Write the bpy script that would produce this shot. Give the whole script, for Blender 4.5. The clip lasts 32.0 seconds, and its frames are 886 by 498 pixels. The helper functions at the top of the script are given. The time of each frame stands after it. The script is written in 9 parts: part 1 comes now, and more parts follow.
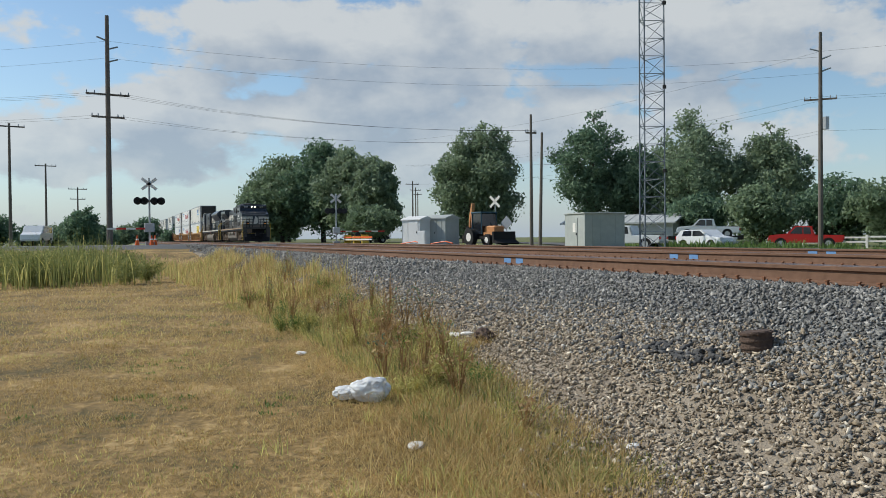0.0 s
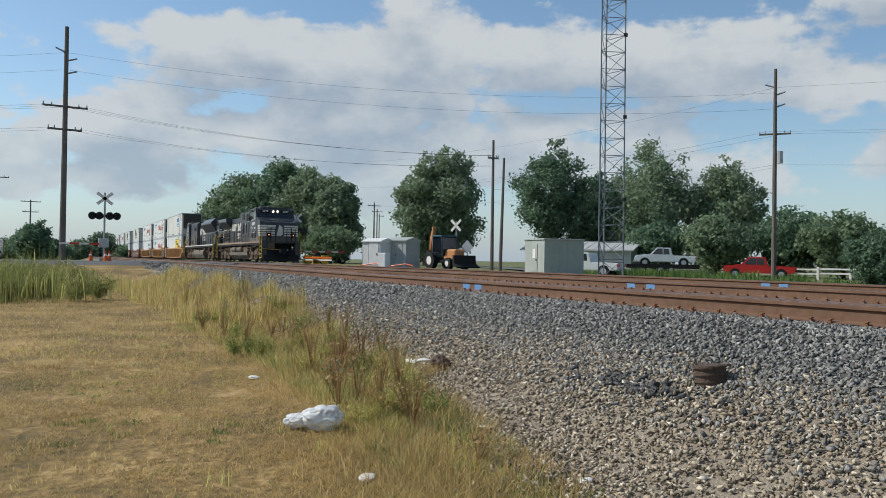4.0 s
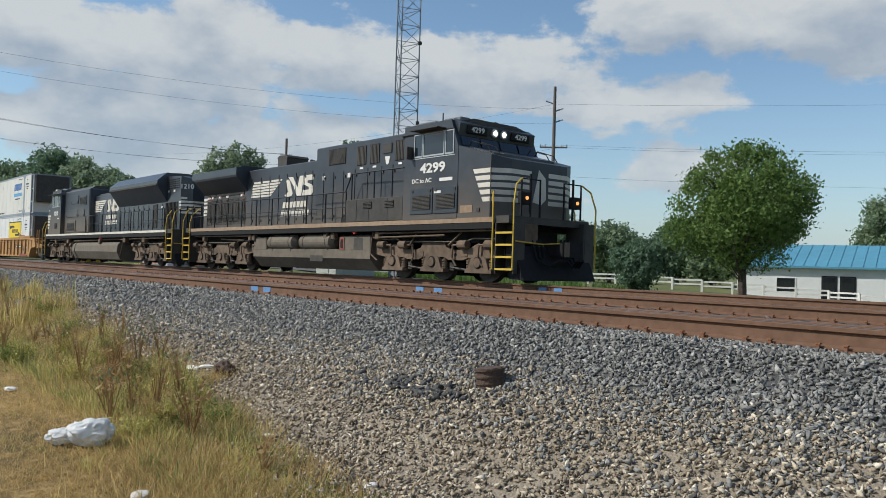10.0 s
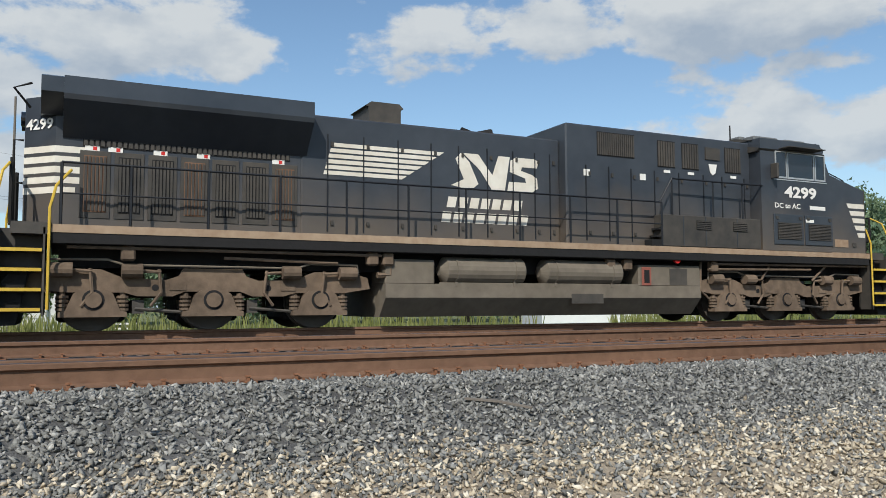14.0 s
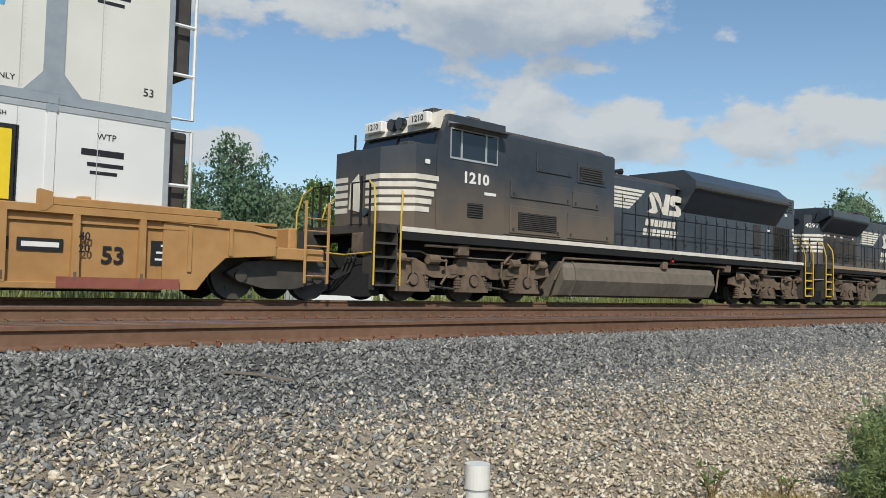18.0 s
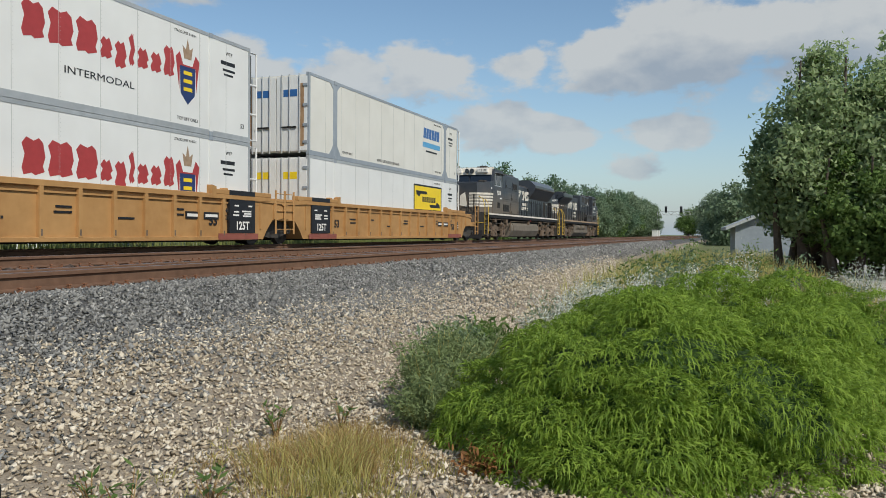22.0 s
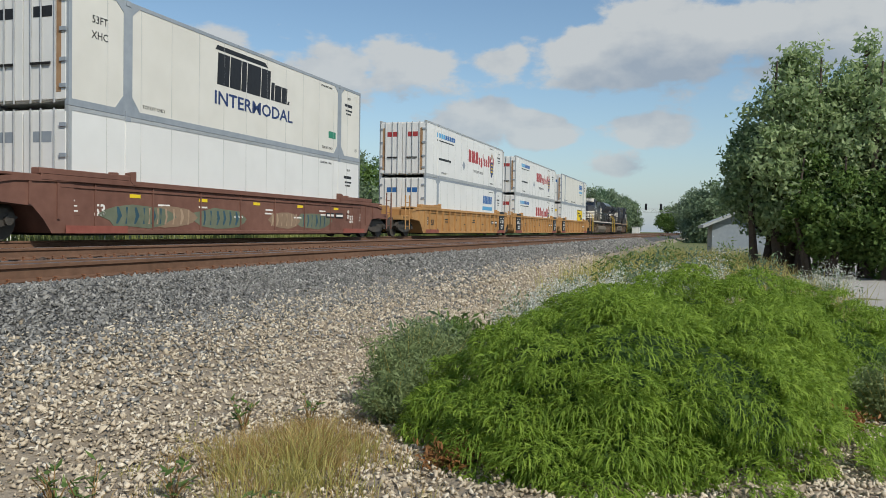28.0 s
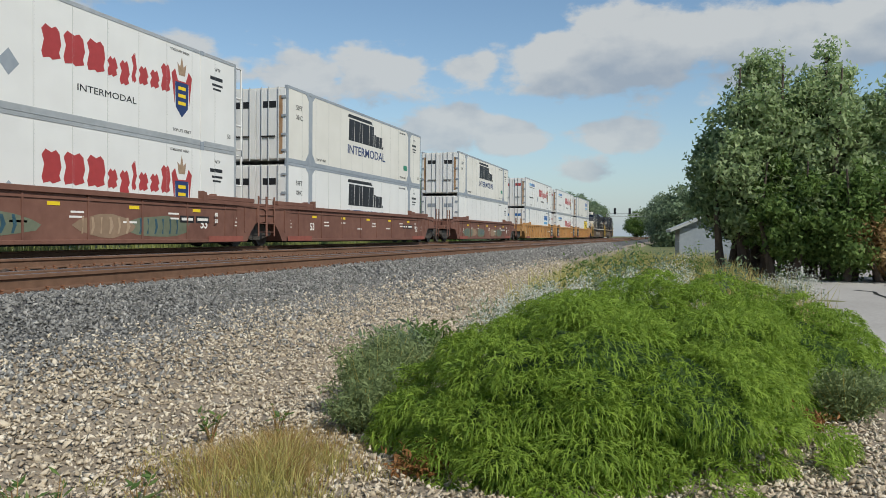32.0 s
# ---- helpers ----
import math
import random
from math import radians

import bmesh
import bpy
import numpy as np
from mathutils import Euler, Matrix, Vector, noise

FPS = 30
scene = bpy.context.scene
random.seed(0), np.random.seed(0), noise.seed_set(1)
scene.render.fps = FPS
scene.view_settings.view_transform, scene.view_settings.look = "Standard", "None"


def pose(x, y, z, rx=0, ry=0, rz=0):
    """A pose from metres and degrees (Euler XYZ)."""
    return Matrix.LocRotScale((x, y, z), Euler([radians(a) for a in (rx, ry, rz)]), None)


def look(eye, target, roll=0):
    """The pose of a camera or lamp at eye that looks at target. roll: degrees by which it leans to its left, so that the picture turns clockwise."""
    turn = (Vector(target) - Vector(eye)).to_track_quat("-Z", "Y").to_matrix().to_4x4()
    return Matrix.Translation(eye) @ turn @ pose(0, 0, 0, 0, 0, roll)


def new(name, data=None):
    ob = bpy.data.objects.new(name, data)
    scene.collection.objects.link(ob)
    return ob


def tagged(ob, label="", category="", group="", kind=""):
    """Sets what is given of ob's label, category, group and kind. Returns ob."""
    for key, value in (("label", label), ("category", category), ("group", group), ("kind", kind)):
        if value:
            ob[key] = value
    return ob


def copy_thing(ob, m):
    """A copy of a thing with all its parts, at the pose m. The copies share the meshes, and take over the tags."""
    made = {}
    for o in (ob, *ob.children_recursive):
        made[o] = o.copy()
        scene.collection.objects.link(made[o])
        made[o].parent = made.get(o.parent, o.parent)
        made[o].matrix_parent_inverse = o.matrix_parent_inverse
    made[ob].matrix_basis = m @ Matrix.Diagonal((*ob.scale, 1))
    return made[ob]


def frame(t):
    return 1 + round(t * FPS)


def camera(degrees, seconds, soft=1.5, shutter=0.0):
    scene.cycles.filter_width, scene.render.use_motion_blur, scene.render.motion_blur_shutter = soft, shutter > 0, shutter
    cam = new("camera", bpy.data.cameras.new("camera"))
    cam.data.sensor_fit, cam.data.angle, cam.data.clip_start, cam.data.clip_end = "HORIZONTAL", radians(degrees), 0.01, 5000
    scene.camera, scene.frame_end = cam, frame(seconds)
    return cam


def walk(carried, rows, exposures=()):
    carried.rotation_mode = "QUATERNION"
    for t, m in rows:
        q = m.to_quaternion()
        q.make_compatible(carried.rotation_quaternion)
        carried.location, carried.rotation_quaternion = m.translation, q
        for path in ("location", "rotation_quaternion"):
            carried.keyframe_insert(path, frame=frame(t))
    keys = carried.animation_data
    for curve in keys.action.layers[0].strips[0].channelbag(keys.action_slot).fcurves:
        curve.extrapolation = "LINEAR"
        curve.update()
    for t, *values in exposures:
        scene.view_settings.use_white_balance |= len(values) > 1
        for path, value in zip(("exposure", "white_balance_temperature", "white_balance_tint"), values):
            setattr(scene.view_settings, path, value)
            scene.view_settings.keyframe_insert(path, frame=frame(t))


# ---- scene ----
PATH = [
    (0.0, -0.121, -0.138, 1.411, -9.354, 3.700, 1.272, -0.48),
    (0.5, -0.125, -0.153, 1.416, -9.339, 3.726, 1.203, -0.23),
    (1.0, -0.146, -0.138, 1.436, -9.395, 3.659, 1.228, -0.11),
    (1.5, -0.174, -0.119, 1.441, -9.459, 3.592, 1.309, -0.10),
    (2.0, -0.200, -0.086, 1.441, -9.479, 3.640, 1.461, -0.21),
    (2.5, -0.203, -0.092, 1.423, -9.459, 3.695, 1.431, -0.14),
    (3.0, -0.190, -0.082, 1.432, -9.397, 3.820, 1.476, 0.20),
    (3.5, -0.172, -0.085, 1.442, -9.276, 4.053, 1.509, 0.41),
    (4.0, -0.168, -0.091, 1.451, -9.203, 4.194, 1.594, 0.87),
    (4.5, -0.176, -0.098, 1.449, -9.156, 4.298, 1.635, 1.30),
    (6.5, -0.219, -0.080, 1.465, -8.997, 4.709, 1.560, 2.11),
    (7.0, -0.225, -0.066, 1.469, -8.944, 4.829, 1.530, 1.96),
    (7.5, -0.225, -0.049, 1.466, -8.876, 4.967, 1.522, 1.78),
    (8.0, -0.224, -0.037, 1.474, -8.780, 5.138, 1.545, 1.51),
    (8.5, -0.208, -0.037, 1.477, -8.677, 5.279, 1.592, 1.37),
    (9.0, -0.199, -0.045, 1.476, -8.565, 5.431, 1.614, 1.44),
    (9.5, -0.186, -0.062, 1.481, -8.338, 5.728, 1.632, 1.64),
    (10.0, -0.168, -0.072, 1.486, -7.812, 6.371, 1.700, 1.74),
    (10.5, -0.135, -0.066, 1.497, -6.735, 7.441, 1.769, 1.68),
    (11.0, -0.097, 0.022, 1.497, -5.574, 8.380, 1.881, 1.72),
    (11.5, -0.025, 0.135, 1.497, -4.068, 9.267, 2.007, 1.54),
    (12.0, 0.037, 0.166, 1.484, -2.186, 9.894, 2.134, 1.34),
    (12.5, 0.056, 0.190, 1.459, 0.879, 10.133, 2.124, 0.64),
    (13.0, 0.053, 0.212, 1.449, 2.655, 9.848, 2.065, 0.08),
    (13.5, 0.016, 0.223, 1.469, 3.753, 9.477, 2.103, 0.51),
    (14.0, -0.008, 0.217, 1.484, 4.356, 9.186, 2.191, -0.25),
    (14.5, -0.017, 0.216, 1.484, 4.604, 9.054, 2.224, -0.63),
    (15.0, -0.028, 0.223, 1.481, 4.867, 8.914, 2.182, -0.42),
    (15.5, -0.028, 0.207, 1.486, 5.120, 8.752, 2.181, -0.20),
    (17.5, -0.060, 0.208, 1.462, 5.827, 8.271, 2.042, 1.03),
    (18.0, -0.038, 0.190, 1.455, 6.716, 7.549, 1.923, 1.49),
    (18.5, -0.006, 0.165, 1.464, 7.684, 6.547, 1.815, 1.21),
    (19.0, 0.025, 0.101, 1.474, 8.208, 5.841, 1.754, 0.74),
    (19.5, 0.049, 0.036, 1.475, 8.697, 5.053, 1.685, 0.52),
    (20.0, 0.054, -0.005, 1.477, 8.942, 4.576, 1.598, 0.59),
    (20.5, 0.048, -0.042, 1.486, 9.113, 4.179, 1.559, 0.57),
    (21.0, 0.055, -0.068, 1.486, 9.280, 3.792, 1.469, 0.32),
    (21.5, 0.085, -0.044, 1.519, 9.426, 3.521, 1.381, 0.35),
    (22.0, 0.085, -0.051, 1.520, 9.494, 3.331, 1.319, 0.40),
    (22.5, 0.068, -0.080, 1.525, 9.518, 3.184, 1.310, 0.55),
    (23.0, 0.076, -0.098, 1.527, 9.558, 3.066, 1.272, 0.63),
    (23.5, 0.084, -0.084, 1.521, 9.592, 3.003, 1.274, 0.79),
    (24.0, 0.091, -0.088, 1.517, 9.603, 2.987, 1.273, 0.91),
    (24.5, 0.083, -0.093, 1.512, 9.596, 2.978, 1.267, 0.95),
    (25.0, 0.078, -0.105, 1.516, 9.584, 2.989, 1.269, 0.86),
    (25.5, 0.072, -0.119, 1.512, 9.562, 3.023, 1.262, 0.79),
    (27.5, 0.070, -0.154, 1.520, 9.541, 3.044, 1.260, 0.85),
    (28.0, 0.063, -0.157, 1.534, 9.547, 3.003, 1.275, 0.92),
    (28.5, 0.044, -0.167, 1.548, 9.539, 2.961, 1.301, 0.77),
    (29.0, 0.040, -0.174, 1.555, 9.538, 2.946, 1.318, 0.64),
    (29.5, 0.036, -0.189, 1.556, 9.543, 2.902, 1.333, 0.46),
    (30.0, 0.038, -0.191, 1.556, 9.561, 2.852, 1.336, 0.39),
    (30.5, 0.038, -0.180, 1.554, 9.577, 2.816, 1.337, 0.35),
    (31.0, 0.037, -0.186, 1.558, 9.593, 2.756, 1.371, 0.43),
    (31.5, 0.034, -0.186, 1.552, 9.601, 2.719, 1.379, 0.40),
    (32.0, 0.038, -0.196, 1.554, 9.631, 2.622, 1.374, 0.39),
]
cam = camera(57.8, 32.0, soft=0.8, shutter=0.0)
# the camera's own exposure: a little up on the dark engines, a little down on the white boxes
EXPOSURES = [(0.0, 0.0, 6350, 7), (9.0, 0.0, 6350, 7), (13.0, 0.10, 6350, 7), (15.5, 0.10, 6350, 7), (18.0, 0.0, 6400, 7), (21.0, -0.13, 6450, 7), (32.0, -0.10, 6450, 7)]
walk(cam, [(r[0], look(r[1:4], r[4:7], r[7])) for r in PATH], EXPOSURES)

# ---- light ----
SUN_EL, SUN_AZ = radians(42), radians(216)
world = bpy.data.worlds.new("sky")
scene.world = world
world.use_nodes = True


# banks of cumulus: azimuth from +y towards +x, elevation, radius, in degrees
BANKS = ((-80, 12.5, 8), (-74, 14, 8), (-66, 14.5, 9), (-58, 14, 9), (-50, 13.5, 8), (-44, 14.5, 6), (-72, 9, 10), (-60, 9, 10), (-85, 7.5, 8), (-94, 6.5, 6), (-50, 9, 6), (-78, 4.5, 4),
         (-46, 6, 5), (-35, 17.5, 5), (-32, 12, 4.5), (-34, 6.5, 4), (-46, 12.5, 5), (-41, 11, 3.5), (-33, 17, 6), (-26, 15.5, 6), (-22, 19, 5), (-14, 13, 5.5), (-6, 13.5, 6), (2, 12.5, 5), (-1, 9, 5), (-12, 8.5, 4),
         (4, 18, 6), (11, 17.5, 3.5), (6, 12, 3.5), (10.5, 10, 3.5), (24, 19, 5), (34, 19.5, 7), (44, 19, 8), (52, 18, 7), (41, 11, 4), (48, 11.5, 6), (56, 11, 6), (63, 10.8, 4.6), (69, 11.2, 4.6), (75, 11.8, 2.6),
         (73, 7.5, 3.4), (78, 7, 2.4), (82, 12, 4.4), (88, 13, 6.2), (95, 13, 7), (103, 13, 7), (86.5, 7, 3.2), (84, 4.6, 2.5), (26, 9, 3))


def build_sky():
    nt = world.node_tree
    nt.nodes.clear()
    N, L = nt.nodes.new, nt.links.new
    sky = N("ShaderNodeTexSky")
    sky.sky_type, sky.sun_disc = "NISHITA", False
    sky.sun_elevation, sky.sun_rotation = SUN_EL, SUN_AZ
    sky.air_density, sky.dust_density, sky.ozone_density = 1.0, 0.5, 2.0
    tc = N("ShaderNodeTexCoord")
    sep = N("ShaderNodeSeparateXYZ")
    L(tc.outputs["Generated"], sep.inputs[0])

    def calc(op, a, b, clamp=False):
        m = N("ShaderNodeMath")
        m.operation, m.use_clamp = op, clamp
        for i, v in enumerate((a, b)):
            if hasattr(v, "is_linked"):
                L(v, m.inputs[i])
            else:
                m.inputs[i].default_value = v
        return m.outputs[0]

    def vec(op, a, b):
        m = N("ShaderNodeVectorMath")
        m.operation = op
        for i, v in enumerate((a, b)):
            if hasattr(v, "is_linked"):
                L(v, m.inputs[i])
            else:
                m.inputs[i].default_value = v
        return m
    squash = (1.0, 1.0, 2.2)

    def cover_at(lift, detail):
        d = vec("ADD", tc.outputs["Generated"], (0, 0, lift)).outputs[0]
        flat = vec("MULTIPLY", d, squash).outputs[0]
        n = N("ShaderNodeTexNoise")
        n.inputs["Scale"].default_value, n.inputs["Detail"].default_value = 7.0, detail
        n.inputs["Roughness"].default_value, n.inputs["Distortion"].default_value = 0.52, 0.15
        L(flat, n.inputs["Vector"])
        best = -0.75
        for az, el, rad in BANKS:
            a, e = radians(az), radians(el)
            c = (math.sin(a) * math.cos(e), math.cos(a) * math.cos(e), math.sin(e) * squash[2])
            far = vec("DISTANCE", flat, c).outputs["Value"]
            best = calc("MAXIMUM", best, calc("SUBTRACT", 1.0, calc("DIVIDE", far, radians(rad) * 1.15)))
        # behind and overhead: scattered cloud of the same kind
        back = calc("MULTIPLY", calc("ADD", sep.outputs[1], 0.15), -3.0)
        best = calc("MAXIMUM", best, calc("MINIMUM", back, -0.12))
        puff = calc("MULTIPLY", calc("SUBTRACT", n.outputs["Fac"], 0.5), 1.75)
        return calc("ADD", calc("MULTIPLY", best, 0.55), puff), n.outputs["Fac"]
    here, fine = cover_at(0.0, 9)
    heads = N("ShaderNodeTexNoise")
    heads.inputs["Scale"].default_value, heads.inputs["Detail"].default_value, heads.inputs["Roughness"].default_value = 19.0, 6, 0.6
    L(vec("MULTIPLY", tc.outputs["Generated"], (1.0, 1.0, 1.5)).outputs[0], heads.inputs["Vector"])
    lump = calc("SUBTRACT", heads.outputs["Fac"], 0.5)
    here = calc("ADD", here, calc("MULTIPLY", lump, 0.55))
    above, _ = cover_at(0.045, 4)
    edge = N("ShaderNodeMapRange")
    edge.interpolation_type = "SMOOTHSTEP"
    edge.inputs["From Min"].default_value, edge.inputs["From Max"].default_value = CLOUD_EDGE, CLOUD_EDGE + 0.20
    L(here, edge.inputs["Value"])
    # the cloud that lies over a point shades it: tops bright, bases grey
    shade = N("ShaderNodeMapRange")
    shade.inputs["From Min"].default_value, shade.inputs["From Max"].default_value = CLOUD_EDGE - 0.05, CLOUD_EDGE + 0.55
    L(above, shade.inputs["Value"])
    grey = calc("ADD", shade.outputs[0], calc("ADD", calc("MULTIPLY", calc("SUBTRACT", 0.5, fine), 0.8), calc("MULTIPLY", lump, -1.3)), True)
    cmix = N("ShaderNodeMix")
    cmix.data_type = "RGBA"
    cmix.inputs["A"].default_value = (6.1, 6.25, 6.4, 1)
    cmix.inputs["B"].default_value = (3.6, 4.15, 4.95, 1)
    L(grey, cmix.inputs["Factor"])
    tint = vec("MULTIPLY", sky.outputs[0], (1.20, 1.25, 1.24))
    zz = calc("MAXIMUM", sep.outputs[2], 0.0)
    hz = calc("POWER", calc("SUBTRACT", 1.0, zz, True), 13.0)
    haze = N("ShaderNodeMix")
    haze.data_type = "RGBA"
    haze.inputs["B"].default_value = (4.1, 4.75, 5.6, 1)
    L(calc("MULTIPLY", hz, 0.92), haze.inputs["Factor"]), L(tint.outputs[0], haze.inputs["A"])
    mix = N("ShaderNodeMix")
    mix.data_type = "RGBA"
    low = calc("SUBTRACT", 0.96, calc("MULTIPLY", hz, 0.55))
    L(calc("MULTIPLY", edge.outputs[0], low), mix.inputs["Factor"])
    L(haze.outputs["Result"], mix.inputs["A"])
    L(cmix.outputs["Result"], mix.inputs["B"])
    bg = N("ShaderNodeBackground")
    bg.inputs["Strength"].default_value = 0.10
    L(mix.outputs["Result"], bg.inputs["Color"])
    out = N("ShaderNodeOutputWorld")
    L(bg.outputs[0], out.inputs["Surface"])


CLOUD_EDGE = 0.02
build_sky()
sun = new("sun", bpy.data.lights.new("sun", "SUN"))
sun.data.energy, sun.data.angle, sun.data.color = 3.9, radians(0.6), (1.0, 0.95, 0.87)
sun.matrix_world = look((-58, -80, 89), (0, 0, 0))


# ---- materials ----
def mat(name, col, rough=0.7, metal=0.0, col2=None, var=0.25, scale=6.0, big=0.4, bump=0.15, island=0.0, spec=0.4):
    """A surface with grain and large stains; island: change of tone from piece to piece."""
    m = bpy.data.materials.new(name)
    m.use_nodes = True
    nt = m.node_tree
    N, L = nt.nodes.new, nt.links.new
    b = nt.nodes["Principled BSDF"]
    b.inputs["Roughness"].default_value, b.inputs["Metallic"].default_value = rough, metal
    b.inputs["Specular IOR Level"].default_value = spec
    tc = N("ShaderNodeTexCoord")
    n1, n2 = N("ShaderNodeTexNoise"), N("ShaderNodeTexNoise")
    n1.inputs["Scale"].default_value, n1.inputs["Detail"].default_value = scale, 6
    n2.inputs["Scale"].default_value, n2.inputs["Detail"].default_value = big, 3
    L(tc.outputs["Object"], n1.inputs["Vector"]), L(tc.outputs["Object"], n2.inputs["Vector"])
    add = N("ShaderNodeMath")
    add.operation = "MULTIPLY_ADD"
    add.inputs[1].default_value = 0.55
    L(n2.outputs["Fac"], add.inputs[0])
    half = N("ShaderNodeMath")
    half.operation = "MULTIPLY"
    half.inputs[1].default_value = 0.45
    L(n1.outputs["Fac"], half.inputs[0]), L(half.outputs[0], add.inputs[2])
    fac = add.outputs[0]
    if island:
        g = N("ShaderNodeNewGeometry")
        mr = N("ShaderNodeMath")
        mr.operation, mr.inputs[1].default_value = "MULTIPLY", island
        L(g.outputs["Random Per Island"], mr.inputs[0])
        s = N("ShaderNodeMath")
        s.operation = "MULTIPLY_ADD"
        s.inputs[1].default_value = 1 - island
        L(fac, s.inputs[0]), L(mr.outputs[0], s.inputs[2])
        fac = s.outputs[0]
    ramp = N("ShaderNodeValToRGB")
    lo = [c * (1 - var) for c in col] if col2 is None else col
    hi = [min(1, c * (1 + var)) for c in col] if col2 is None else col2
    ramp.color_ramp.elements[0].color, ramp.color_ramp.elements[1].color = (*lo, 1), (*hi, 1)
    if island:
        ramp.color_ramp.elements[0].position, ramp.color_ramp.elements[1].position = 0.1, 0.9
    else:
        ramp.color_ramp.elements[0].position, ramp.color_ramp.elements[1].position = 0.3, 0.7
    L(fac, ramp.inputs["Fac"]), L(ramp.outputs["Color"], b.inputs["Base Color"])
    if bump:
        bp = N("ShaderNodeBump")
        bp.inputs["Strength"].default_value, bp.inputs["Distance"].default_value = bump, 0.05
        L(n1.outputs["Fac"], bp.inputs["Height"]), L(bp.outputs["Normal"], b.inputs["Normal"])
    return m


def leaf_mat(name, col, col2, trans=0.42):
    m = mat(name, col, 0.6, col2=col2, scale=0.8, big=0.25, bump=0, island=0.6, spec=0.25)
    nt = m.node_tree
    b, out = nt.nodes["Principled BSDF"], nt.nodes["Material Output"]
    t, mx = nt.nodes.new("ShaderNodeBsdfTranslucent"), nt.nodes.new("ShaderNodeMixShader")
    src = b.inputs["Base Color"].links[0].from_socket
    nt.links.new(src, t.inputs["Color"])
    mx.inputs[0].default_value = trans
    nt.links.new(b.outputs[0], mx.inputs[1]), nt.links.new(t.outputs[0], mx.inputs[2])
    nt.links.new(mx.outputs[0], out.inputs["Surface"])
    return m


def glow_mat(name, col, strength):
    m = bpy.data.materials.new(name)
    m.use_nodes = True
    b = m.node_tree.nodes["Principled BSDF"]
    b.inputs["Base Color"].default_value = (*col, 1)
    b.inputs["Emission Color"].default_value, b.inputs["Emission Strength"].default_value = (*col, 1), strength
    return m


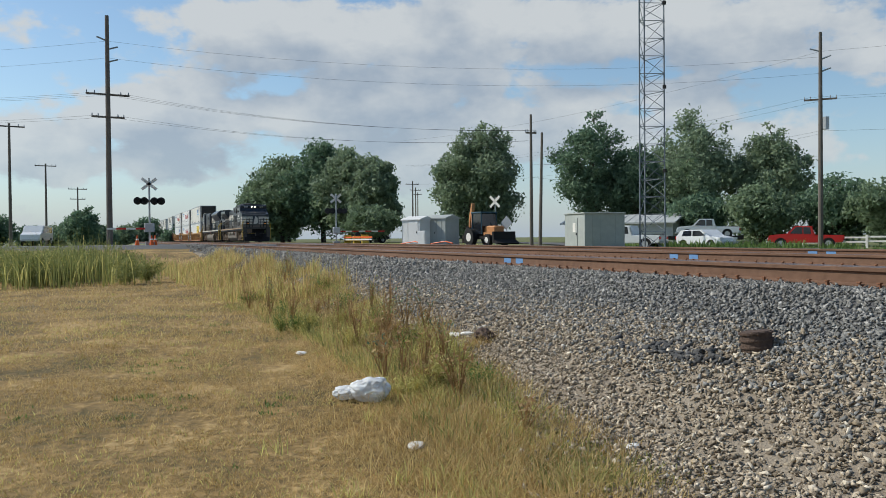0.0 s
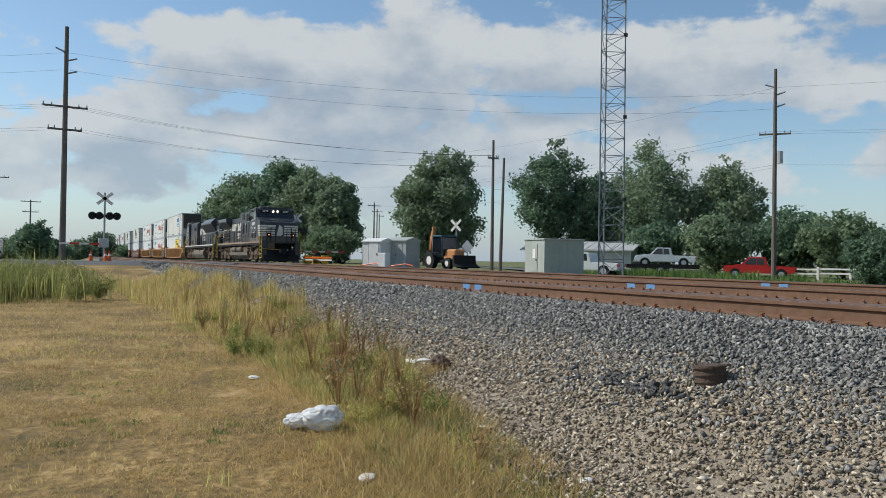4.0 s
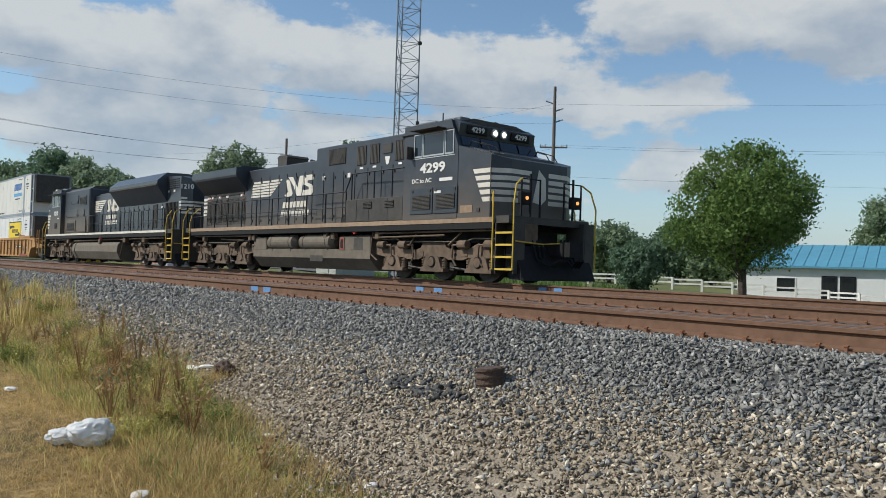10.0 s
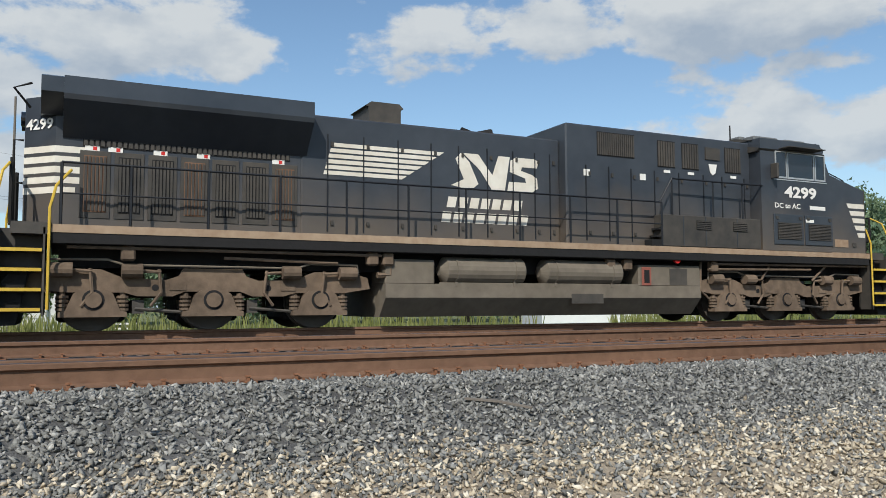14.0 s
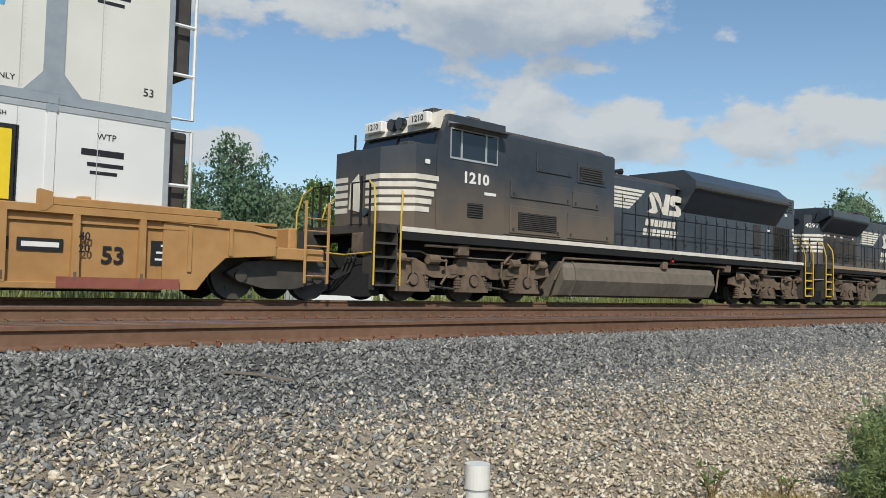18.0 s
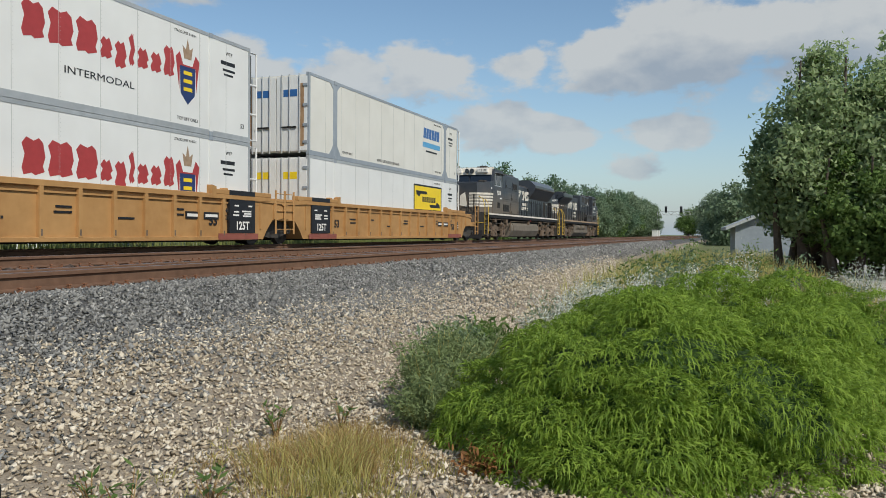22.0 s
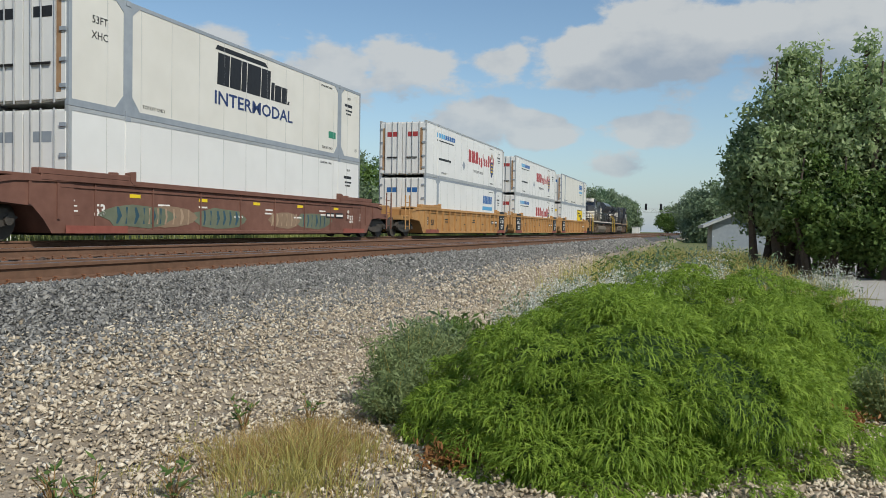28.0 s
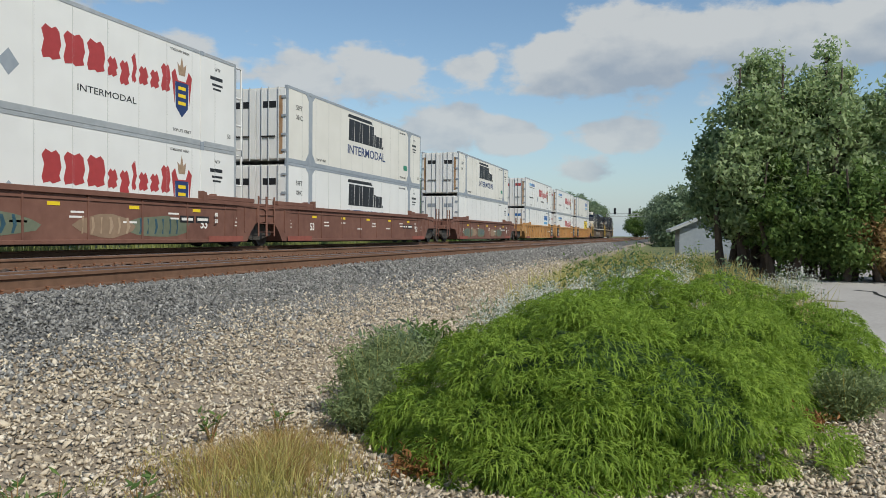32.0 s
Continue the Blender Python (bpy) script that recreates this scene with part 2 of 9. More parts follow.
M = dict(
    lawn=mat("dry_lawn", (0.17, 0.105, 0.035), 0.95, col2=(0.42, 0.28, 0.11), scale=11, big=0.8, bump=1.0),
    straw=leaf_mat("straw_blade", (0.34, 0.225, 0.08), (0.76, 0.58, 0.27), 0.5),
    weedleaf=leaf_mat("weed_blade", (0.29, 0.285, 0.08), (0.76, 0.67, 0.26), 0.55),
    bronze=leaf_mat("bronze_blade", (0.22, 0.135, 0.042), (0.50, 0.34, 0.125), 0.45),
    russet=leaf_mat("russet_weed", (0.27, 0.145, 0.065), (0.56, 0.40, 0.19), 0.45),
    # bed under the gravel, toned below the stones to put shade in the gaps
    gravel=mat("pale_gravel", (0.19, 0.152, 0.11), 0.95, col2=(0.36, 0.30, 0.225), scale=40, big=1.2, bump=0.6),
    gravel_stone=mat("pale_stone", (0.18, 0.15, 0.12), 0.92, col2=(0.60, 0.54, 0.46), scale=30, big=2, bump=0.4, island=0.85),
    rusty_stone=mat("rusty_stone", (0.075, 0.052, 0.04), 0.92, col2=(0.17, 0.125, 0.10), scale=30, big=2, bump=0.4, island=0.8),
    brown_stone=mat("brown_stone", (0.1, 0.085, 0.07), 0.92, col2=(0.5, 0.45, 0.38), scale=30, big=2, bump=0.4, island=0.85),
    # bed darker than the ballast on it: gap shade put into the colour
    ballast=mat("ballast_bed", (0.06, 0.057, 0.054), 0.95, col2=(0.13, 0.125, 0.12), scale=40, big=1, bump=0.6),
    ballast_stone=mat("ballast_stone", (0.095, 0.09, 0.088), 0.88, col2=(0.36, 0.35, 0.34), scale=30, big=2, bump=0.4, island=0.85),
    kegrust=mat("keg_rust", (0.055, 0.036, 0.027), 0.9, col2=(0.13, 0.085, 0.062), scale=20, bump=0.4),
    dark_ballast=mat("oily_ballast", (0.07, 0.068, 0.066), 0.85, var=0.5, scale=25, bump=0.6),
    field=mat("field_grass", (0.075, 0.105, 0.03), 0.95, col2=(0.19, 0.18, 0.07), scale=3, big=0.06, bump=0.4),
    asphalt=mat("asphalt", (0.10, 0.10, 0.10), 0.9, col2=(0.17, 0.165, 0.16), scale=30, big=0.3, bump=0.2),
    concrete=mat("concrete", (0.33, 0.30, 0.265), 0.9, col2=(0.45, 0.42, 0.38), scale=12, big=0.4, bump=0.15),
    rust=mat("rail_rust", (0.105, 0.055, 0.032), 0.85, col2=(0.21, 0.115, 0.07), scale=9, big=0.6, bump=0.25),
    railhead=mat("rail_head", (0.25, 0.21, 0.20), 0.35, 0.8, var=0.2, scale=20, bump=0.05),
    plate=mat("rusty_plate", (0.16, 0.065, 0.03), 0.9, col2=(0.28, 0.13, 0.07), scale=15, bump=0.3),
    tie=mat("oak_tie", (0.05, 0.035, 0.025), 0.95, col2=(0.12, 0.09, 0.07), scale=14, bump=0.4),
    black=mat("loco_black", (0.026, 0.031, 0.040), 0.28, col2=(0.050, 0.056, 0.066), scale=3, big=0.5, bump=0.03, spec=0.5),
    railblack=mat("rail_black", (0.012, 0.013, 0.016), 0.5, var=0.3, scale=6, bump=0.02),
    dusty=mat("dusty_black", (0.030, 0.028, 0.026), 0.6, col2=(0.085, 0.072, 0.058), scale=5, big=0.7, bump=0.08),
    grime=mat("brown_grime", (0.080, 0.056, 0.038), 0.9, col2=(0.215, 0.150, 0.102), scale=6, big=1.0, bump=0.25),
    tankgrey=mat("grey_grime", (0.105, 0.086, 0.064), 0.8, col2=(0.20, 0.165, 0.125), scale=5, big=0.8, bump=0.1),
    dark=mat("dark_steel", (0.012, 0.011, 0.011), 0.85, var=0.4, scale=8, bump=0.2),
    cream=mat("worn_white_paint", (0.58, 0.51, 0.41), 0.6, col2=(0.78, 0.73, 0.64), scale=5, big=1.2, bump=0.02),
    rustwash=mat("rust_stain", (0.22, 0.11, 0.05), 0.8, col2=(0.45, 0.30, 0.17), scale=3, big=0.8, bump=0.03),
    roofpaint=mat("dusty_roof_paint", (0.10, 0.105, 0.11), 0.55, col2=(0.20, 0.20, 0.19), scale=5, big=0.8, bump=0.05),
    sill=mat("pale_sill", (0.24, 0.15, 0.09), 0.8, col2=(0.42, 0.31, 0.21), scale=7, bump=0.05),
    white=mat("white_paint", (0.70, 0.66, 0.60), 0.6, col2=(0.82, 0.79, 0.74), scale=6, bump=0.02),
    cwhite=mat("container_white", (0.66, 0.65, 0.62), 0.5, col2=(0.73, 0.722, 0.69), scale=1.4, big=0.35, bump=0.01),
    ccream=mat("container_cream", (0.62, 0.595, 0.53), 0.55, col2=(0.70, 0.675, 0.61), scale=1.4, big=0.35, bump=0.01),
    cseam=mat("container_seam", (0.40, 0.40, 0.385), 0.6, col2=(0.52, 0.515, 0.49), scale=9, bump=0.02),
    cgrey=mat("container_grey", (0.22, 0.25, 0.28), 0.6, col2=(0.33, 0.36, 0.39), scale=5, bump=0.03),
    towersteel=mat("weathered_tower_steel", (0.13, 0.15, 0.17), 0.6, 0.2, col2=(0.22, 0.245, 0.27), scale=4, bump=0.04),
    shedgrey=mat("shed_paint", (0.33, 0.345, 0.32), 0.6, col2=(0.42, 0.435, 0.405), scale=3, big=0.6, bump=0.03),
    steel=mat("galvanised", (0.36, 0.37, 0.37), 0.5, 0.4, col2=(0.52, 0.53, 0.53), scale=4, bump=0.04),
    yellow=mat("safety_yellow", (0.48, 0.30, 0.03), 0.6, col2=(0.66, 0.45, 0.06), scale=8, bump=0.03),
    ttx=mat("ochre_car_paint", (0.33, 0.168, 0.056), 0.7, col2=(0.46, 0.255, 0.095), scale=4, big=0.6, bump=0.05),
    oxide=mat("oxide_car_paint", (0.12, 0.052, 0.036), 0.75, col2=(0.20, 0.095, 0.066), scale=4, big=0.6, bump=0.06),
    blue=mat("blue_print", (0.03, 0.12, 0.32), 0.5, var=0.1),
    survey=mat("survey_paint", (0.09, 0.20, 0.40), 0.7, col2=(0.16, 0.30, 0.52), scale=14, bump=0.1),
    fadedorange=mat("faded_orange_paint", (0.42, 0.17, 0.06), 0.6, col2=(0.55, 0.27, 0.11), scale=4, bump=0.03),
    cabblue=mat("dark_teal_paint", (0.03, 0.075, 0.10), 0.45, var=0.2, scale=4, bump=0.02),
    cyan=mat("sky_blue_print", (0.10, 0.33, 0.55), 0.5, var=0.1),
    maroon=mat("maroon_print", (0.36, 0.045, 0.045), 0.5, var=0.15),
    navy=mat("navy_print", (0.02, 0.04, 0.13), 0.5, var=0.1),
    signyellow=mat("sign_yellow", (0.78, 0.56, 0.02), 0.5, var=0.08),
    ink=mat("black_print", (0.015, 0.015, 0.017), 0.5, var=0.2),
    inkgreen=mat("green_print", (0.03, 0.22, 0.13), 0.5, var=0.1),
    red=mat("red_paint", (0.55, 0.025, 0.02), 0.35, var=0.12, scale=3, bump=0.0),
    oldred=mat("faded_red_band", (0.20, 0.055, 0.04), 0.8, col2=(0.30, 0.10, 0.07), scale=5, bump=0.02),
    orange=mat("orange_plastic", (0.80, 0.13, 0.02), 0.5, var=0.1),
    wood=mat("grey_pole_wood", (0.11, 0.092, 0.078), 0.9, col2=(0.20, 0.17, 0.14), scale=9, big=0.5, bump=0.3),
    bark=mat("bark", (0.055, 0.042, 0.032), 0.95, col2=(0.13, 0.10, 0.08), scale=8, bump=0.5),
    glass=mat("dark_glass", (0.012, 0.016, 0.022), 0.06, 0.0, var=0.2, bump=0.0, spec=0.8),
    tyre=mat("tyre_rubber", (0.015, 0.015, 0.015), 0.85, var=0.3, bump=0.1),
    carwhite=mat("car_white", (0.72, 0.73, 0.73), 0.25, var=0.05, bump=0.0),
    carsilver=mat("car_silver", (0.42, 0.44, 0.46), 0.3, 0.5, var=0.06, bump=0.0),
    cardark=mat("car_dark", (0.02, 0.022, 0.028), 0.25, var=0.1, bump=0.0),
    wallwhite=mat("white_wall", (0.68, 0.68, 0.66), 0.8, var=0.06, scale=3, bump=0.05),
    roofblue=mat("blue_metal_roof", (0.10, 0.28, 0.38), 0.45, var=0.12, scale=2, bump=0.03),
    roofgrey=mat("grey_metal_roof", (0.42, 0.43, 0.42), 0.5, var=0.1, scale=2, bump=0.03),
    brick=mat("brown_brick", (0.16, 0.07, 0.05), 0.9, var=0.3, scale=12, bump=0.2),
    plastic=mat("white_pipe", (0.66, 0.64, 0.59), 0.45, var=0.06, scale=5, bump=0.02),
    # leafA and leafB: haze of distance put into the colour, bluer and paler
    leafA=leaf_mat("leaf_mid_hazed", (0.125, 0.175, 0.105), (0.285, 0.37, 0.21)),
    leafB=leaf_mat("leaf_dark_hazed", (0.088, 0.148, 0.098), (0.21, 0.305, 0.175)),
    goldenrod=leaf_mat("goldenrod_leaf", (0.15, 0.185, 0.055), (0.37, 0.37, 0.13), 0.4),
    poplar=leaf_mat("leaf_silvery", (0.22, 0.31, 0.14), (0.54, 0.63, 0.34), 0.55),
    # the poplar leaf again, coloured darker for the shaded side of the clump
    poplarshade=leaf_mat("leaf_poplar_shaded", (0.15, 0.225, 0.11), (0.40, 0.50, 0.25), 0.55),
    leafC=leaf_mat("leaf_bright", (0.085, 0.15, 0.038), (0.20, 0.29, 0.08)),
    # bluish distance haze is part of this leaf colour too
    leafD=leaf_mat("leaf_grey_hazed", (0.148, 0.198, 0.125), (0.32, 0.40, 0.24)),
    frond=leaf_mat("thread_frond", (0.125, 0.215, 0.028), (0.37, 0.50, 0.075), 0.5),
    herbgrey=leaf_mat("herb_grey_green", (0.13, 0.175, 0.07), (0.32, 0.385, 0.165)),
    fadedgreen=mat("faded_green_spray", (0.10, 0.115, 0.075), 0.75, col2=(0.17, 0.185, 0.125), scale=5, bump=0.03),
    fadedtan=mat("faded_tan_spray", (0.19, 0.125, 0.08), 0.75, col2=(0.29, 0.20, 0.13), scale=5, bump=0.03),
    # filler mound, its green darkened to stand for shade inside the shrub
    frondcore=mat("shrub_shade_core", (0.045, 0.085, 0.016), 0.95, var=0.4, scale=10, bump=0.5),
    flower=leaf_mat("white_flower", (0.55, 0.56, 0.48), (0.80, 0.80, 0.72), 0.3),
    brownfrond=leaf_mat("dead_frond", (0.16, 0.07, 0.02), (0.34, 0.16, 0.06), 0.2),
)


def sprayed_mat(name, clean, foul, most):
    """Black paint with brown road dust thrown up over its lower part in drifts."""
    m = mat(name, (0.026, 0.030, 0.038), 0.42, col2=(0.050, 0.056, 0.066), scale=3, big=0.5, bump=0.03, spec=0.5)
    nt = m.node_tree
    N, L = nt.nodes.new, nt.links.new
    b = nt.nodes["Principled BSDF"]
    src = b.inputs["Base Color"].links[0].from_socket
    tc, sep, n = N("ShaderNodeTexCoord"), N("ShaderNodeSeparateXYZ"), N("ShaderNodeTexNoise")
    n.inputs["Scale"].default_value, n.inputs["Detail"].default_value = 0.9, 5
    L(tc.outputs["Object"], sep.inputs[0]), L(tc.outputs["Object"], n.inputs["Vector"])
    k = N("ShaderNodeMath")
    k.operation, k.inputs[1].default_value = "MULTIPLY_ADD", 2.0
    L(n.outputs["Fac"], k.inputs[0]), L(sep.outputs[2], k.inputs[2])
    r = N("ShaderNodeMapRange")
    for q, v in (("From Min", foul), ("From Max", clean), ("To Min", most), ("To Max", 0.0)):
        r.inputs[q].default_value = v
    L(k.outputs[0], r.inputs["Value"])
    mx = N("ShaderNodeMix")
    mx.data_type = "RGBA"
    mx.inputs["B"].default_value = (0.16, 0.118, 0.08, 1)
    L(r.outputs[0], mx.inputs["Factor"]), L(src, mx.inputs["A"]), L(mx.outputs["Result"], b.inputs["Base Color"])
    return m


M["sprayed"] = sprayed_mat("black_with_dust", 4.3, 2.9, 0.82)
M["lightspray"] = sprayed_mat("black_with_light_dust", 3.9, 2.5, 0.62)


def three_tones(key, stops):
    """Stones: most of them middling, a few pale."""
    ramp = next(n for n in M[key].node_tree.nodes if n.type == "VALTORGB").color_ramp
    ramp.elements[0].position, ramp.elements[1].position = stops[0][0], stops[-1][0]
    ramp.elements[0].color, ramp.elements[1].color = (*stops[0][1], 1), (*stops[-1][1], 1)
    for q, c in stops[1:-1]:
        ramp.elements.new(q).color = (*c, 1)


three_tones("ballast_stone", ((0.08, (0.115, 0.111, 0.101)), (0.45, (0.195, 0.188, 0.173)), (0.86, (0.305, 0.293, 0.268)), (0.97, (0.58, 0.55, 0.50))))
three_tones("gravel_stone", ((0.08, (0.29, 0.235, 0.165)), (0.30, (0.45, 0.37, 0.265)), (0.65, (0.57, 0.48, 0.355)), (0.95, (0.74, 0.66, 0.53))))
three_tones("brown_stone", ((0.08, (0.14, 0.110, 0.078)), (0.35, (0.285, 0.228, 0.160)), (0.70, (0.41, 0.333, 0.238)), (0.96, (0.60, 0.52, 0.41))))
three_tones("lawn", ((0.38, (0.105, 0.078, 0.025)), (0.46, (0.185, 0.118, 0.040)), (0.53, (0.26, 0.165, 0.056)), (0.61, (0.40, 0.27, 0.11))))
M["lamp"] = glow_mat("headlight_glow", (1.0, 0.86, 0.60), 5.0)
M["amber"] = glow_mat("marker_glow", (1.0, 0.38, 0.10), 1.2)


def plastic_film():
    m = mat("bag_film", (0.90, 0.90, 0.89), 0.25, var=0.06, scale=12, bump=0.15)
    b = m.node_tree.nodes["Principled BSDF"]
    b.inputs["Transmission Weight"].default_value, b.inputs["IOR"].default_value = 0.35, 1.15
    return m


M["film"] = plastic_film()


# ---- building helpers ----
def part(name, bm, material, parent, label="", smooth=False):
    """Link a bmesh as one mesh object under a thing or a part."""
    me = bpy.data.meshes.new(name)
    bm.to_mesh(me)
    bm.free()
    return mesh_part(name, me, material, parent, label, smooth)


def mesh_part(name, me, material, parent, label="", smooth=False):
    if material is not None and not me.materials:
        me.materials.append(M[material] if isinstance(material, str) else material)
    if smooth:
        me.shade_smooth()
    ob = new(name, me)
    ob.parent = parent
    if label:
        ob["label"] = label
    return ob


def thing(name, label, category, group="", kind="", at=None):
    ob = new(name)
    ob.empty_display_size = 0.2
    tagged(ob, label, category, group, kind)
    if at is not None:
        ob.matrix_basis = at
    return ob


def B(*boxes, bevel=0.0):
    """A bmesh of boxes (x0, x1, y0, y1, z0, z1)."""
    bm = bmesh.new()
    for b in boxes:
        box(bm, *b)
    if bevel:
        bmesh.ops.bevel(bm, geom=bm.edges[:], offset=bevel, segments=1, affect="EDGES")
    return bm


def box(bm, x0, x1, y0, y1, z0, z1):
    v = [bm.verts.new((x, y, z)) for x in (min(x0, x1), max(x0, x1)) for y in (min(y0, y1), max(y0, y1)) for z in (min(z0, z1), max(z0, z1))]
    for f in ((0, 1, 3, 2), (4, 6, 7, 5), (0, 4, 5, 1), (2, 3, 7, 6), (0, 2, 6, 4), (1, 5, 7, 3)):
        bm.faces.new([v[i] for i in f])
    return bm


def rod(bm, p, q, r, r2=None, seg=6, cap=True):
    """A round bar from p to q."""
    p, q = Vector(p), Vector(q)
    d = q - p
    if d.length < 1e-6:
        return bm
    rot = d.to_track_quat("Z", "Y").to_matrix()
    r2 = r if r2 is None else r2
    a = [bm.verts.new(p + rot @ Vector((r * math.cos(2 * math.pi * i / seg), r * math.sin(2 * math.pi * i / seg), 0))) for i in range(seg)]
    b = [bm.verts.new(q + rot @ Vector((r2 * math.cos(2 * math.pi * i / seg), r2 * math.sin(2 * math.pi * i / seg), 0))) for i in range(seg)]
    for i in range(seg):
        j = (i + 1) % seg
        bm.faces.new((a[i], a[j], b[j], b[i]))
    if cap:
        bm.faces.new(a[::-1]), bm.faces.new(b)
    return bm


def rods(lines, r, seg=6):
    """Bent round bars: each line of points is one connected tube."""
    bm = bmesh.new()
    for line in lines:
        pts = [Vector(p) for p in line]
        rings = []
        for i, p in enumerate(pts):
            d = (pts[min(i + 1, len(pts) - 1)] - pts[max(i - 1, 0)]).normalized()
            rot = d.to_track_quat("Z", "Y").to_matrix()
            rings.append([bm.verts.new(p + rot @ Vector((r * math.cos(2 * math.pi * k / seg), r * math.sin(2 * math.pi * k / seg), 0))) for k in range(seg)])
        for ra, rb in zip(rings, rings[1:]):
            off = min(range(seg), key=lambda o: sum((ra[k].co - rb[(k + o) % seg].co).length_squared for k in range(0, seg, 2)))
            for k in range(seg):
                bm.faces.new((ra[k], ra[(k + 1) % seg], rb[(k + 1 + off) % seg], rb[(k + off) % seg]))
        bm.faces.new(rings[0][::-1]), bm.faces.new(rings[-1])
    return bm


def prism(profile, axis, a, b, bm=None):
    """A polygon (u, v) drawn out along an axis: x takes (y, z), y takes (x, z), z takes (x, y)."""
    bm = bm or bmesh.new()
    def at(u, v, w):
        return {"x": (w, u, v), "y": (u, w, v), "z": (u, v, w)}[axis]
    lo = [bm.verts.new(at(u, v, a)) for u, v in profile]
    hi = [bm.verts.new(at(u, v, b)) for u, v in profile]
    n = len(profile)
    bm.faces.new(lo[::-1]), bm.faces.new(hi)
    for i in range(n):
        bm.faces.new((lo[i], lo[(i + 1) % n], hi[(i + 1) % n], hi[i]))
    bmesh.ops.recalc_face_normals(bm, faces=bm.faces[:])
    return bm


def text_part(name, words, size, material, parent, m, label="", bold=0.0, wide=1.0):
    """Lettering in the built-in font, as a mesh 4 mm thick."""
    cu = bpy.data.curves.new(name, "FONT")
    cu.body, cu.size, cu.extrude, cu.offset = words, size, 0.002, bold
    cu.align_x, cu.align_y, cu.resolution_u = "CENTER", "CENTER", 2
    tmp = bpy.data.objects.new(name, cu)
    me = bpy.data.meshes.new_from_object(tmp)
    bpy.data.objects.remove(tmp)
    me.transform(m @ Matrix.Diagonal((wide, 1, 1, 1)))
    me.materials.clear()
    return mesh_part(name, me, material, parent, label)


def side_text(name, words, size, material, parent, x, y, z, bold=0.0, wide=1.0):
    """Lettering on a face that looks towards -y."""
    return text_part(name, words, size, material, parent, pose(x, y, z, 90, 0, 0), "", bold, wide)


def fast_mesh(name, verts, faces):
    """verts (n, 3); faces (m, k), all with k corners."""
    me = bpy.data.meshes.new(name)
    n, (m, k) = len(verts), faces.shape
    me.vertices.add(n)
    me.vertices.foreach_set("co", np.asarray(verts, np.float32).ravel())
    me.loops.add(m * k)
    me.loops.foreach_set("vertex_index", faces.astype(np.int32).ravel())
    me.polygons.add(m)
    me.polygons.foreach_set("loop_start", np.arange(0, m * k, k, dtype=np.int32))
    me.polygons.foreach_set("loop_total", np.full(m, k, np.int32))
    me.update(calc_edges=True)
    return me


# ---- ground ----
RAIL_TOP, TRACKS = 1.10, (7.24, 11.24, 15.24)
rng = np.random.default_rng(7)


def edge_y(x):
    """Where the lawn and weeds end and the stones begin."""
    return np.interp(x, [-60, -20, -11, -7, -4.5, -2, 1, 3, 9, 11.5, 15, 40], [5.0, 4.3, 3.7, 3.0, 2.6, 1.6, 0.4, -4.0, -4.0, 1.6, 3.0, 4.2])


def ground_z(x, y):
    x, y = np.asarray(x, float), np.asarray(y, float)
    soft = 0.014 * (np.sin(0.9 * x + 1.3 * y) + np.sin(1.7 * x - 0.8 * y + 2) + np.sin(0.5 * x - 1.6 * y + 4))
    soft = soft * np.clip((5.2 - y) / 1.5, 0, 1) * (np.abs(x) < 80)
    near = np.interp(y, [3.3, 5.78], [0.04, 0.90])
    fall = np.interp(x, [-75, -64, -56, -46, -25, 60], [0.70, 0.60, 0.12, 0.36, -0.9, -0.6])
    k = np.clip((y - 18.6) / np.interp(x, [-90, -64, -40, -25], [52, 24, 24, 52]), 0, 1)
    z = np.where(y < 12, near, 0.88 + (fall - 0.88) * k)
    ramp = np.clip(1 - (np.abs(x + 60) - 6) / 8, 0, 1)
    return soft + np.where(y < 6, np.maximum(z, ramp * 1.02 * np.clip((y + 30) / 20, 0, 1)), z)


def build_ground():
    def steps(lo, hi, fine_lo, fine_hi, d):
        mid = list(np.arange(fine_lo, fine_hi + 1e-6, d))
        out, s, p = [], d, fine_lo
        while p > lo:
            s *= 1.25
            p -= s
            out.append(max(p, lo))
        up, s, p = [], d, fine_hi
        while p < hi:
            s *= 1.25
            p += s
            up.append(min(p, hi))
        return np.array(out[::-1] + mid + up)
    xs, ys = steps(-2500, 2500, -24, 24, 0.4), steps(-2500, 2500, -6, 20.04, 0.31)
    X, Y = np.meshgrid(xs, ys, indexing="ij")
    Z = ground_z(X, Y)
    nx, ny = X.shape
    i = np.arange(nx * ny).reshape(nx, ny)
    quads = np.stack([i[:-1, :-1], i[1:, :-1], i[1:, 1:], i[:-1, 1:]], -1).reshape(-1, 4)
    me = fast_mesh("ground", np.stack([X, Y, Z], -1).reshape(-1, 3), quads)
    for k in ("lawn", "gravel", "ballast", "field"):
        me.materials.append(M[k])
    cx, cy = (X[:-1, :-1] + X[1:, 1:]) / 2, (Y[:-1, :-1] + Y[1:, 1:]) / 2
    e = edge_y(cx) + 0.25 * np.sin(cx * 1.7) + 0.15 * np.sin(cx * 4.1)
    idx = np.where(cy < e, 0, np.where(cy < 4.75, 1, np.where(cy < 19.5, 2, 3)))
    idx = np.where((cx > 9) & (cy < e), 3, idx)
    idx = np.where((np.abs(cx) > 70) & (cy < e), 3, idx)
    me.polygons.foreach_set("material_index", idx.ravel().astype(np.int32))
    me.shade_smooth()
    tagged(new("ground", me), "dry lawn, pale gravel and grey ballast sloping up to the tracks", "ground", kind="structure")


build_ground()

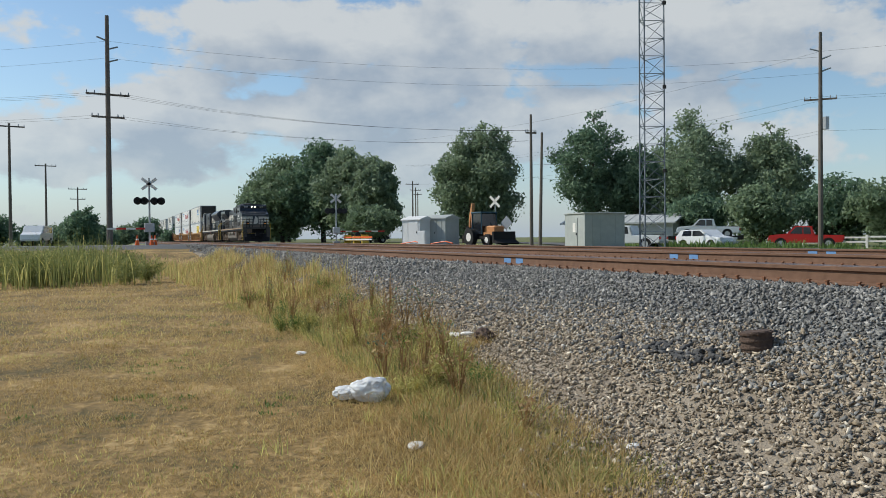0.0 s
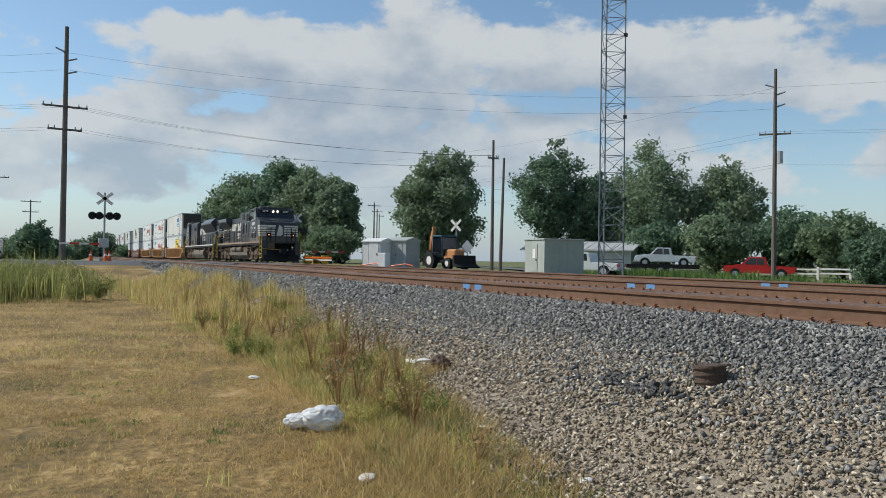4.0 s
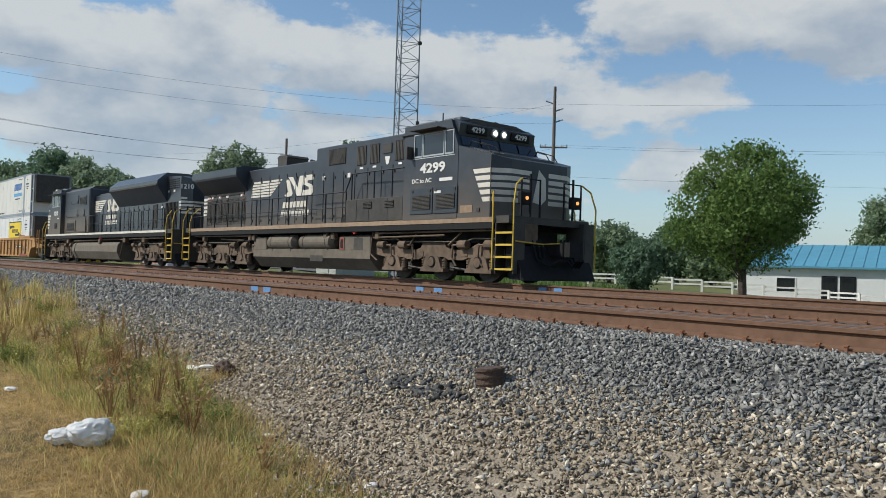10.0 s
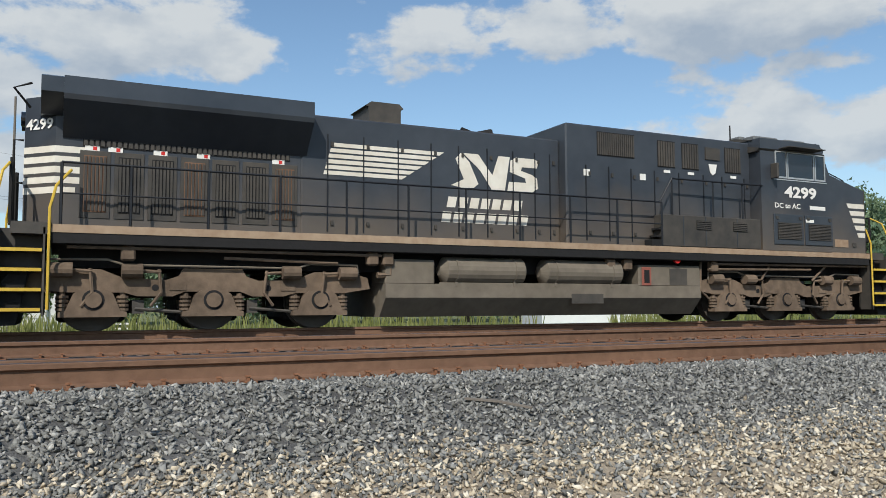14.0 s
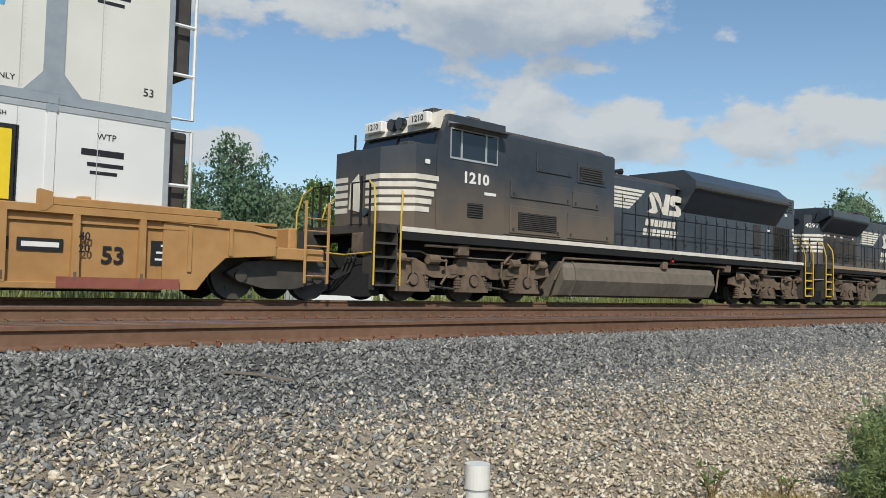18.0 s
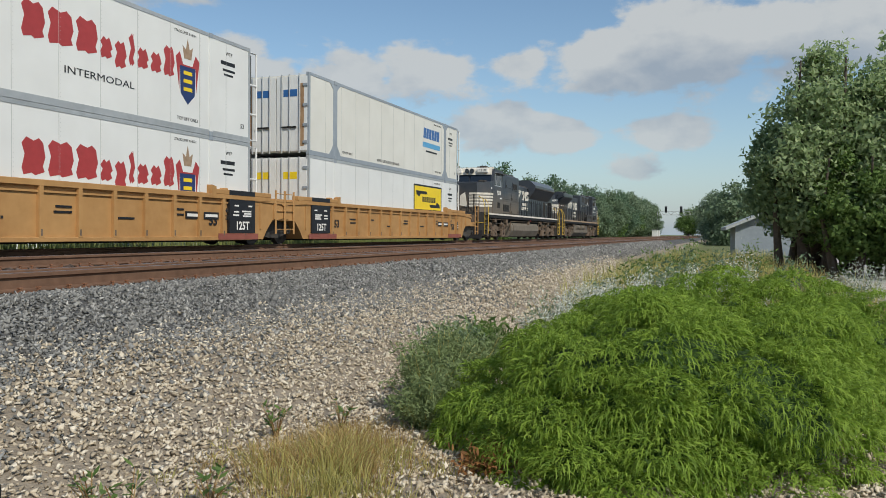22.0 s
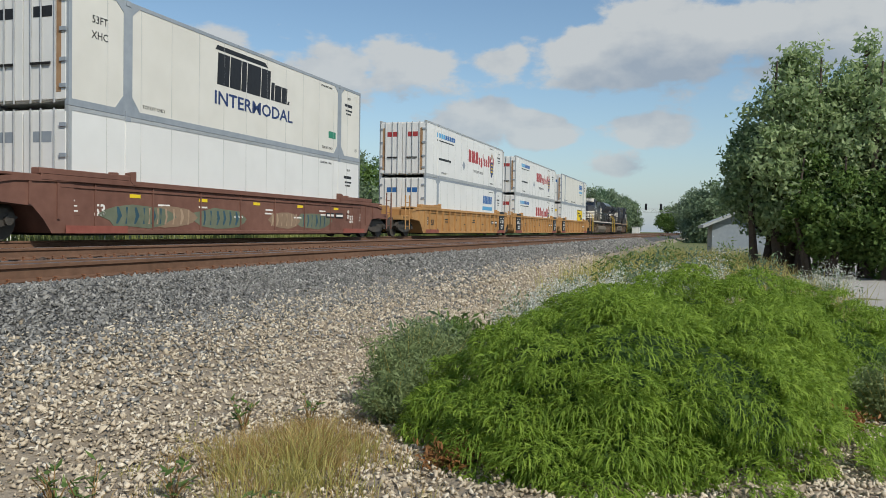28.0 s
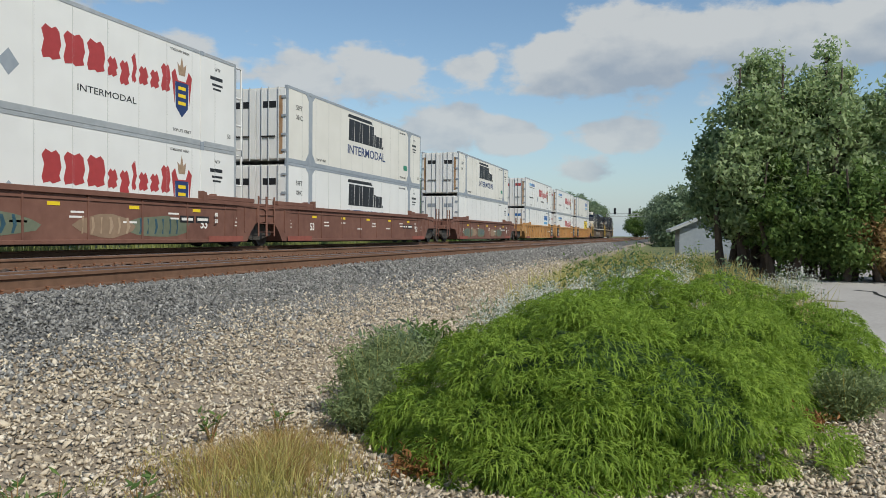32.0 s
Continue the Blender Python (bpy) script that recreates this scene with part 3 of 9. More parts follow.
# ---- loose stones and grass ----
# a broken stone: two rough triangles and the sides between them
WEDGE = np.array([(-1, -0.8, -1), (1, -0.7, -1), (0, 1, -1), (-0.8, -0.6, 1), (0.9, -0.7, 1), (0.1, 0.8, 1)], float)
WEDGE_F = np.array([(0, 2, 1), (3, 4, 5), (0, 1, 4), (0, 4, 3), (1, 2, 5), (1, 5, 4), (2, 0, 3), (2, 3, 5)])


def lying_turns(n, tilt):
    """Any turn about the upright, and a tip to one side of about tilt radians."""
    a, b, c = rng.uniform(0, 2 * np.pi, n), tilt * rng.normal(size=n), tilt * rng.normal(size=n)
    o, l = np.zeros(n), np.ones(n)
    rz = np.stack([np.cos(a), -np.sin(a), o, np.sin(a), np.cos(a), o, o, o, l], -1).reshape(n, 3, 3)
    rx = np.stack([l, o, o, o, np.cos(b), -np.sin(b), o, np.sin(b), np.cos(b)], -1).reshape(n, 3, 3)
    ry = np.stack([np.cos(c), o, np.sin(c), o, l, o, -np.sin(c), o, np.cos(c)], -1).reshape(n, 3, 3)
    return ry @ rx @ rz


def stones(name, xyz, size, material, label, category="gravel", tilt=0.35):
    """Broken stones, every corner knocked in by chance."""
    n = len(xyz)
    shape = WEDGE[None] * (0.35 + 0.85 * rng.random((n, 6, 3))) * np.stack([0.9 + 0.7 * rng.random(n), 0.5 + 0.45 * rng.random(n), 0.22 + 0.34 * rng.random(n)], -1)[:, None]
    v = np.einsum("nij,nkj->nki", lying_turns(n, tilt), shape) * (size / 2)[:, None, None] + xyz[:, None]
    f = (WEDGE_F[None] + 6 * np.arange(n)[:, None, None]).reshape(-1, 3)
    me = fast_mesh(name, v.reshape(-1, 3), f)
    me.materials.append(M[material])
    tagged(new(name, me), label, category, kind="stuff")


def scatter_stones():
    pts, size = [], []
    for x0, x1, per, s in ((-14, 14, 1150, 0.82), (-34, -14, 330, 1.3), (14, 34, 330, 1.3), (-75, -34, 80, 2.0), (34, 75, 80, 2.0)):
        n = int((x1 - x0) * 1.75 * per)
        x, y = rng.uniform(x0, x1, n), rng.uniform(4.55, 6.3, n) + 0.12 * rng.normal(size=n)
        pts.append(np.stack([x, y, ground_z(x, y) + rng.uniform(0, 0.022, n) * s], -1))
        size.append(rng.uniform(0.034, 0.078, n) * s * np.where(rng.random(n) < 0.08, 1.3, 1))
    n = 9000       # strays that have rolled down among the gravel
    x, y = rng.uniform(-16, 16, n), rng.triangular(2.4, 4.7, 4.8, n)
    ok = (y > edge_y(x) + 0.2) & (y > np.interp(x, [-8, -2, 1, 3], [3.9, 3.7, 2.6, 3.7]))
    x, y = x[ok], y[ok]
    pts.append(np.stack([x, y, ground_z(x, y) + rng.uniform(0.004, 0.024, len(x))], -1))
    size.append(rng.uniform(0.03, 0.07, len(x)))
    stones("ballast", np.concatenate(pts), np.concatenate(size), "ballast_stone", "grey crushed-stone ballast on the track shoulder", "ballast", 0.75)
    pts, size = [], []
    for y0, y1 in ((7.3, 7.9), (8.1, 10.3), (12.1, 14.3)):
        n = int(70 * (y1 - y0) * 50)
        x, y = rng.uniform(-35, 35, n), rng.uniform(y0, y1, n)
        pts.append(np.stack([x, y, np.full(n, 0.9)], -1))
        size.append(rng.uniform(0.06, 0.13, n))
    stones("track_ballast", np.concatenate(pts), np.concatenate(size), "rusty_stone", "grey ballast between the tracks", "ballast")
    pts, size = [], []
    for x0, x1, y0, per, s in ((-9, 1, 0.6, 1150, 1.0), (1, 13, -1.7, 700, 1.0), (-22, -9, 2.2, 500, 1.2), (13, 34, 1.0, 200, 1.5), (-40, -22, 3.4, 160, 1.6)):
        n = int((x1 - x0) * (4.9 - y0) * per)
        x = rng.uniform(x0, x1, n)
        y = rng.uniform(y0, 4.9, n) + 0.15 * rng.normal(size=n)
        keep = y > edge_y(x) + 0.25 * rng.normal(size=n) - 0.1
        x, y = x[keep], y[keep]
        pts.append(np.stack([x, y, ground_z(x, y) + rng.uniform(-0.006, 0.026, len(x)) * s], -1))
        size.append(rng.uniform(0.024, 0.060, len(x)) * s * np.where(rng.random(len(x)) < 0.08, 1.4, 1))
    pts, size = np.concatenate(pts), np.concatenate(size)
    brown = rng.random(len(pts)) > np.clip((pts[:, 0] + 4.0) / 5, 0.10, 1)
    stones("gravel", pts[~brown], size[~brown], "gravel_stone", "pale tan and white gravel beside the track", "gravel", 0.65)
    stones("brown_gravel", pts[brown], size[brown] * 0.85, "brown_stone", "tan-brown gravel beside the lawn", "gravel", 0.65)


def blades(name, xy, height, width, material, label, category="grass", lean=0.5, base=None, kind="stuff", parent=None, away=None):
    """Grass: each blade a bent strip of three corners and a tip."""
    n = len(xy)
    z = ground_z(xy[:, 0], xy[:, 1]) if base is None else base
    a, b = rng.uniform(0, 2 * np.pi, n), rng.uniform(0, 2 * np.pi, n)
    b = b if away is None else away + 0.5 * rng.normal(size=n)
    side = np.stack([np.cos(a), np.sin(a), 0 * a], -1) * (width / 2)[:, None]
    out = np.stack([np.cos(b), np.sin(b), 0 * b], -1) * (height * lean * rng.random(n))[:, None]
    p = np.stack([xy[:, 0], xy[:, 1], z - 0.01], -1)
    up = np.stack([0 * a, 0 * a, height], -1)
    v = np.stack([p - side, p + side, p + 0.6 * up + 0.35 * out + 0.7 * side, p + 0.6 * up + 0.35 * out - 0.7 * side, p + up * 0.95 + out], 1)
    i = 5 * np.arange(n)[:, None]
    f = np.concatenate([i + np.array([[0, 1, 2]]), i + np.array([[0, 2, 3]]), i + np.array([[3, 2, 4]])], 1).reshape(-1, 3)
    me = fast_mesh(name, v.reshape(-1, 3), f)
    me.materials.append(M[material])
    ob = new(name, me)
    if parent is None:
        tagged(ob, label, category, kind=kind)
    else:
        ob.parent = parent
    return ob


def patch(n, x0, x1, y0, y1):
    return np.stack([rng.uniform(x0, x1, n), rng.uniform(y0, y1, n)], -1)


def clumpy(xy, scale, cut):
    k = np.array([noise.noise((a * scale, b * scale, 4.2)) for a, b in xy])
    return xy[k > cut]


def tufts(n, per, x0, x1, y0, y1, spread):
    """Blades gathered in small clumps."""
    c = patch(n, x0, x1, y0, y1)
    c = c[c[:, 1] < edge_y(c[:, 0]) + 0.15 * rng.normal(size=len(c))]
    return np.repeat(c, per, 0) + spread * rng.normal(size=(len(c) * per, 2))


def scatter_grass():
    near = clumpy(patch(150000, -11, 1.0, -3.0, 3.4), 1.5, -0.2)
    near = near[near[:, 1] < edge_y(near[:, 0]) + 0.25 * rng.normal(size=len(near))]
    far = patch(34000, -30, -11, -9, 4.3)
    far = far[far[:, 1] < edge_y(far[:, 0]) + 0.2 * rng.normal(size=len(far))]
    blades("dry_grass", near, rng.uniform(0.012, 0.042, len(near)), np.full(len(near), 0.005), "straw", "short dry straw-coloured lawn grass", lean=2.2)
    blades("distant_dry_grass", far, rng.uniform(0.03, 0.08, len(far)), np.full(len(far), 0.014), "straw", "short dry straw-coloured lawn grass", lean=2.0)
    t = clumpy(tufts(2600, 20, -13, 1.0, -4, 3.6, 0.06), 0.9, -0.1)
    blades("straw_clumps", t, rng.uniform(0.02, 0.075, len(t)), np.full(len(t), 0.005), "straw", "matted clumps of dry lawn grass", lean=2.0)
    t = clumpy(tufts(1500, 18, -13, 1.0, -4, 3.6, 0.07), 0.7, 0.02)
    blades("bronze_clumps", t, rng.uniform(0.02, 0.07, len(t)), np.full(len(t), 0.005), "bronze", "bronze-brown clumps of scorched lawn grass", lean=1.8)
    t = clumpy(tufts(1300, 20, -22, 0.5, -6, 3.8, 0.07), 0.55, 0.0)
    blades("green_clumps", t, rng.uniform(0.025, 0.085, len(t)), np.full(len(t), 0.006), "weedleaf", "green tufts in the dry lawn", lean=1.5)
    t = clumpy(tufts(420, 26, -14, 0.5, -4, 3.4, 0.05), 0.8, 0.12)
    blades("clover_clumps", t, rng.uniform(0.015, 0.05, len(t)), np.full(len(t), 0.012), "leafC", "small patches of fresh green clover in the lawn", lean=1.2)
    g = clumpy(patch(40000, -26, 0, -6, 3.6), 0.45, 0.05)
    g = g[g[:, 1] < edge_y(g[:, 0]) + 0.1]
    blades("green_grass", g, rng.uniform(0.02, 0.05, len(g)), np.full(len(g), 0.007), "weedleaf", "patches of green in the dry lawn", lean=1.8)


scatter_stones()
scatter_grass()


# ---- tracks ----
RAIL = [(-0.076, 0), (0.076, 0), (0.076, 0.012), (0.012, 0.03), (0.010, 0.125), (0.036, 0.14), (0.036, 0.172), (0.028, 0.18), (-0.028, 0.18), (-0.036, 0.172), (-0.036, 0.14), (-0.010, 0.125), (-0.012, 0.03), (-0.076, 0.012)]


def build_tracks():
    z0 = RAIL_TOP - 0.18
    pl = B((-0.18, 0.18, -0.10, 0.10, 0.0, 0.016))
    for sx, sy in ((-0.11, -0.09), (0.11, -0.09), (-0.11, 0.09), (0.11, 0.09)):
        box(pl, sx - 0.012, sx + 0.012, sy - 0.012, sy + 0.012, 0.01, 0.055)
        box(pl, sx - 0.02, sx + 0.02, sy - 0.018, sy + 0.018, 0.05, 0.062)
    plate_me = bpy.data.meshes.new("tie_plate")
    pl.to_mesh(plate_me), pl.free()
    plate_me.materials.append(M["plate"])
    tb = B((-0.115, 0.115, -1.3, 1.3, -0.17, 0.0), bevel=0.012)
    tie_me = bpy.data.meshes.new("tie")
    tb.to_mesh(tie_me), tb.free()
    tie_me.materials.append(M["tie"])
    for n, yc in enumerate(TRACKS):
        tr = thing("railway_track_%d" % (n + 1), "rusty steel rails spiked to wooden ties in ballast", "railway track", "parallel tracks", "structure", pose(0, yc, 0))
        for k, side in enumerate((-0.755, 0.755)):
            drop = 0.0 if k == 0 else -0.06
            rail = part("rail", prism([(u + side, v + z0 + drop) for u, v in RAIL], "x", -900, 900), "rust", tr)
            part("rail_head", prism([(side - 0.030, 0.180 + z0 + drop), (side + 0.030, 0.180 + z0 + drop), (side + 0.024, 0.1825 + z0 + drop), (side - 0.024, 0.1825 + z0 + drop)], "x", -900, 900), "railhead", rail)
        half = 45 if n == 0 else 30
        step = 0.61
        for i in range(int(-half / step), int(half / step)):
            x = i * step + 0.02 * math.sin(i * 7.3)
            t = mesh_part("tie", tie_me, None, tr)
            t.location = (x, 0, z0 - 0.02)
            p = mesh_part("tie_plate", plate_me, None, tr)
            p.location, p.rotation_euler = (x, -0.755, z0 - 0.018), (0, 0, 0.03 * math.sin(i * 3.1))
        far = bmesh.new()
        for i in range(int(half / step), int(150 / step)):
            for s in (-1, 1):
                box(far, s * i * step - 0.115, s * i * step + 0.115, -1.3, 1.3, z0 - 0.19, z0 - 0.02)
                box(far, s * i * step - 0.18, s * i * step + 0.18, -0.87, -0.64, z0 - 0.02, z0)
        tagged(part("far_ties", far, "tie", tr), kind="stuff")
    # paint marks on the webs
    for yc, xm in ((TRACKS[0], (-13.0, -12.55)), (TRACKS[1], (-13.4, -12.8)), (TRACKS[2], (-13.6, -13.1))):
        for x in xm:
            tagged(part("paint_mark", B((x - 0.13, x + 0.13, yc - 0.772, yc - 0.767, z0 + 0.03, z0 + 0.12)), "survey", None), "light blue survey paint on the rail web", "paint mark", "survey marks")


build_tracks()


# ---- train ----
YC = TRACKS[2]


def head(t):
    """Where the front sill of the leading engine stands along the track at t seconds."""
    q = t - 10.0
    # small shifts that fit the train to the camera's view
    view_shift = float(np.interp(t, [0, 6, 8, 9, 10, 11, 12, 14, 15, 17, 18], [0, 0, -0.5, -0.3, 0.1, 0.42, 0, 0, -0.34, -0.1, 0]))
    return -14.745 + 8.188 * q + 0.03703 * q * q - 0.000388 * q ** 3 + view_shift


MOVING, WHEELS = [], []     # (thing, offset from the head), (wheelset)
ROD = 0.022


def on_train(ob, offset, z=0.0):
    ob.matrix_basis = pose(head(0) + offset, YC, RAIL_TOP + z)
    MOVING.append((ob, offset, z))
    return ob


def wheelset(parent, x, r, name="wheelset"):
    bm = bmesh.new()
    for s in (-1, 1):
        rod(bm, (0, s * 0.69, 0), (0, s * 0.82, 0), r, seg=20)
        rod(bm, (0, s * 0.66, 0), (0, s * 0.69, 0), r + 0.025, seg=20)
        for k in range(3):
            a = k * 2.094
            rod(bm, (r * 0.55 * math.cos(a), s * 0.82, r * 0.55 * math.sin(a)), (r * 0.55 * math.cos(a), s * 0.835, r * 0.55 * math.sin(a)), 0.06, seg=6)
    rod(bm, (0, -1.0, 0), (0, 1.0, 0), 0.09, seg=8)
    ob = part(name, bm, "dusty", parent)
    ob.location = (x, 0, r)
    WHEELS.append((ob, x, r))
    return ob


def truck_six(parent, xs, name="truck"):
    """A three-axle engine truck: cast side frames, pedestals, springs, brake gear."""
    x0, xm, x1, r = min(xs), sorted(xs)[1], max(xs), 0.50
    tr = part(name, B((x0 - 0.5, x1 + 0.5, -0.95, 0.95, 0.62, 0.80)), "dark", parent)
    for s in (-1, 1):
        prof = [(x0 - 0.95, 0.70), (x0 - 0.90, 0.90), (x0 - 0.55, 0.99), (x0 + 0.10, 0.99), (x0 + 0.42, 0.86), (xm - 0.75, 0.83), (xm - 0.55, 0.90), (xm - 0.48, 1.02), (xm + 0.48, 1.02), (xm + 0.55, 0.90), (xm + 0.75, 0.83),
                (x1 - 0.42, 0.86), (x1 - 0.10, 0.99), (x1 + 0.55, 0.99), (x1 + 0.90, 0.90), (x1 + 0.95, 0.70), (x1 + 0.45, 0.62), (x1 - 0.45, 0.62), (x1 - 0.65, 0.56), (xm + 0.65, 0.56), (xm + 0.45, 0.64), (xm - 0.45, 0.64), (xm - 0.65, 0.56),
                (x0 + 0.65, 0.56), (x0 + 0.45, 0.62), (x0 - 0.45, 0.62)]
        part("side_frame", prism(prof, "y", s * 1.06, s * 1.20), "grime", tr)
        for xa in ((x0 + xm) / 2, (xm + x1) / 2):
            part("frame_hole", rod(bmesh.new(), (xa, s * 1.19, 0.70), (xa, s * 1.204, 0.70), 0.055, seg=10), "dark", tr)
            part("frame_plate", B((xa + 0.22, xa + 0.48, s * 1.20, s * 1.215, 0.66, 0.78)), "grime", tr)
        for x in xs:
            ped = part("pedestal", prism([(x - 0.50, 0.23), (x - 0.50, 0.31), (x - 0.40, 0.33), (x - 0.29, 0.60), (x - 0.20, 0.66), (x + 0.20, 0.66), (x + 0.29, 0.60), (x + 0.40, 0.33), (x + 0.50, 0.31), (x + 0.50, 0.23)], "y", s * 1.04, s * 1.25), "grime", tr)
            part("bearing_ring", rod(bmesh.new(), (x, s * 1.25, 0.50), (x, s * 1.258, 0.50), 0.165, seg=18), "dark", ped)
            part("axle_cap", rod(bmesh.new(), (x, s * 1.255, 0.50), (x, s * 1.29, 0.50), 0.125, seg=14), "grime", ped)
            for dx in (-0.44, 0.44):
                sp = bmesh.new()
                for k in range(4):
                    rod(sp, (x + dx, s * 1.13, 0.33 + 0.066 * k), (x + dx, s * 1.13, 0.372 + 0.066 * k), 0.095, seg=10)
                rod(sp, (x + dx, s * 1.13, 0.3), (x + dx, s * 1.13, 0.62), 0.05, seg=8)
                part("spring", sp, "grime", ped)
        for x, d in ((x0 - 0.48, 1), (x0 + 0.55, 1), (x1 - 0.55, -1), (x1 + 0.48, -1)):
            cyl = rod(bmesh.new(), (x - 0.15, s * 1.28, 0.97), (x + 0.17, s * 1.28, 0.97), 0.115, seg=12)
            rod(cyl, (x + d * 0.17, s * 1.28, 0.97), (x + d * 0.45, s * 1.28, 0.95), 0.03)
            part("brake_cylinder", cyl, "grime", tr)
            part("brake_lever", rods([[(x + d * 0.42, s * 1.28, 1.0), (x + d * 0.46, s * 1.27, 0.62), (x + d * 0.30, s * 1.25, 0.40)]], 0.028), "grime", tr)
        part("brake_pipe", rods([[(x0 - 0.7, s * 1.26, 0.95), (x0 - 0.68, s * 1.26, 1.13), (x0 + 0.2, s * 1.26, 1.14), (x0 + 0.45, s * 1.26, 1.06), (x1 - 0.45, s * 1.26, 1.05), (x1 - 0.2, s * 1.26, 1.13), (x1 + 0.68, s * 1.26, 1.12), (x1 + 0.7, s * 1.26, 0.95)]], 0.02), "tankgrey", tr)
        for x in ((x0 + xm) / 2, (xm + x1) / 2):
            part("brake_shoe", B((x - 0.34, x - 0.16, s * 0.70, s * 1.1, 0.28, 0.50)), "dusty", tr)
            part("brake_beam", rods([[(x - 0.3, s * 1.1, 0.36), (x + 0.45, s * 1.12, 0.30)]], 0.03), "dusty", tr)
    for x in xs:
        part("traction_motor", B((x - 0.52, x + 0.52, -0.62, 0.62, 0.14, 0.66), bevel=0.05), "dark", tr)
    part("bolster", B((x0 + 1.3, x1 - 1.3, -0.9, 0.9, 0.5, 1.1)), "dark", tr)
    for x in xs:
        wheelset(tr, x, r)
    return tr


def rails_side(parent, xs, y, z0, z1, mid=True, material="railblack"):
    """A handrail: posts at xs and one or two bars."""
    for x in xs:
        part("stanchion", rods([[(x, y, z0), (x, y, z1)]], 0.024), material, parent)
    part("handrail", rods([[(xs[0], y, z1), (xs[-1], y, z1)]], 0.020), material, parent)
    if mid:
        part("mid_rail", rods([[(xs[0], y, (z0 + z1) / 2), (xs[-1], y, (z0 + z1) / 2)]], 0.014), material, parent)


def bars_block(bm, x0, x1, y, z0, z1, rows, slant=0.0, gap=0.4, fade=()):
    h = (z1 - z0) / (rows - gap)
    for i in range(rows):
        a = z0 + i * h
        b = a + h * (1 - gap)
        d0 = slant * (i / max(1, rows - 1))
        e = fade[i] if fade else 0
        prism([(x0 + d0, a), (x1 + d0 - e, a), (x1 + d0 - e + slant * 0.1, b), (x0 + d0 + slant * 0.1, b)], "y", y, y + 0.006, bm)
    return bm


def ribbon(path, z0, z1, low=0.0):
    """A painted band that follows a path in plan; low: how much further back its lower edge starts."""
    bm = bmesh.new()
    a = [bm.verts.new((x + (low if i == 0 else 0), y, z0)) for i, (x, y) in enumerate(path)]
    b = [bm.verts.new((x, y, z1)) for x, y in path]
    for i in range(len(path) - 1):
        bm.faces.new((a[i], a[i + 1], b[i + 1], b[i]))
    return bm


def block(plan, z0, tops):
    """A body over a plan outline, with its own top height at each corner."""
    bm = bmesh.new()
    lo = [bm.verts.new((x, y, z0)) for x, y in plan]
    hi = [bm.verts.new((x, y, z)) for (x, y), z in zip(plan, tops)]
    n = len(plan)
    for i in range(n):
        bm.faces.new((lo[i], lo[(i + 1) % n], hi[(i + 1) % n], hi[i]))
    bm.faces.new(lo[::-1])
    bmesh.ops.triangulate(bm, faces=[bm.faces.new(hi)])
    bmesh.ops.recalc_face_normals(bm, faces=bm.faces[:])
    return bm


def pipes(parent, lines, r, material="grime", name="pipe"):
    for ln in lines:
        part(name, rods([ln], r), material, parent)


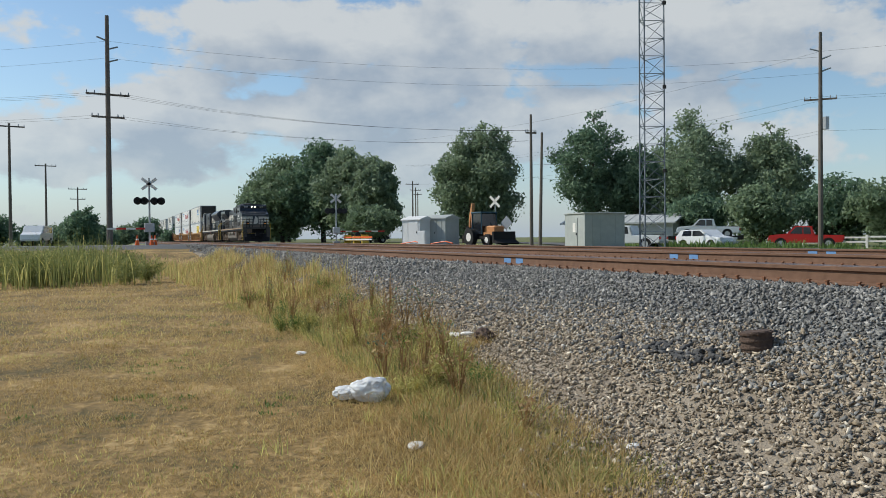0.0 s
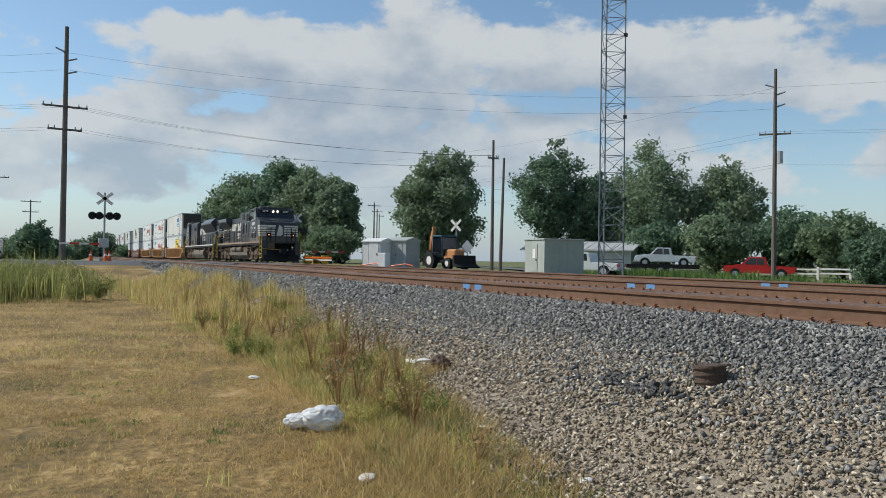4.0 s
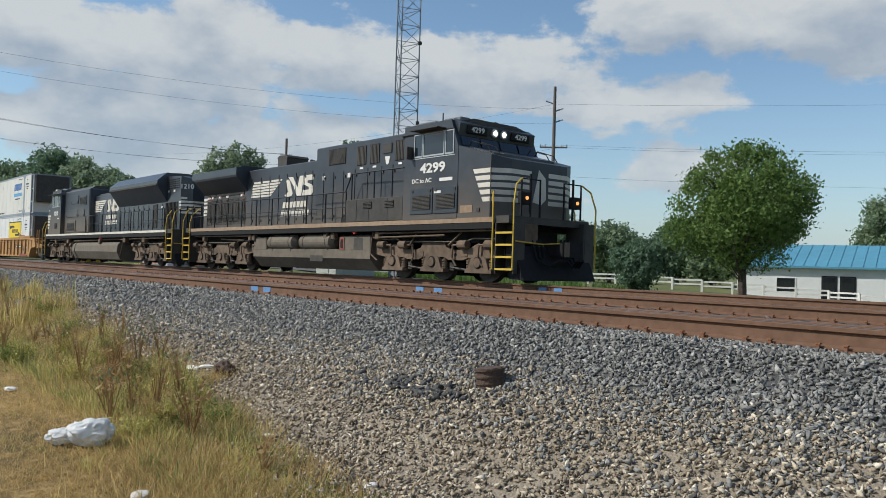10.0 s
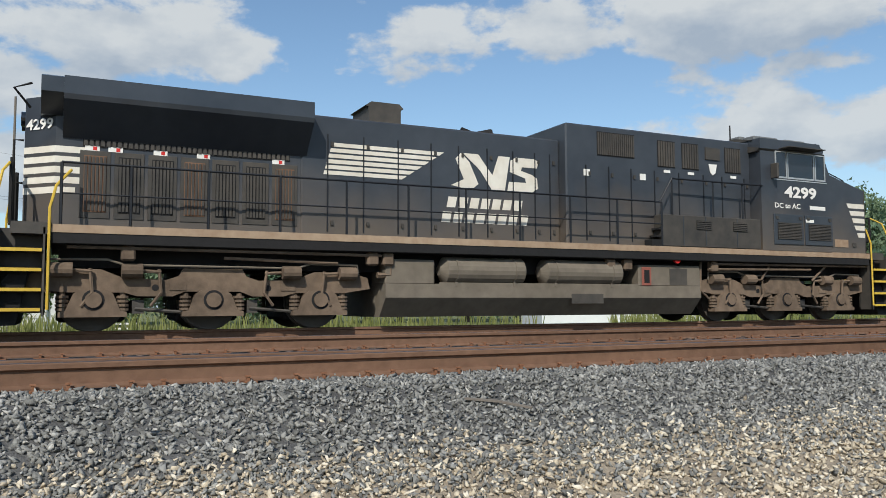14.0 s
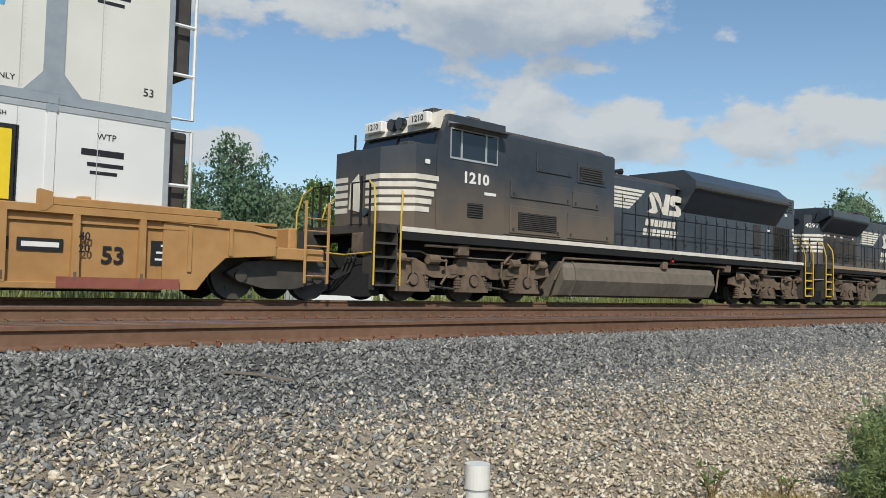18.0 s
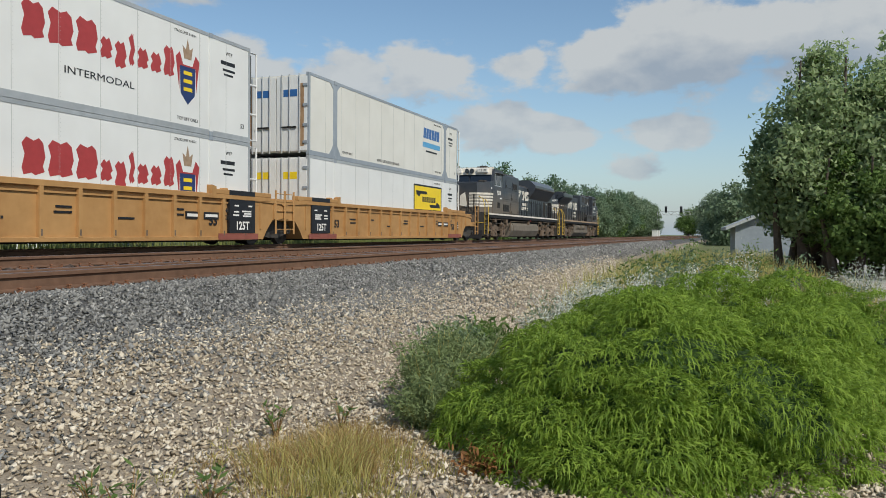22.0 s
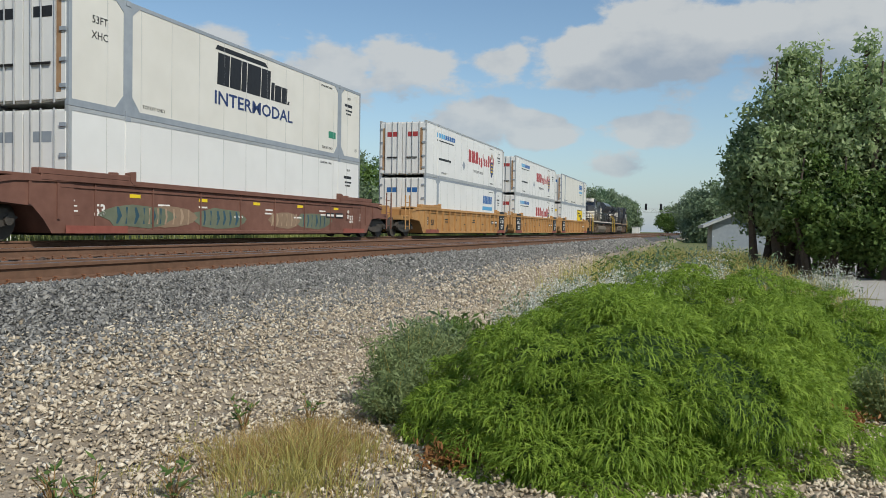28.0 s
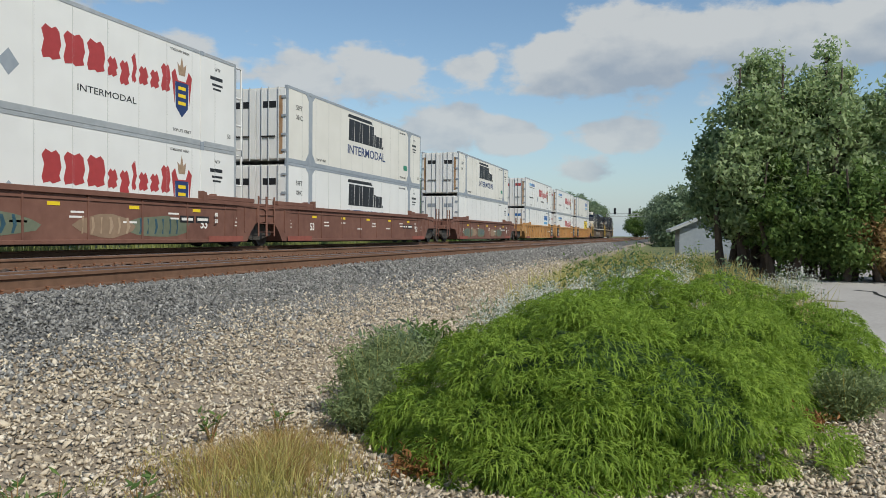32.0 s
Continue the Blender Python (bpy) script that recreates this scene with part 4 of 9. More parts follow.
def end_platform(lo, d, colour="yellow", edges="yellow"):
    """Steps, grab irons, coupler and plow at an end; d is +1 for the end at x = 0, else (-1, x)."""
    s, x = d
    P = lambda a, y, z: (x + s * a, y, z)
    part("end_sill", B((x, x + s * 0.55, -1.5, 1.5, 1.50, 1.68)), "dusty", lo)
    plow = prism([(x + s * 0.45, 0.12), (x + s * 0.95, 0.10), (x + s * 0.75, 0.55), (x + s * 0.55, 0.95), (x + s * 0.3, 0.95)], "y", -1.35, 1.35)
    part("plow", plow, "dark", lo)
    part("coupler", B((x + s * 0.5, x + s * 1.15, -0.16, 0.16, 0.72, 1.02), (x + s * 1.1, x + s * 1.42, -0.24, 0.2, 0.70, 1.06)), "dark", lo)
    for y in (-0.7, -0.55, -0.4, 0.4, 0.55, 0.7):
        part("air_hose", rods([[P(0.55, y, 1.15), P(0.78, y, 0.62), P(1.05, y * 0.8, 0.45), P(1.3, y * 0.6, 0.62)]], 0.032), "dark", lo)
    part("cut_lever", rods([[P(0.75, -1.45, 1.05), P(0.85, -0.6, 1.0), P(1.0, 0.0, 1.05)]], 0.018), colour, lo)
    part("end_ladder_box", B((x + s * 0.42, x + s * 0.6, -1.05, -0.5, 1.0, 1.5), bevel=0.02), "grime", lo)
    for sy in (-1, 1):
        st = part("step_well", B((x + s * 0.10, x + s * 0.72, sy * 1.10, sy * 1.15, 0.3, 1.6)), "dusty", lo)
        for xa in (0.08, 0.70):
            part("step_side", B((x + s * xa, x + s * (xa + 0.03), sy * 1.15, sy * 1.5, 0.25, 1.6)), "dusty", st)
        for z in (0.34, 0.64, 0.94, 1.24):
            part("tread", B((x + s * 0.11, x + s * 0.70, sy * 1.15, sy * 1.5, z, z + 0.03)), "dark", st)
            part("tread_edge", B((x + s * 0.12, x + s * 0.70, sy * 1.502, sy * 1.53, z - 0.01, z + 0.04)), edges, st, "yellow tread edge" if edges == "yellow" else "")
        for line in ([P(0.03, sy * 1.54, 0.35), P(0.03, sy * 1.54, 1.9), P(-0.05, sy * 1.48, 2.25), P(-0.26, sy * 1.2, 2.55)], [P(0.75, sy * 1.54, 0.35), P(0.75, sy * 1.54, 2.0), P(0.68, sy * 1.40, 2.45), P(0.60, sy * 1.12, 2.62)]):
            part("grab_iron", rods([line], 0.022), colour, lo, "yellow grab iron")
        part("end_rail", rods([[P(0.58, sy * 1.12, 1.68), P(0.58, sy * 1.12, 2.62), P(0.58, sy * 0.45, 2.62), P(0.58, sy * 0.45, 1.68)]], 0.028), "dark", lo)
        part("end_post", rods([[P(0.58, sy * 0.8, 1.68), P(0.58, sy * 0.8, 2.75)]], 0.035), "dark", lo)


def louvre(parent, x0, x1, y, z0, z1, n=8, name="louvre", material="dark"):
    bm = B((x0, x1, y - 0.008, y, z0, z1))
    lv = part(name, bm, material, parent)
    sl = bmesh.new()
    for i in range(n):
        x = x0 + (x1 - x0) * (i + 0.5) / n
        w = (x1 - x0) / n * 0.32
        box(sl, x - w, x + w, y - 0.022, y - 0.006, z0 + 0.02, z1 - 0.02)
    part("slats", sl, "dusty", lv)
    return lv


def hlouvre(parent, x0, x1, y, z0, z1, n=6):
    lv = part("vent", B((x0, x1, y - 0.008, y, z0, z1)), "dark", parent)
    sl = bmesh.new()
    for i in range(n):
        z = z0 + (z1 - z0) * (i + 0.5) / n
        box(sl, x0 + 0.01, x1 - 0.01, y - 0.022, y - 0.004, z - 0.010, z + 0.014)
    part("slats", sl, "dusty", lv)


def door_seams(parent, xs, y, z0, z1):
    """Raised edges between the hood doors, with latches."""
    for a in xs:
        part("door_seam", B((a - 0.012, a + 0.012, y - 0.014, y, z0, z1)), "railblack", parent)
        for z in (z0 + 0.12, z1 - 0.22):
            part("latch", B((a + 0.06, a + 0.11, y - 0.03, y, z, z + 0.08)), "dusty", parent)


def hood_emblem(parent, x, z, w, h, y):
    """Plain white shapes: a slanted wedge, two blocks, and two rows of bars below."""
    sh = [[(0.0, 0.06), (0.12, 0.0), (0.25, 0.02), (0.30, 0.14), (0.20, 0.76), (0.11, 1.0), (0.05, 0.82), (0.14, 0.25)],
          [(0.13, 1.0), (0.30, 1.0), (0.46, 0.42), (0.53, 1.0), (0.66, 1.0), (0.60, 0.0), (0.45, 0.0), (0.33, 0.50), (0.29, 0.62)],
          [(0.63, 0.0), (0.92, 0.0), (0.99, 0.12), (0.98, 0.42), (0.92, 0.52), (0.79, 0.62), (0.80, 0.73), (0.98, 0.73), (1.0, 0.94), (0.94, 1.0), (0.73, 1.0), (0.67, 0.90), (0.66, 0.56), (0.84, 0.40), (0.85, 0.27), (0.65, 0.27)]]
    for q in sh:
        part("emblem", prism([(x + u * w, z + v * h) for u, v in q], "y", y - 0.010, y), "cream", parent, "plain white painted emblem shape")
    for dz, n, dx in ((-0.40, 7, -0.10), (-0.70, 8, -0.22)):
        for i in range(n):
            a = x + dx + i * 0.252
            part("name_bar", prism([(a, z + dz), (a + 0.19, z + dz), (a + 0.235, z + dz + 0.21), (a + 0.045, z + dz + 0.21)], "y", y - 0.008, y), "cream", parent)


def engine_lead():
    """The leading engine: wide cab, tall rebuilt housing behind it, winged radiator."""
    lo = thing("locomotive", "black diesel locomotive with white nose stripes and lit headlights", "locomotive", "locomotives")
    part("frame", B((0, -18.62, -1.5, 1.5, 1.36, 1.64), (-5.2, -13.4, -0.6, 0.6, 0.7, 1.4), bevel=0.01), "dark", lo)
    part("underframe", B((-0.1, -18.5, -1.0, 1.0, 1.02, 1.37)), "dark", lo)
    part("sill_stripe", B((0.0, -18.62, -1.512, -1.5, 1.53, 1.655), (0.0, -18.62, 1.5, 1.512, 1.53, 1.655)), "sill", lo, "worn pale sill stripe")
    # nose
    plan = [(-1.40, -1.51), (-0.14, -1.51), (0.14, -1.05), (0.14, 1.05), (-0.14, 1.51), (-1.40, 1.51)]
    nose = part("nose", block(plan, 1.65, [3.58, 3.24, 3.14, 3.14, 3.24, 3.58]), "lightspray", lo)
    part("nose_roof_plate", block([(-1.38, -1.2), (-0.35, -1.2), (-0.2, -0.9), (-0.2, 0.9), (-0.35, 1.2), (-1.38, 1.2)], 3.1, [3.60, 3.33, 3.30, 3.30, 3.33, 3.60]), "black", nose)
    part("corner_bead", B((-0.15, -0.12, -1.515, -1.50, 1.66, 3.24)), "dusty", nose)
    for i in range(5):
        z = 2.05 + i * 0.182
        x = -0.45 - 0.085 * i
        part("stripe", ribbon([(x, -1.516), (-0.143, -1.516), (0.146, -1.056), (0.146, -0.32)], z, z + 0.118, 0.06), "cream", nose, "white stripe wrapping round the nose")
        part("stripe", ribbon([(x, 1.516), (-0.143, 1.516), (0.146, 1.056), (0.146, 0.32)], z, z + 0.118, 0.06), "cream", nose)
    part("emblem", prism([(-0.26, 2.1), (-0.05, 2.95), (0.20, 2.75), (0.24, 2.2), (0.05, 2.05)], "x", 0.142, 0.152), "cream", nose, "white nose emblem")
    part("tan_patch", B((-1.26, -0.78, -1.518, -1.511, 1.79, 1.98)), "sill", nose, "bare tan paint patch")
    part("nose_latch", B((-0.62, -0.50, -1.53, -1.51, 1.80, 1.90)), "dusty", nose)
    for y in (-0.95, 0.95):
        part("ditch_light_box", B((0.42, 0.60, y - 0.16, y + 0.16, 1.98, 2.30), bevel=0.03), "dark", lo)
        part("ditch_light", rod(bmesh.new(), (0.60, y, 2.14), (0.63, y, 2.14), 0.045, seg=14), "amber", lo, "lit orange ditch light")
    # cab
    cabp = [(-1.38, 1.65), (-1.38, 3.55), (-1.70, 4.30), (-3.72, 4.30), (-3.72, 1.65)]
    cab = part("cab", prism(cabp, "y", -1.52, 1.52), "lightspray", lo)
    roof = part("cab_roof", prism([(-1.56, 4.05), (0.0, 4.42), (1.56, 4.05), (1.50, 4.28 - 0.30), (-1.50, 3.98)], "x", -3.80, -1.58), "dusty", cab)
    part("cab_roof_top", prism([(-1.3, 4.28), (-0.8, 4.40), (0.8, 4.40), (1.3, 4.28)], "x", -3.75, -1.6), "dusty", cab)
    for x0, x1, y0, h in ((-1.75, -2.45, -1.15, 0.10), (-2.75, -3.55, -1.2, 0.09), (-1.95, -2.3, -0.5, 0.16), (-2.55, -2.95, -0.5, 0.13), (-3.2, -3.4, -0.6, 0.2)):
        part("roof_box", B((x0, x1, y0, y0 + 0.35, 4.28, 4.34 + h), bevel=0.02), "roofpaint", roof)
    part("antenna", rods([[(-3.45, -0.35, 4.35), (-3.45, -0.35, 4.85)]], 0.018), "dark", roof)
    part("brow", prism([(-1.50, 3.88), (-1.44, 4.20), (-1.70, 4.34), (-1.80, 4.10)], "y", -1.42, 1.42), "black", cab)
    for y in (-0.82, 0.82):
        nb = part("number_board", B((-1.50, -1.40, y - 0.36, y + 0.36, 3.94, 4.17), bevel=0.02), "dark", cab)
        text_part("road_number", "4299", 0.20, "white", nb, pose(-1.396, y, 4.055, 90, 0, 90), "", 0.004, 1.2)
    for y in (-0.17, 0.17):
        part("headlight", rod(bmesh.new(), (-1.47, y, 4.06), (-1.40, y, 4.06), 0.07, seg=18), "lamp", cab, "lit round headlight")
        part("headlight_rim", rod(bmesh.new(), (-1.48, y, 4.06), (-1.41, y, 4.06), 0.12, seg=18), "steel", cab)
    for y in (-1.25, -0.95, 0.95, 1.25):
        part("nose_handrail", rods([[(-1.3, y, 3.52), (-1.15, y, 3.70), (-0.55, y, 3.52), (-0.4, y, 3.32)]], 0.014), "dark", cab)
    fw = bmesh.new()
    for y0, y1 in ((-1.38, -0.75), (-0.68, -0.04), (0.04, 0.68), (0.75, 1.38)):
        v = [fw.verts.new(p) for p in ((-1.375, y0, 3.60), (-1.375, y1, 3.60), (-1.48, y1, 3.86), (-1.48, y0, 3.86))]
        fw.faces.new(v)
    ws = part("windshield", fw, "glass", cab)
    ws.location = (0.012, 0, 0)
    for x0, x1 in ((-1.58, -1.88), (-1.97, -2.82), (-2.90, -3.22)):
        w = part("side_window", B((x0, x1, -1.528, -1.522, 3.42, 4.00), bevel=0.0), "glass", cab)
        part("window_frame", B((x0 + 0.03, x1 - 0.03, -1.54, -1.521, 3.38, 3.42), (x0 + 0.03, x1 - 0.03, -1.54, -1.521, 4.0, 4.03), (x0 + 0.03, x0, -1.54, -1.521, 3.42, 4.0), (x1, x1 - 0.03, -1.54, -1.521, 3.42, 4.0)), "steel", w, "bright metal window frame")
    part("sunshade", prism([(-1.9, 4.10), (-3.1, 4.10), (-3.1, 4.08), (-1.9, 4.08)], "y", -1.85, -1.52), "dusty", cab)
    side_text("road_number", "4299", 0.36, "white", cab, -2.42, -1.532, 3.05, 0.012, 1.5)
    side_text("slogan", "DC to AC", 0.17, "white", cab, -2.88, -1.532, 2.72, 0.003, 1.2)
    part("model_mark", B((-1.58, -2.12, -1.530, -1.524, 2.67, 2.76)), "white", cab)
    for x0, x1 in ((-1.36, -2.32), (-2.38, -3.36)):
        dr = part("battery_door", B((x0, x1, -1.545, -1.52, 1.80, 2.52), bevel=0.008), "black", cab)
        hlouvre(dr, x0 - 0.09, x1 + 0.12, -1.546, 1.92, 2.32, 11)
        for xa in (x0 - 0.1, x1 + 0.1):
            part("latch", B((xa - 0.04, xa + 0.04, -1.565, -1.545, 2.40, 2.47)), "dusty", dr)
    part("data_bars", B((-2.02, -2.30, -1.552, -1.546, 2.35, 2.42)), "white", cab)
    part("window_rim", B((-1.50, -3.30, -1.532, -1.521, 3.335, 3.36)), "steel", cab, "bright metal window rim")
    part("mirror", B((-3.33, -3.40, -1.72, -1.52, 3.35, 3.7), bevel=0.01), "dusty", cab)
    # tall housing
    tall = part("equipment_hood", B((-3.74, -9.0, -1.22, 1.22, 1.65, 4.22), bevel=0.03), "lightspray", lo)
    for x0, x1 in ((-4.05, -4.55), (-5.35, -5.85), (-6.05, -6.55)):
        louvre(tall, x0, x1, -1.222, 3.45, 4.05, 7)
        part("placard", B((x0 - 0.15, x0 - 0.33, -1.232, -1.223, 3.33, 3.39)), "white", tall)
    louvre(tall, -7.2, -8.2, -1.222, 3.58, 4.10, 18, material="dark")
    part("shield_mark", prism([(-4.80, 3.62), (-5.05, 3.62), (-5.0, 3.42), (-4.93, 3.36), (-4.85, 3.42)], "y", -1.234, -1.222), "white", tall)
    part("vent_hatch", B((-4.72, -5.15, -1.25, -1.22, 3.72, 4.0)), "dusty", tall)
    door_seams(tall, [-3.95, -4.65, -5.22, -5.95, -6.65, -7.3, -7.9, -8.5], -1.22, 1.75, 3.35)
    for x in (-6.9, -8.4):
        part("placard", B((x, x - 0.16, -1.232, -1.223, 3.12, 3.26)), "white", tall)
    # raised walkway box in front of the hood
    wb = part("walkway_box", B((-3.75, -6.70, -1.5, -1.22, 1.66, 2.36), bevel=0.015), "dusty", lo)
    part("walkway_box", B((-3.75, -6.70, 1.22, 1.5, 1.66, 2.36), bevel=0.015), "dusty", lo)
    for x in (-4.5, -5.45, -6.1):
        part("box_seam", B((x - 0.01, x + 0.01, -1.508, -1.5, 1.7, 2.34)), "black", wb)
    for k in range(3):
        part("box_step", B((-6.70, -6.98, -1.48, -1.24, 1.66, 1.80 + 0.001 * k) if k == 0 else (-6.70, -6.90 + 0.06 * k, -1.48, -1.24, 1.86 + 0.16 * (k - 1), 1.90 + 0.16 * (k - 1))), "dark", wb)
    for x0 in (-4.2, -5.3):
        hlouvre(wb, x0, x0 - 0.42, -1.502, 2.05, 2.26, 5)
    # engine hood
    eng = part("engine_hood", B((-9.0, -14.6, -0.98, 0.98, 1.65, 3.88), bevel=0.03), "lightspray", lo)
    part("hood_roof", prism([(-0.98, 3.80), (-0.7, 3.95), (0.7, 3.95), (0.98, 3.80)], "x", -14.6, -9.0), "dusty", eng)
    door_seams(eng, [-9.25, -9.62, -10.15, -10.75, -11.4, -12.0, -12.7, -13.4, -14.1], -0.98, 1.75, 3.55)
    part("exhaust", prism([(-12.42, 3.88), (-12.42, 4.30), (-12.36, 4.31), (-12.45, 4.40), (-13.05, 4.40), (-13.17, 4.31), (-13.10, 4.30), (-13.10, 3.88)], "y", -0.46, 0.46), "dusty", eng)
    horn = bmesh.new()
    for i, y in enumerate((-0.25, 0.0, 0.25)):
        rod(horn, (-10.6, y, 4.03), (-10.25, y, 4.05), 0.03, 0.10, seg=8)
        rod(horn, (-10.7, y, 4.03), (-10.95, y, 4.05), 0.03, 0.08, seg=8)
    box(horn, -10.55, -10.8, -0.3, 0.3, 3.92, 4.03)
    part("horn", horn, "dark", eng)
    for i in range(6):
        z = 2.80 + i * 0.105
        part("stripe", prism([(-14.18 + 0.03 * i, z), (-12.62 + 0.16 * i, z), (-12.52 + 0.16 * i, z + 0.072), (-14.16 + 0.03 * i, z + 0.072)], "y", -0.988, -0.98), "cream", eng, "white speed stripe")
    hood_emblem(eng, -11.57, 2.72, 2.04, 0.70, -0.98)
    # radiator
    rad = part("radiator_hood", block([(-14.6, -0.96), (-14.6, 0.96), (-18.6, 0.96), (-19.05, 0.5), (-19.05, -0.5), (-18.6, -0.96)], 1.65, [3.78] * 6), "lightspray", lo)
    part("radiator_wing", prism([(-0.98, 3.10), (-1.47, 3.62), (-1.49, 3.70), (-1.49, 3.98), (-1.15, 4.07), (1.15, 4.07), (1.49, 3.98), (1.49, 3.70), (0.98, 3.10)], "x", -18.5, -14.5), "black", rad)
    part("wing_end", prism([(-0.98, 3.45), (-1.44, 3.72), (-1.44, 3.96), (-1.1, 4.06), (1.1, 4.06), (1.44, 3.96), (1.44, 3.72), (0.98, 3.45)], "x", -18.82, -18.5), "black", rad)
    louvre(rad, -14.8, -18.2, -0.962, 2.98, 3.12, 40)
    for i in range(7):
        dr = part("screen_frame", B((-14.66 - 0.52 * i, -15.12 - 0.52 * i, -0.975, -0.96, 1.82, 2.92), bevel=0.004), "dusty", rad)
        louvre(dr, -14.72 - 0.52 * i, -15.06 - 0.52 * i, -0.976, 1.92, 2.84, 6, "screen", "dark" if i % 3 else "rust")
    for i, x in enumerate((-14.9, -16.2, -16.9, -17.6, -17.95)):
        part("placard", B((x, x - 0.22, -0.972, -0.96, 2.92, 3.0)), "white", rad)
        part("warning_mark", B((x - 0.04, x - 0.10, -0.974, -0.96, 2.93, 2.99)), "red", rad)
    for i in range(5):
        z = 2.20 + i * 0.165
        part("stripe", ribbon([(-18.30 + 0.06 * i, -0.966), (-18.603, -0.966), (-19.056, -0.502), (-19.056, 0.3)], z, z + 0.105), "cream", rad, "white stripe round the hood end")
    text_part("road_number", "4299", 0.24, "white", rad, pose(-18.835, -0.742, 3.32, 90, 0, -45.6), "", 0.006, 1.15)
    for y in (-0.2, 0.2):
        part("rear_lamp", rod(bmesh.new(), (-19.05, y, 3.5), (-19.12, y, 3.5), 0.12, seg=14), "glass", rad)
    pipes(rad, [[(-18.95, -1.1, 3.9), (-19.2, -1.1, 3.8), (-18.97, -0.9, 3.55)], [(-19.06, -0.45, 2.4), (-19.2, -0.45, 2.4), (-19.2, -0.45, 3.1), (-19.06, -0.45, 3.1)]], 0.02, "dark", "hand_hold")
    # tank and gear
    tank = part("fuel_tank", prism([(-1.35, 0.80), (-1.35, 0.54), (-1.02, 0.18), (1.02, 0.18), (1.35, 0.54), (1.35, 0.80)], "x", -13.1, -5.5), "tankgrey", lo)
    for y in (-1.34, 1.31):
        part("tank_ledge", B((-7.25, -12.0, y, y + 0.03, 0.80, 0.83)), "tankgrey", tank)
    for x0, x1 in ((-13.1, -12.1), (-7.25, -5.5)):
        for sy in (-1, 1):
            part("tank_end", B((x0, x1, sy * 0.6, sy * 1.35, 0.78, 1.25), bevel=0.03), "tankgrey", tank)
    for x0, x1 in ((-10.15, -11.85), (-7.75, -9.60)):
        air = bmesh.new()
        rod(air, (x0, -1.2, 1.06), (x1, -1.2, 1.06), 0.26, seg=20)
        rod(air, (x0, -1.2, 1.06), (x0 + 0.11, -1.2, 1.06), 0.26, 0.10, seg=20)
        rod(air, (x1, -1.2, 1.06), (x1 - 0.11, -1.2, 1.06), 0.26, 0.10, seg=20)
        for f in (0.12, 0.88):
            xb = x0 + (x1 - x0) * f
            box(air, xb - 0.03, xb + 0.03, -1.36, -0.9, 0.76, 0.84)
            rod(air, (xb - 0.02, -1.2, 1.06), (xb + 0.02, -1.2, 1.06), 0.272, seg=20)
        part("air_reservoir", air, "tankgrey", lo, smooth=False)
    fg = part("fuel_gauge", B((-6.92, -7.18, -1.372, -1.35, 0.80, 1.20), bevel=0.01), "oldred", tank, "red-framed gauge cover")
    part("gauge_glass", B((-6.98, -7.12, -1.378, -1.372, 0.86, 1.14)), "dark", fg)
    for x0, x1, z0, z1 in ((-8.2, -9.0, 0.42, 0.62), (-6.4, -5.9, 0.82, 1.18)):
        part("worn_patch", B((x0, x1, -1.354, -1.35, z0, z1)), "dusty", tank, "dark rubbed patch")
    part("bell", rods([[(-13.0, -1.3, 1.30), (-13.0, -1.3, 0.95), (-13.25, -1.3, 0.95)]], 0.06), "grime", lo)
    pipes(lo, [[(0, -1.40, 1.33), (-5.2, -1.40, 1.30)], [(-5.3, -1.38, 1.18), (-2.0, -1.38, 1.22)], [(-13.2, -1.4, 1.30), (-18.4, -1.4, 1.32)], [(-14, -1.3, 1.15), (-16, -1.3, 1.2)], [(-9.2, -1.3, 1.3), (-9.6, -1.32, 0.9)],
               [(-5.45, -1.3, 1.35), (-5.5, -1.34, 0.7), (-5.2, -1.3, 0.5)], [(-3.3, -1.3, 1.3), (-3.6, -1.32, 0.95)], [(-1.4, -1.3, 1.3), (-1.9, -1.32, 0.95)]], 0.028)
    for x in (-5.0, -7.45, -7.9, -12.95, -13.25, -17.4):
        part("valve", B((x, x - 0.22, -1.42, -1.25, 1.12, 1.36), bevel=0.03), "grime", lo)
    part("stop_button", rod(bmesh.new(), (-6.25, -1.40, 1.38), (-6.25, -1.46, 1.38), 0.09, seg=12), "red", lo, "red emergency fuel cutoff")
    truck_six(lo, (-0.80, -2.68, -4.50))
    truck_six(lo, (-14.30, -16.15, -18.0))
    rails_side(lo, [-6.7, -7.9, -9.1, -10.3, -11.5, -12.7, -13.9, -15.1, -16.3, -17.5, -18.5], -1.49, 1.66, 2.62)
    rails_side(lo, [-6.7, -9.1, -11.5, -13.9, -16.3, -18.5], 1.49, 1.66, 2.62, False)
    part("handrail", rods([[(-6.75, -1.49, 2.62), (-6.4, -1.49, 3.16), (-3.7, -1.53, 3.16)]], 0.022), "railblack", lo)
    for x in (-4.3, -5.2, -6.4):
        part("stanchion", rods([[(x, -1.49, 2.36), (x, -1.49, 3.16)]], 0.022), "railblack", lo)
    end_platform(lo, (1, 0.0))
    end_platform(lo, (-1, -18.62))
    return on_train(lo, 0.0)


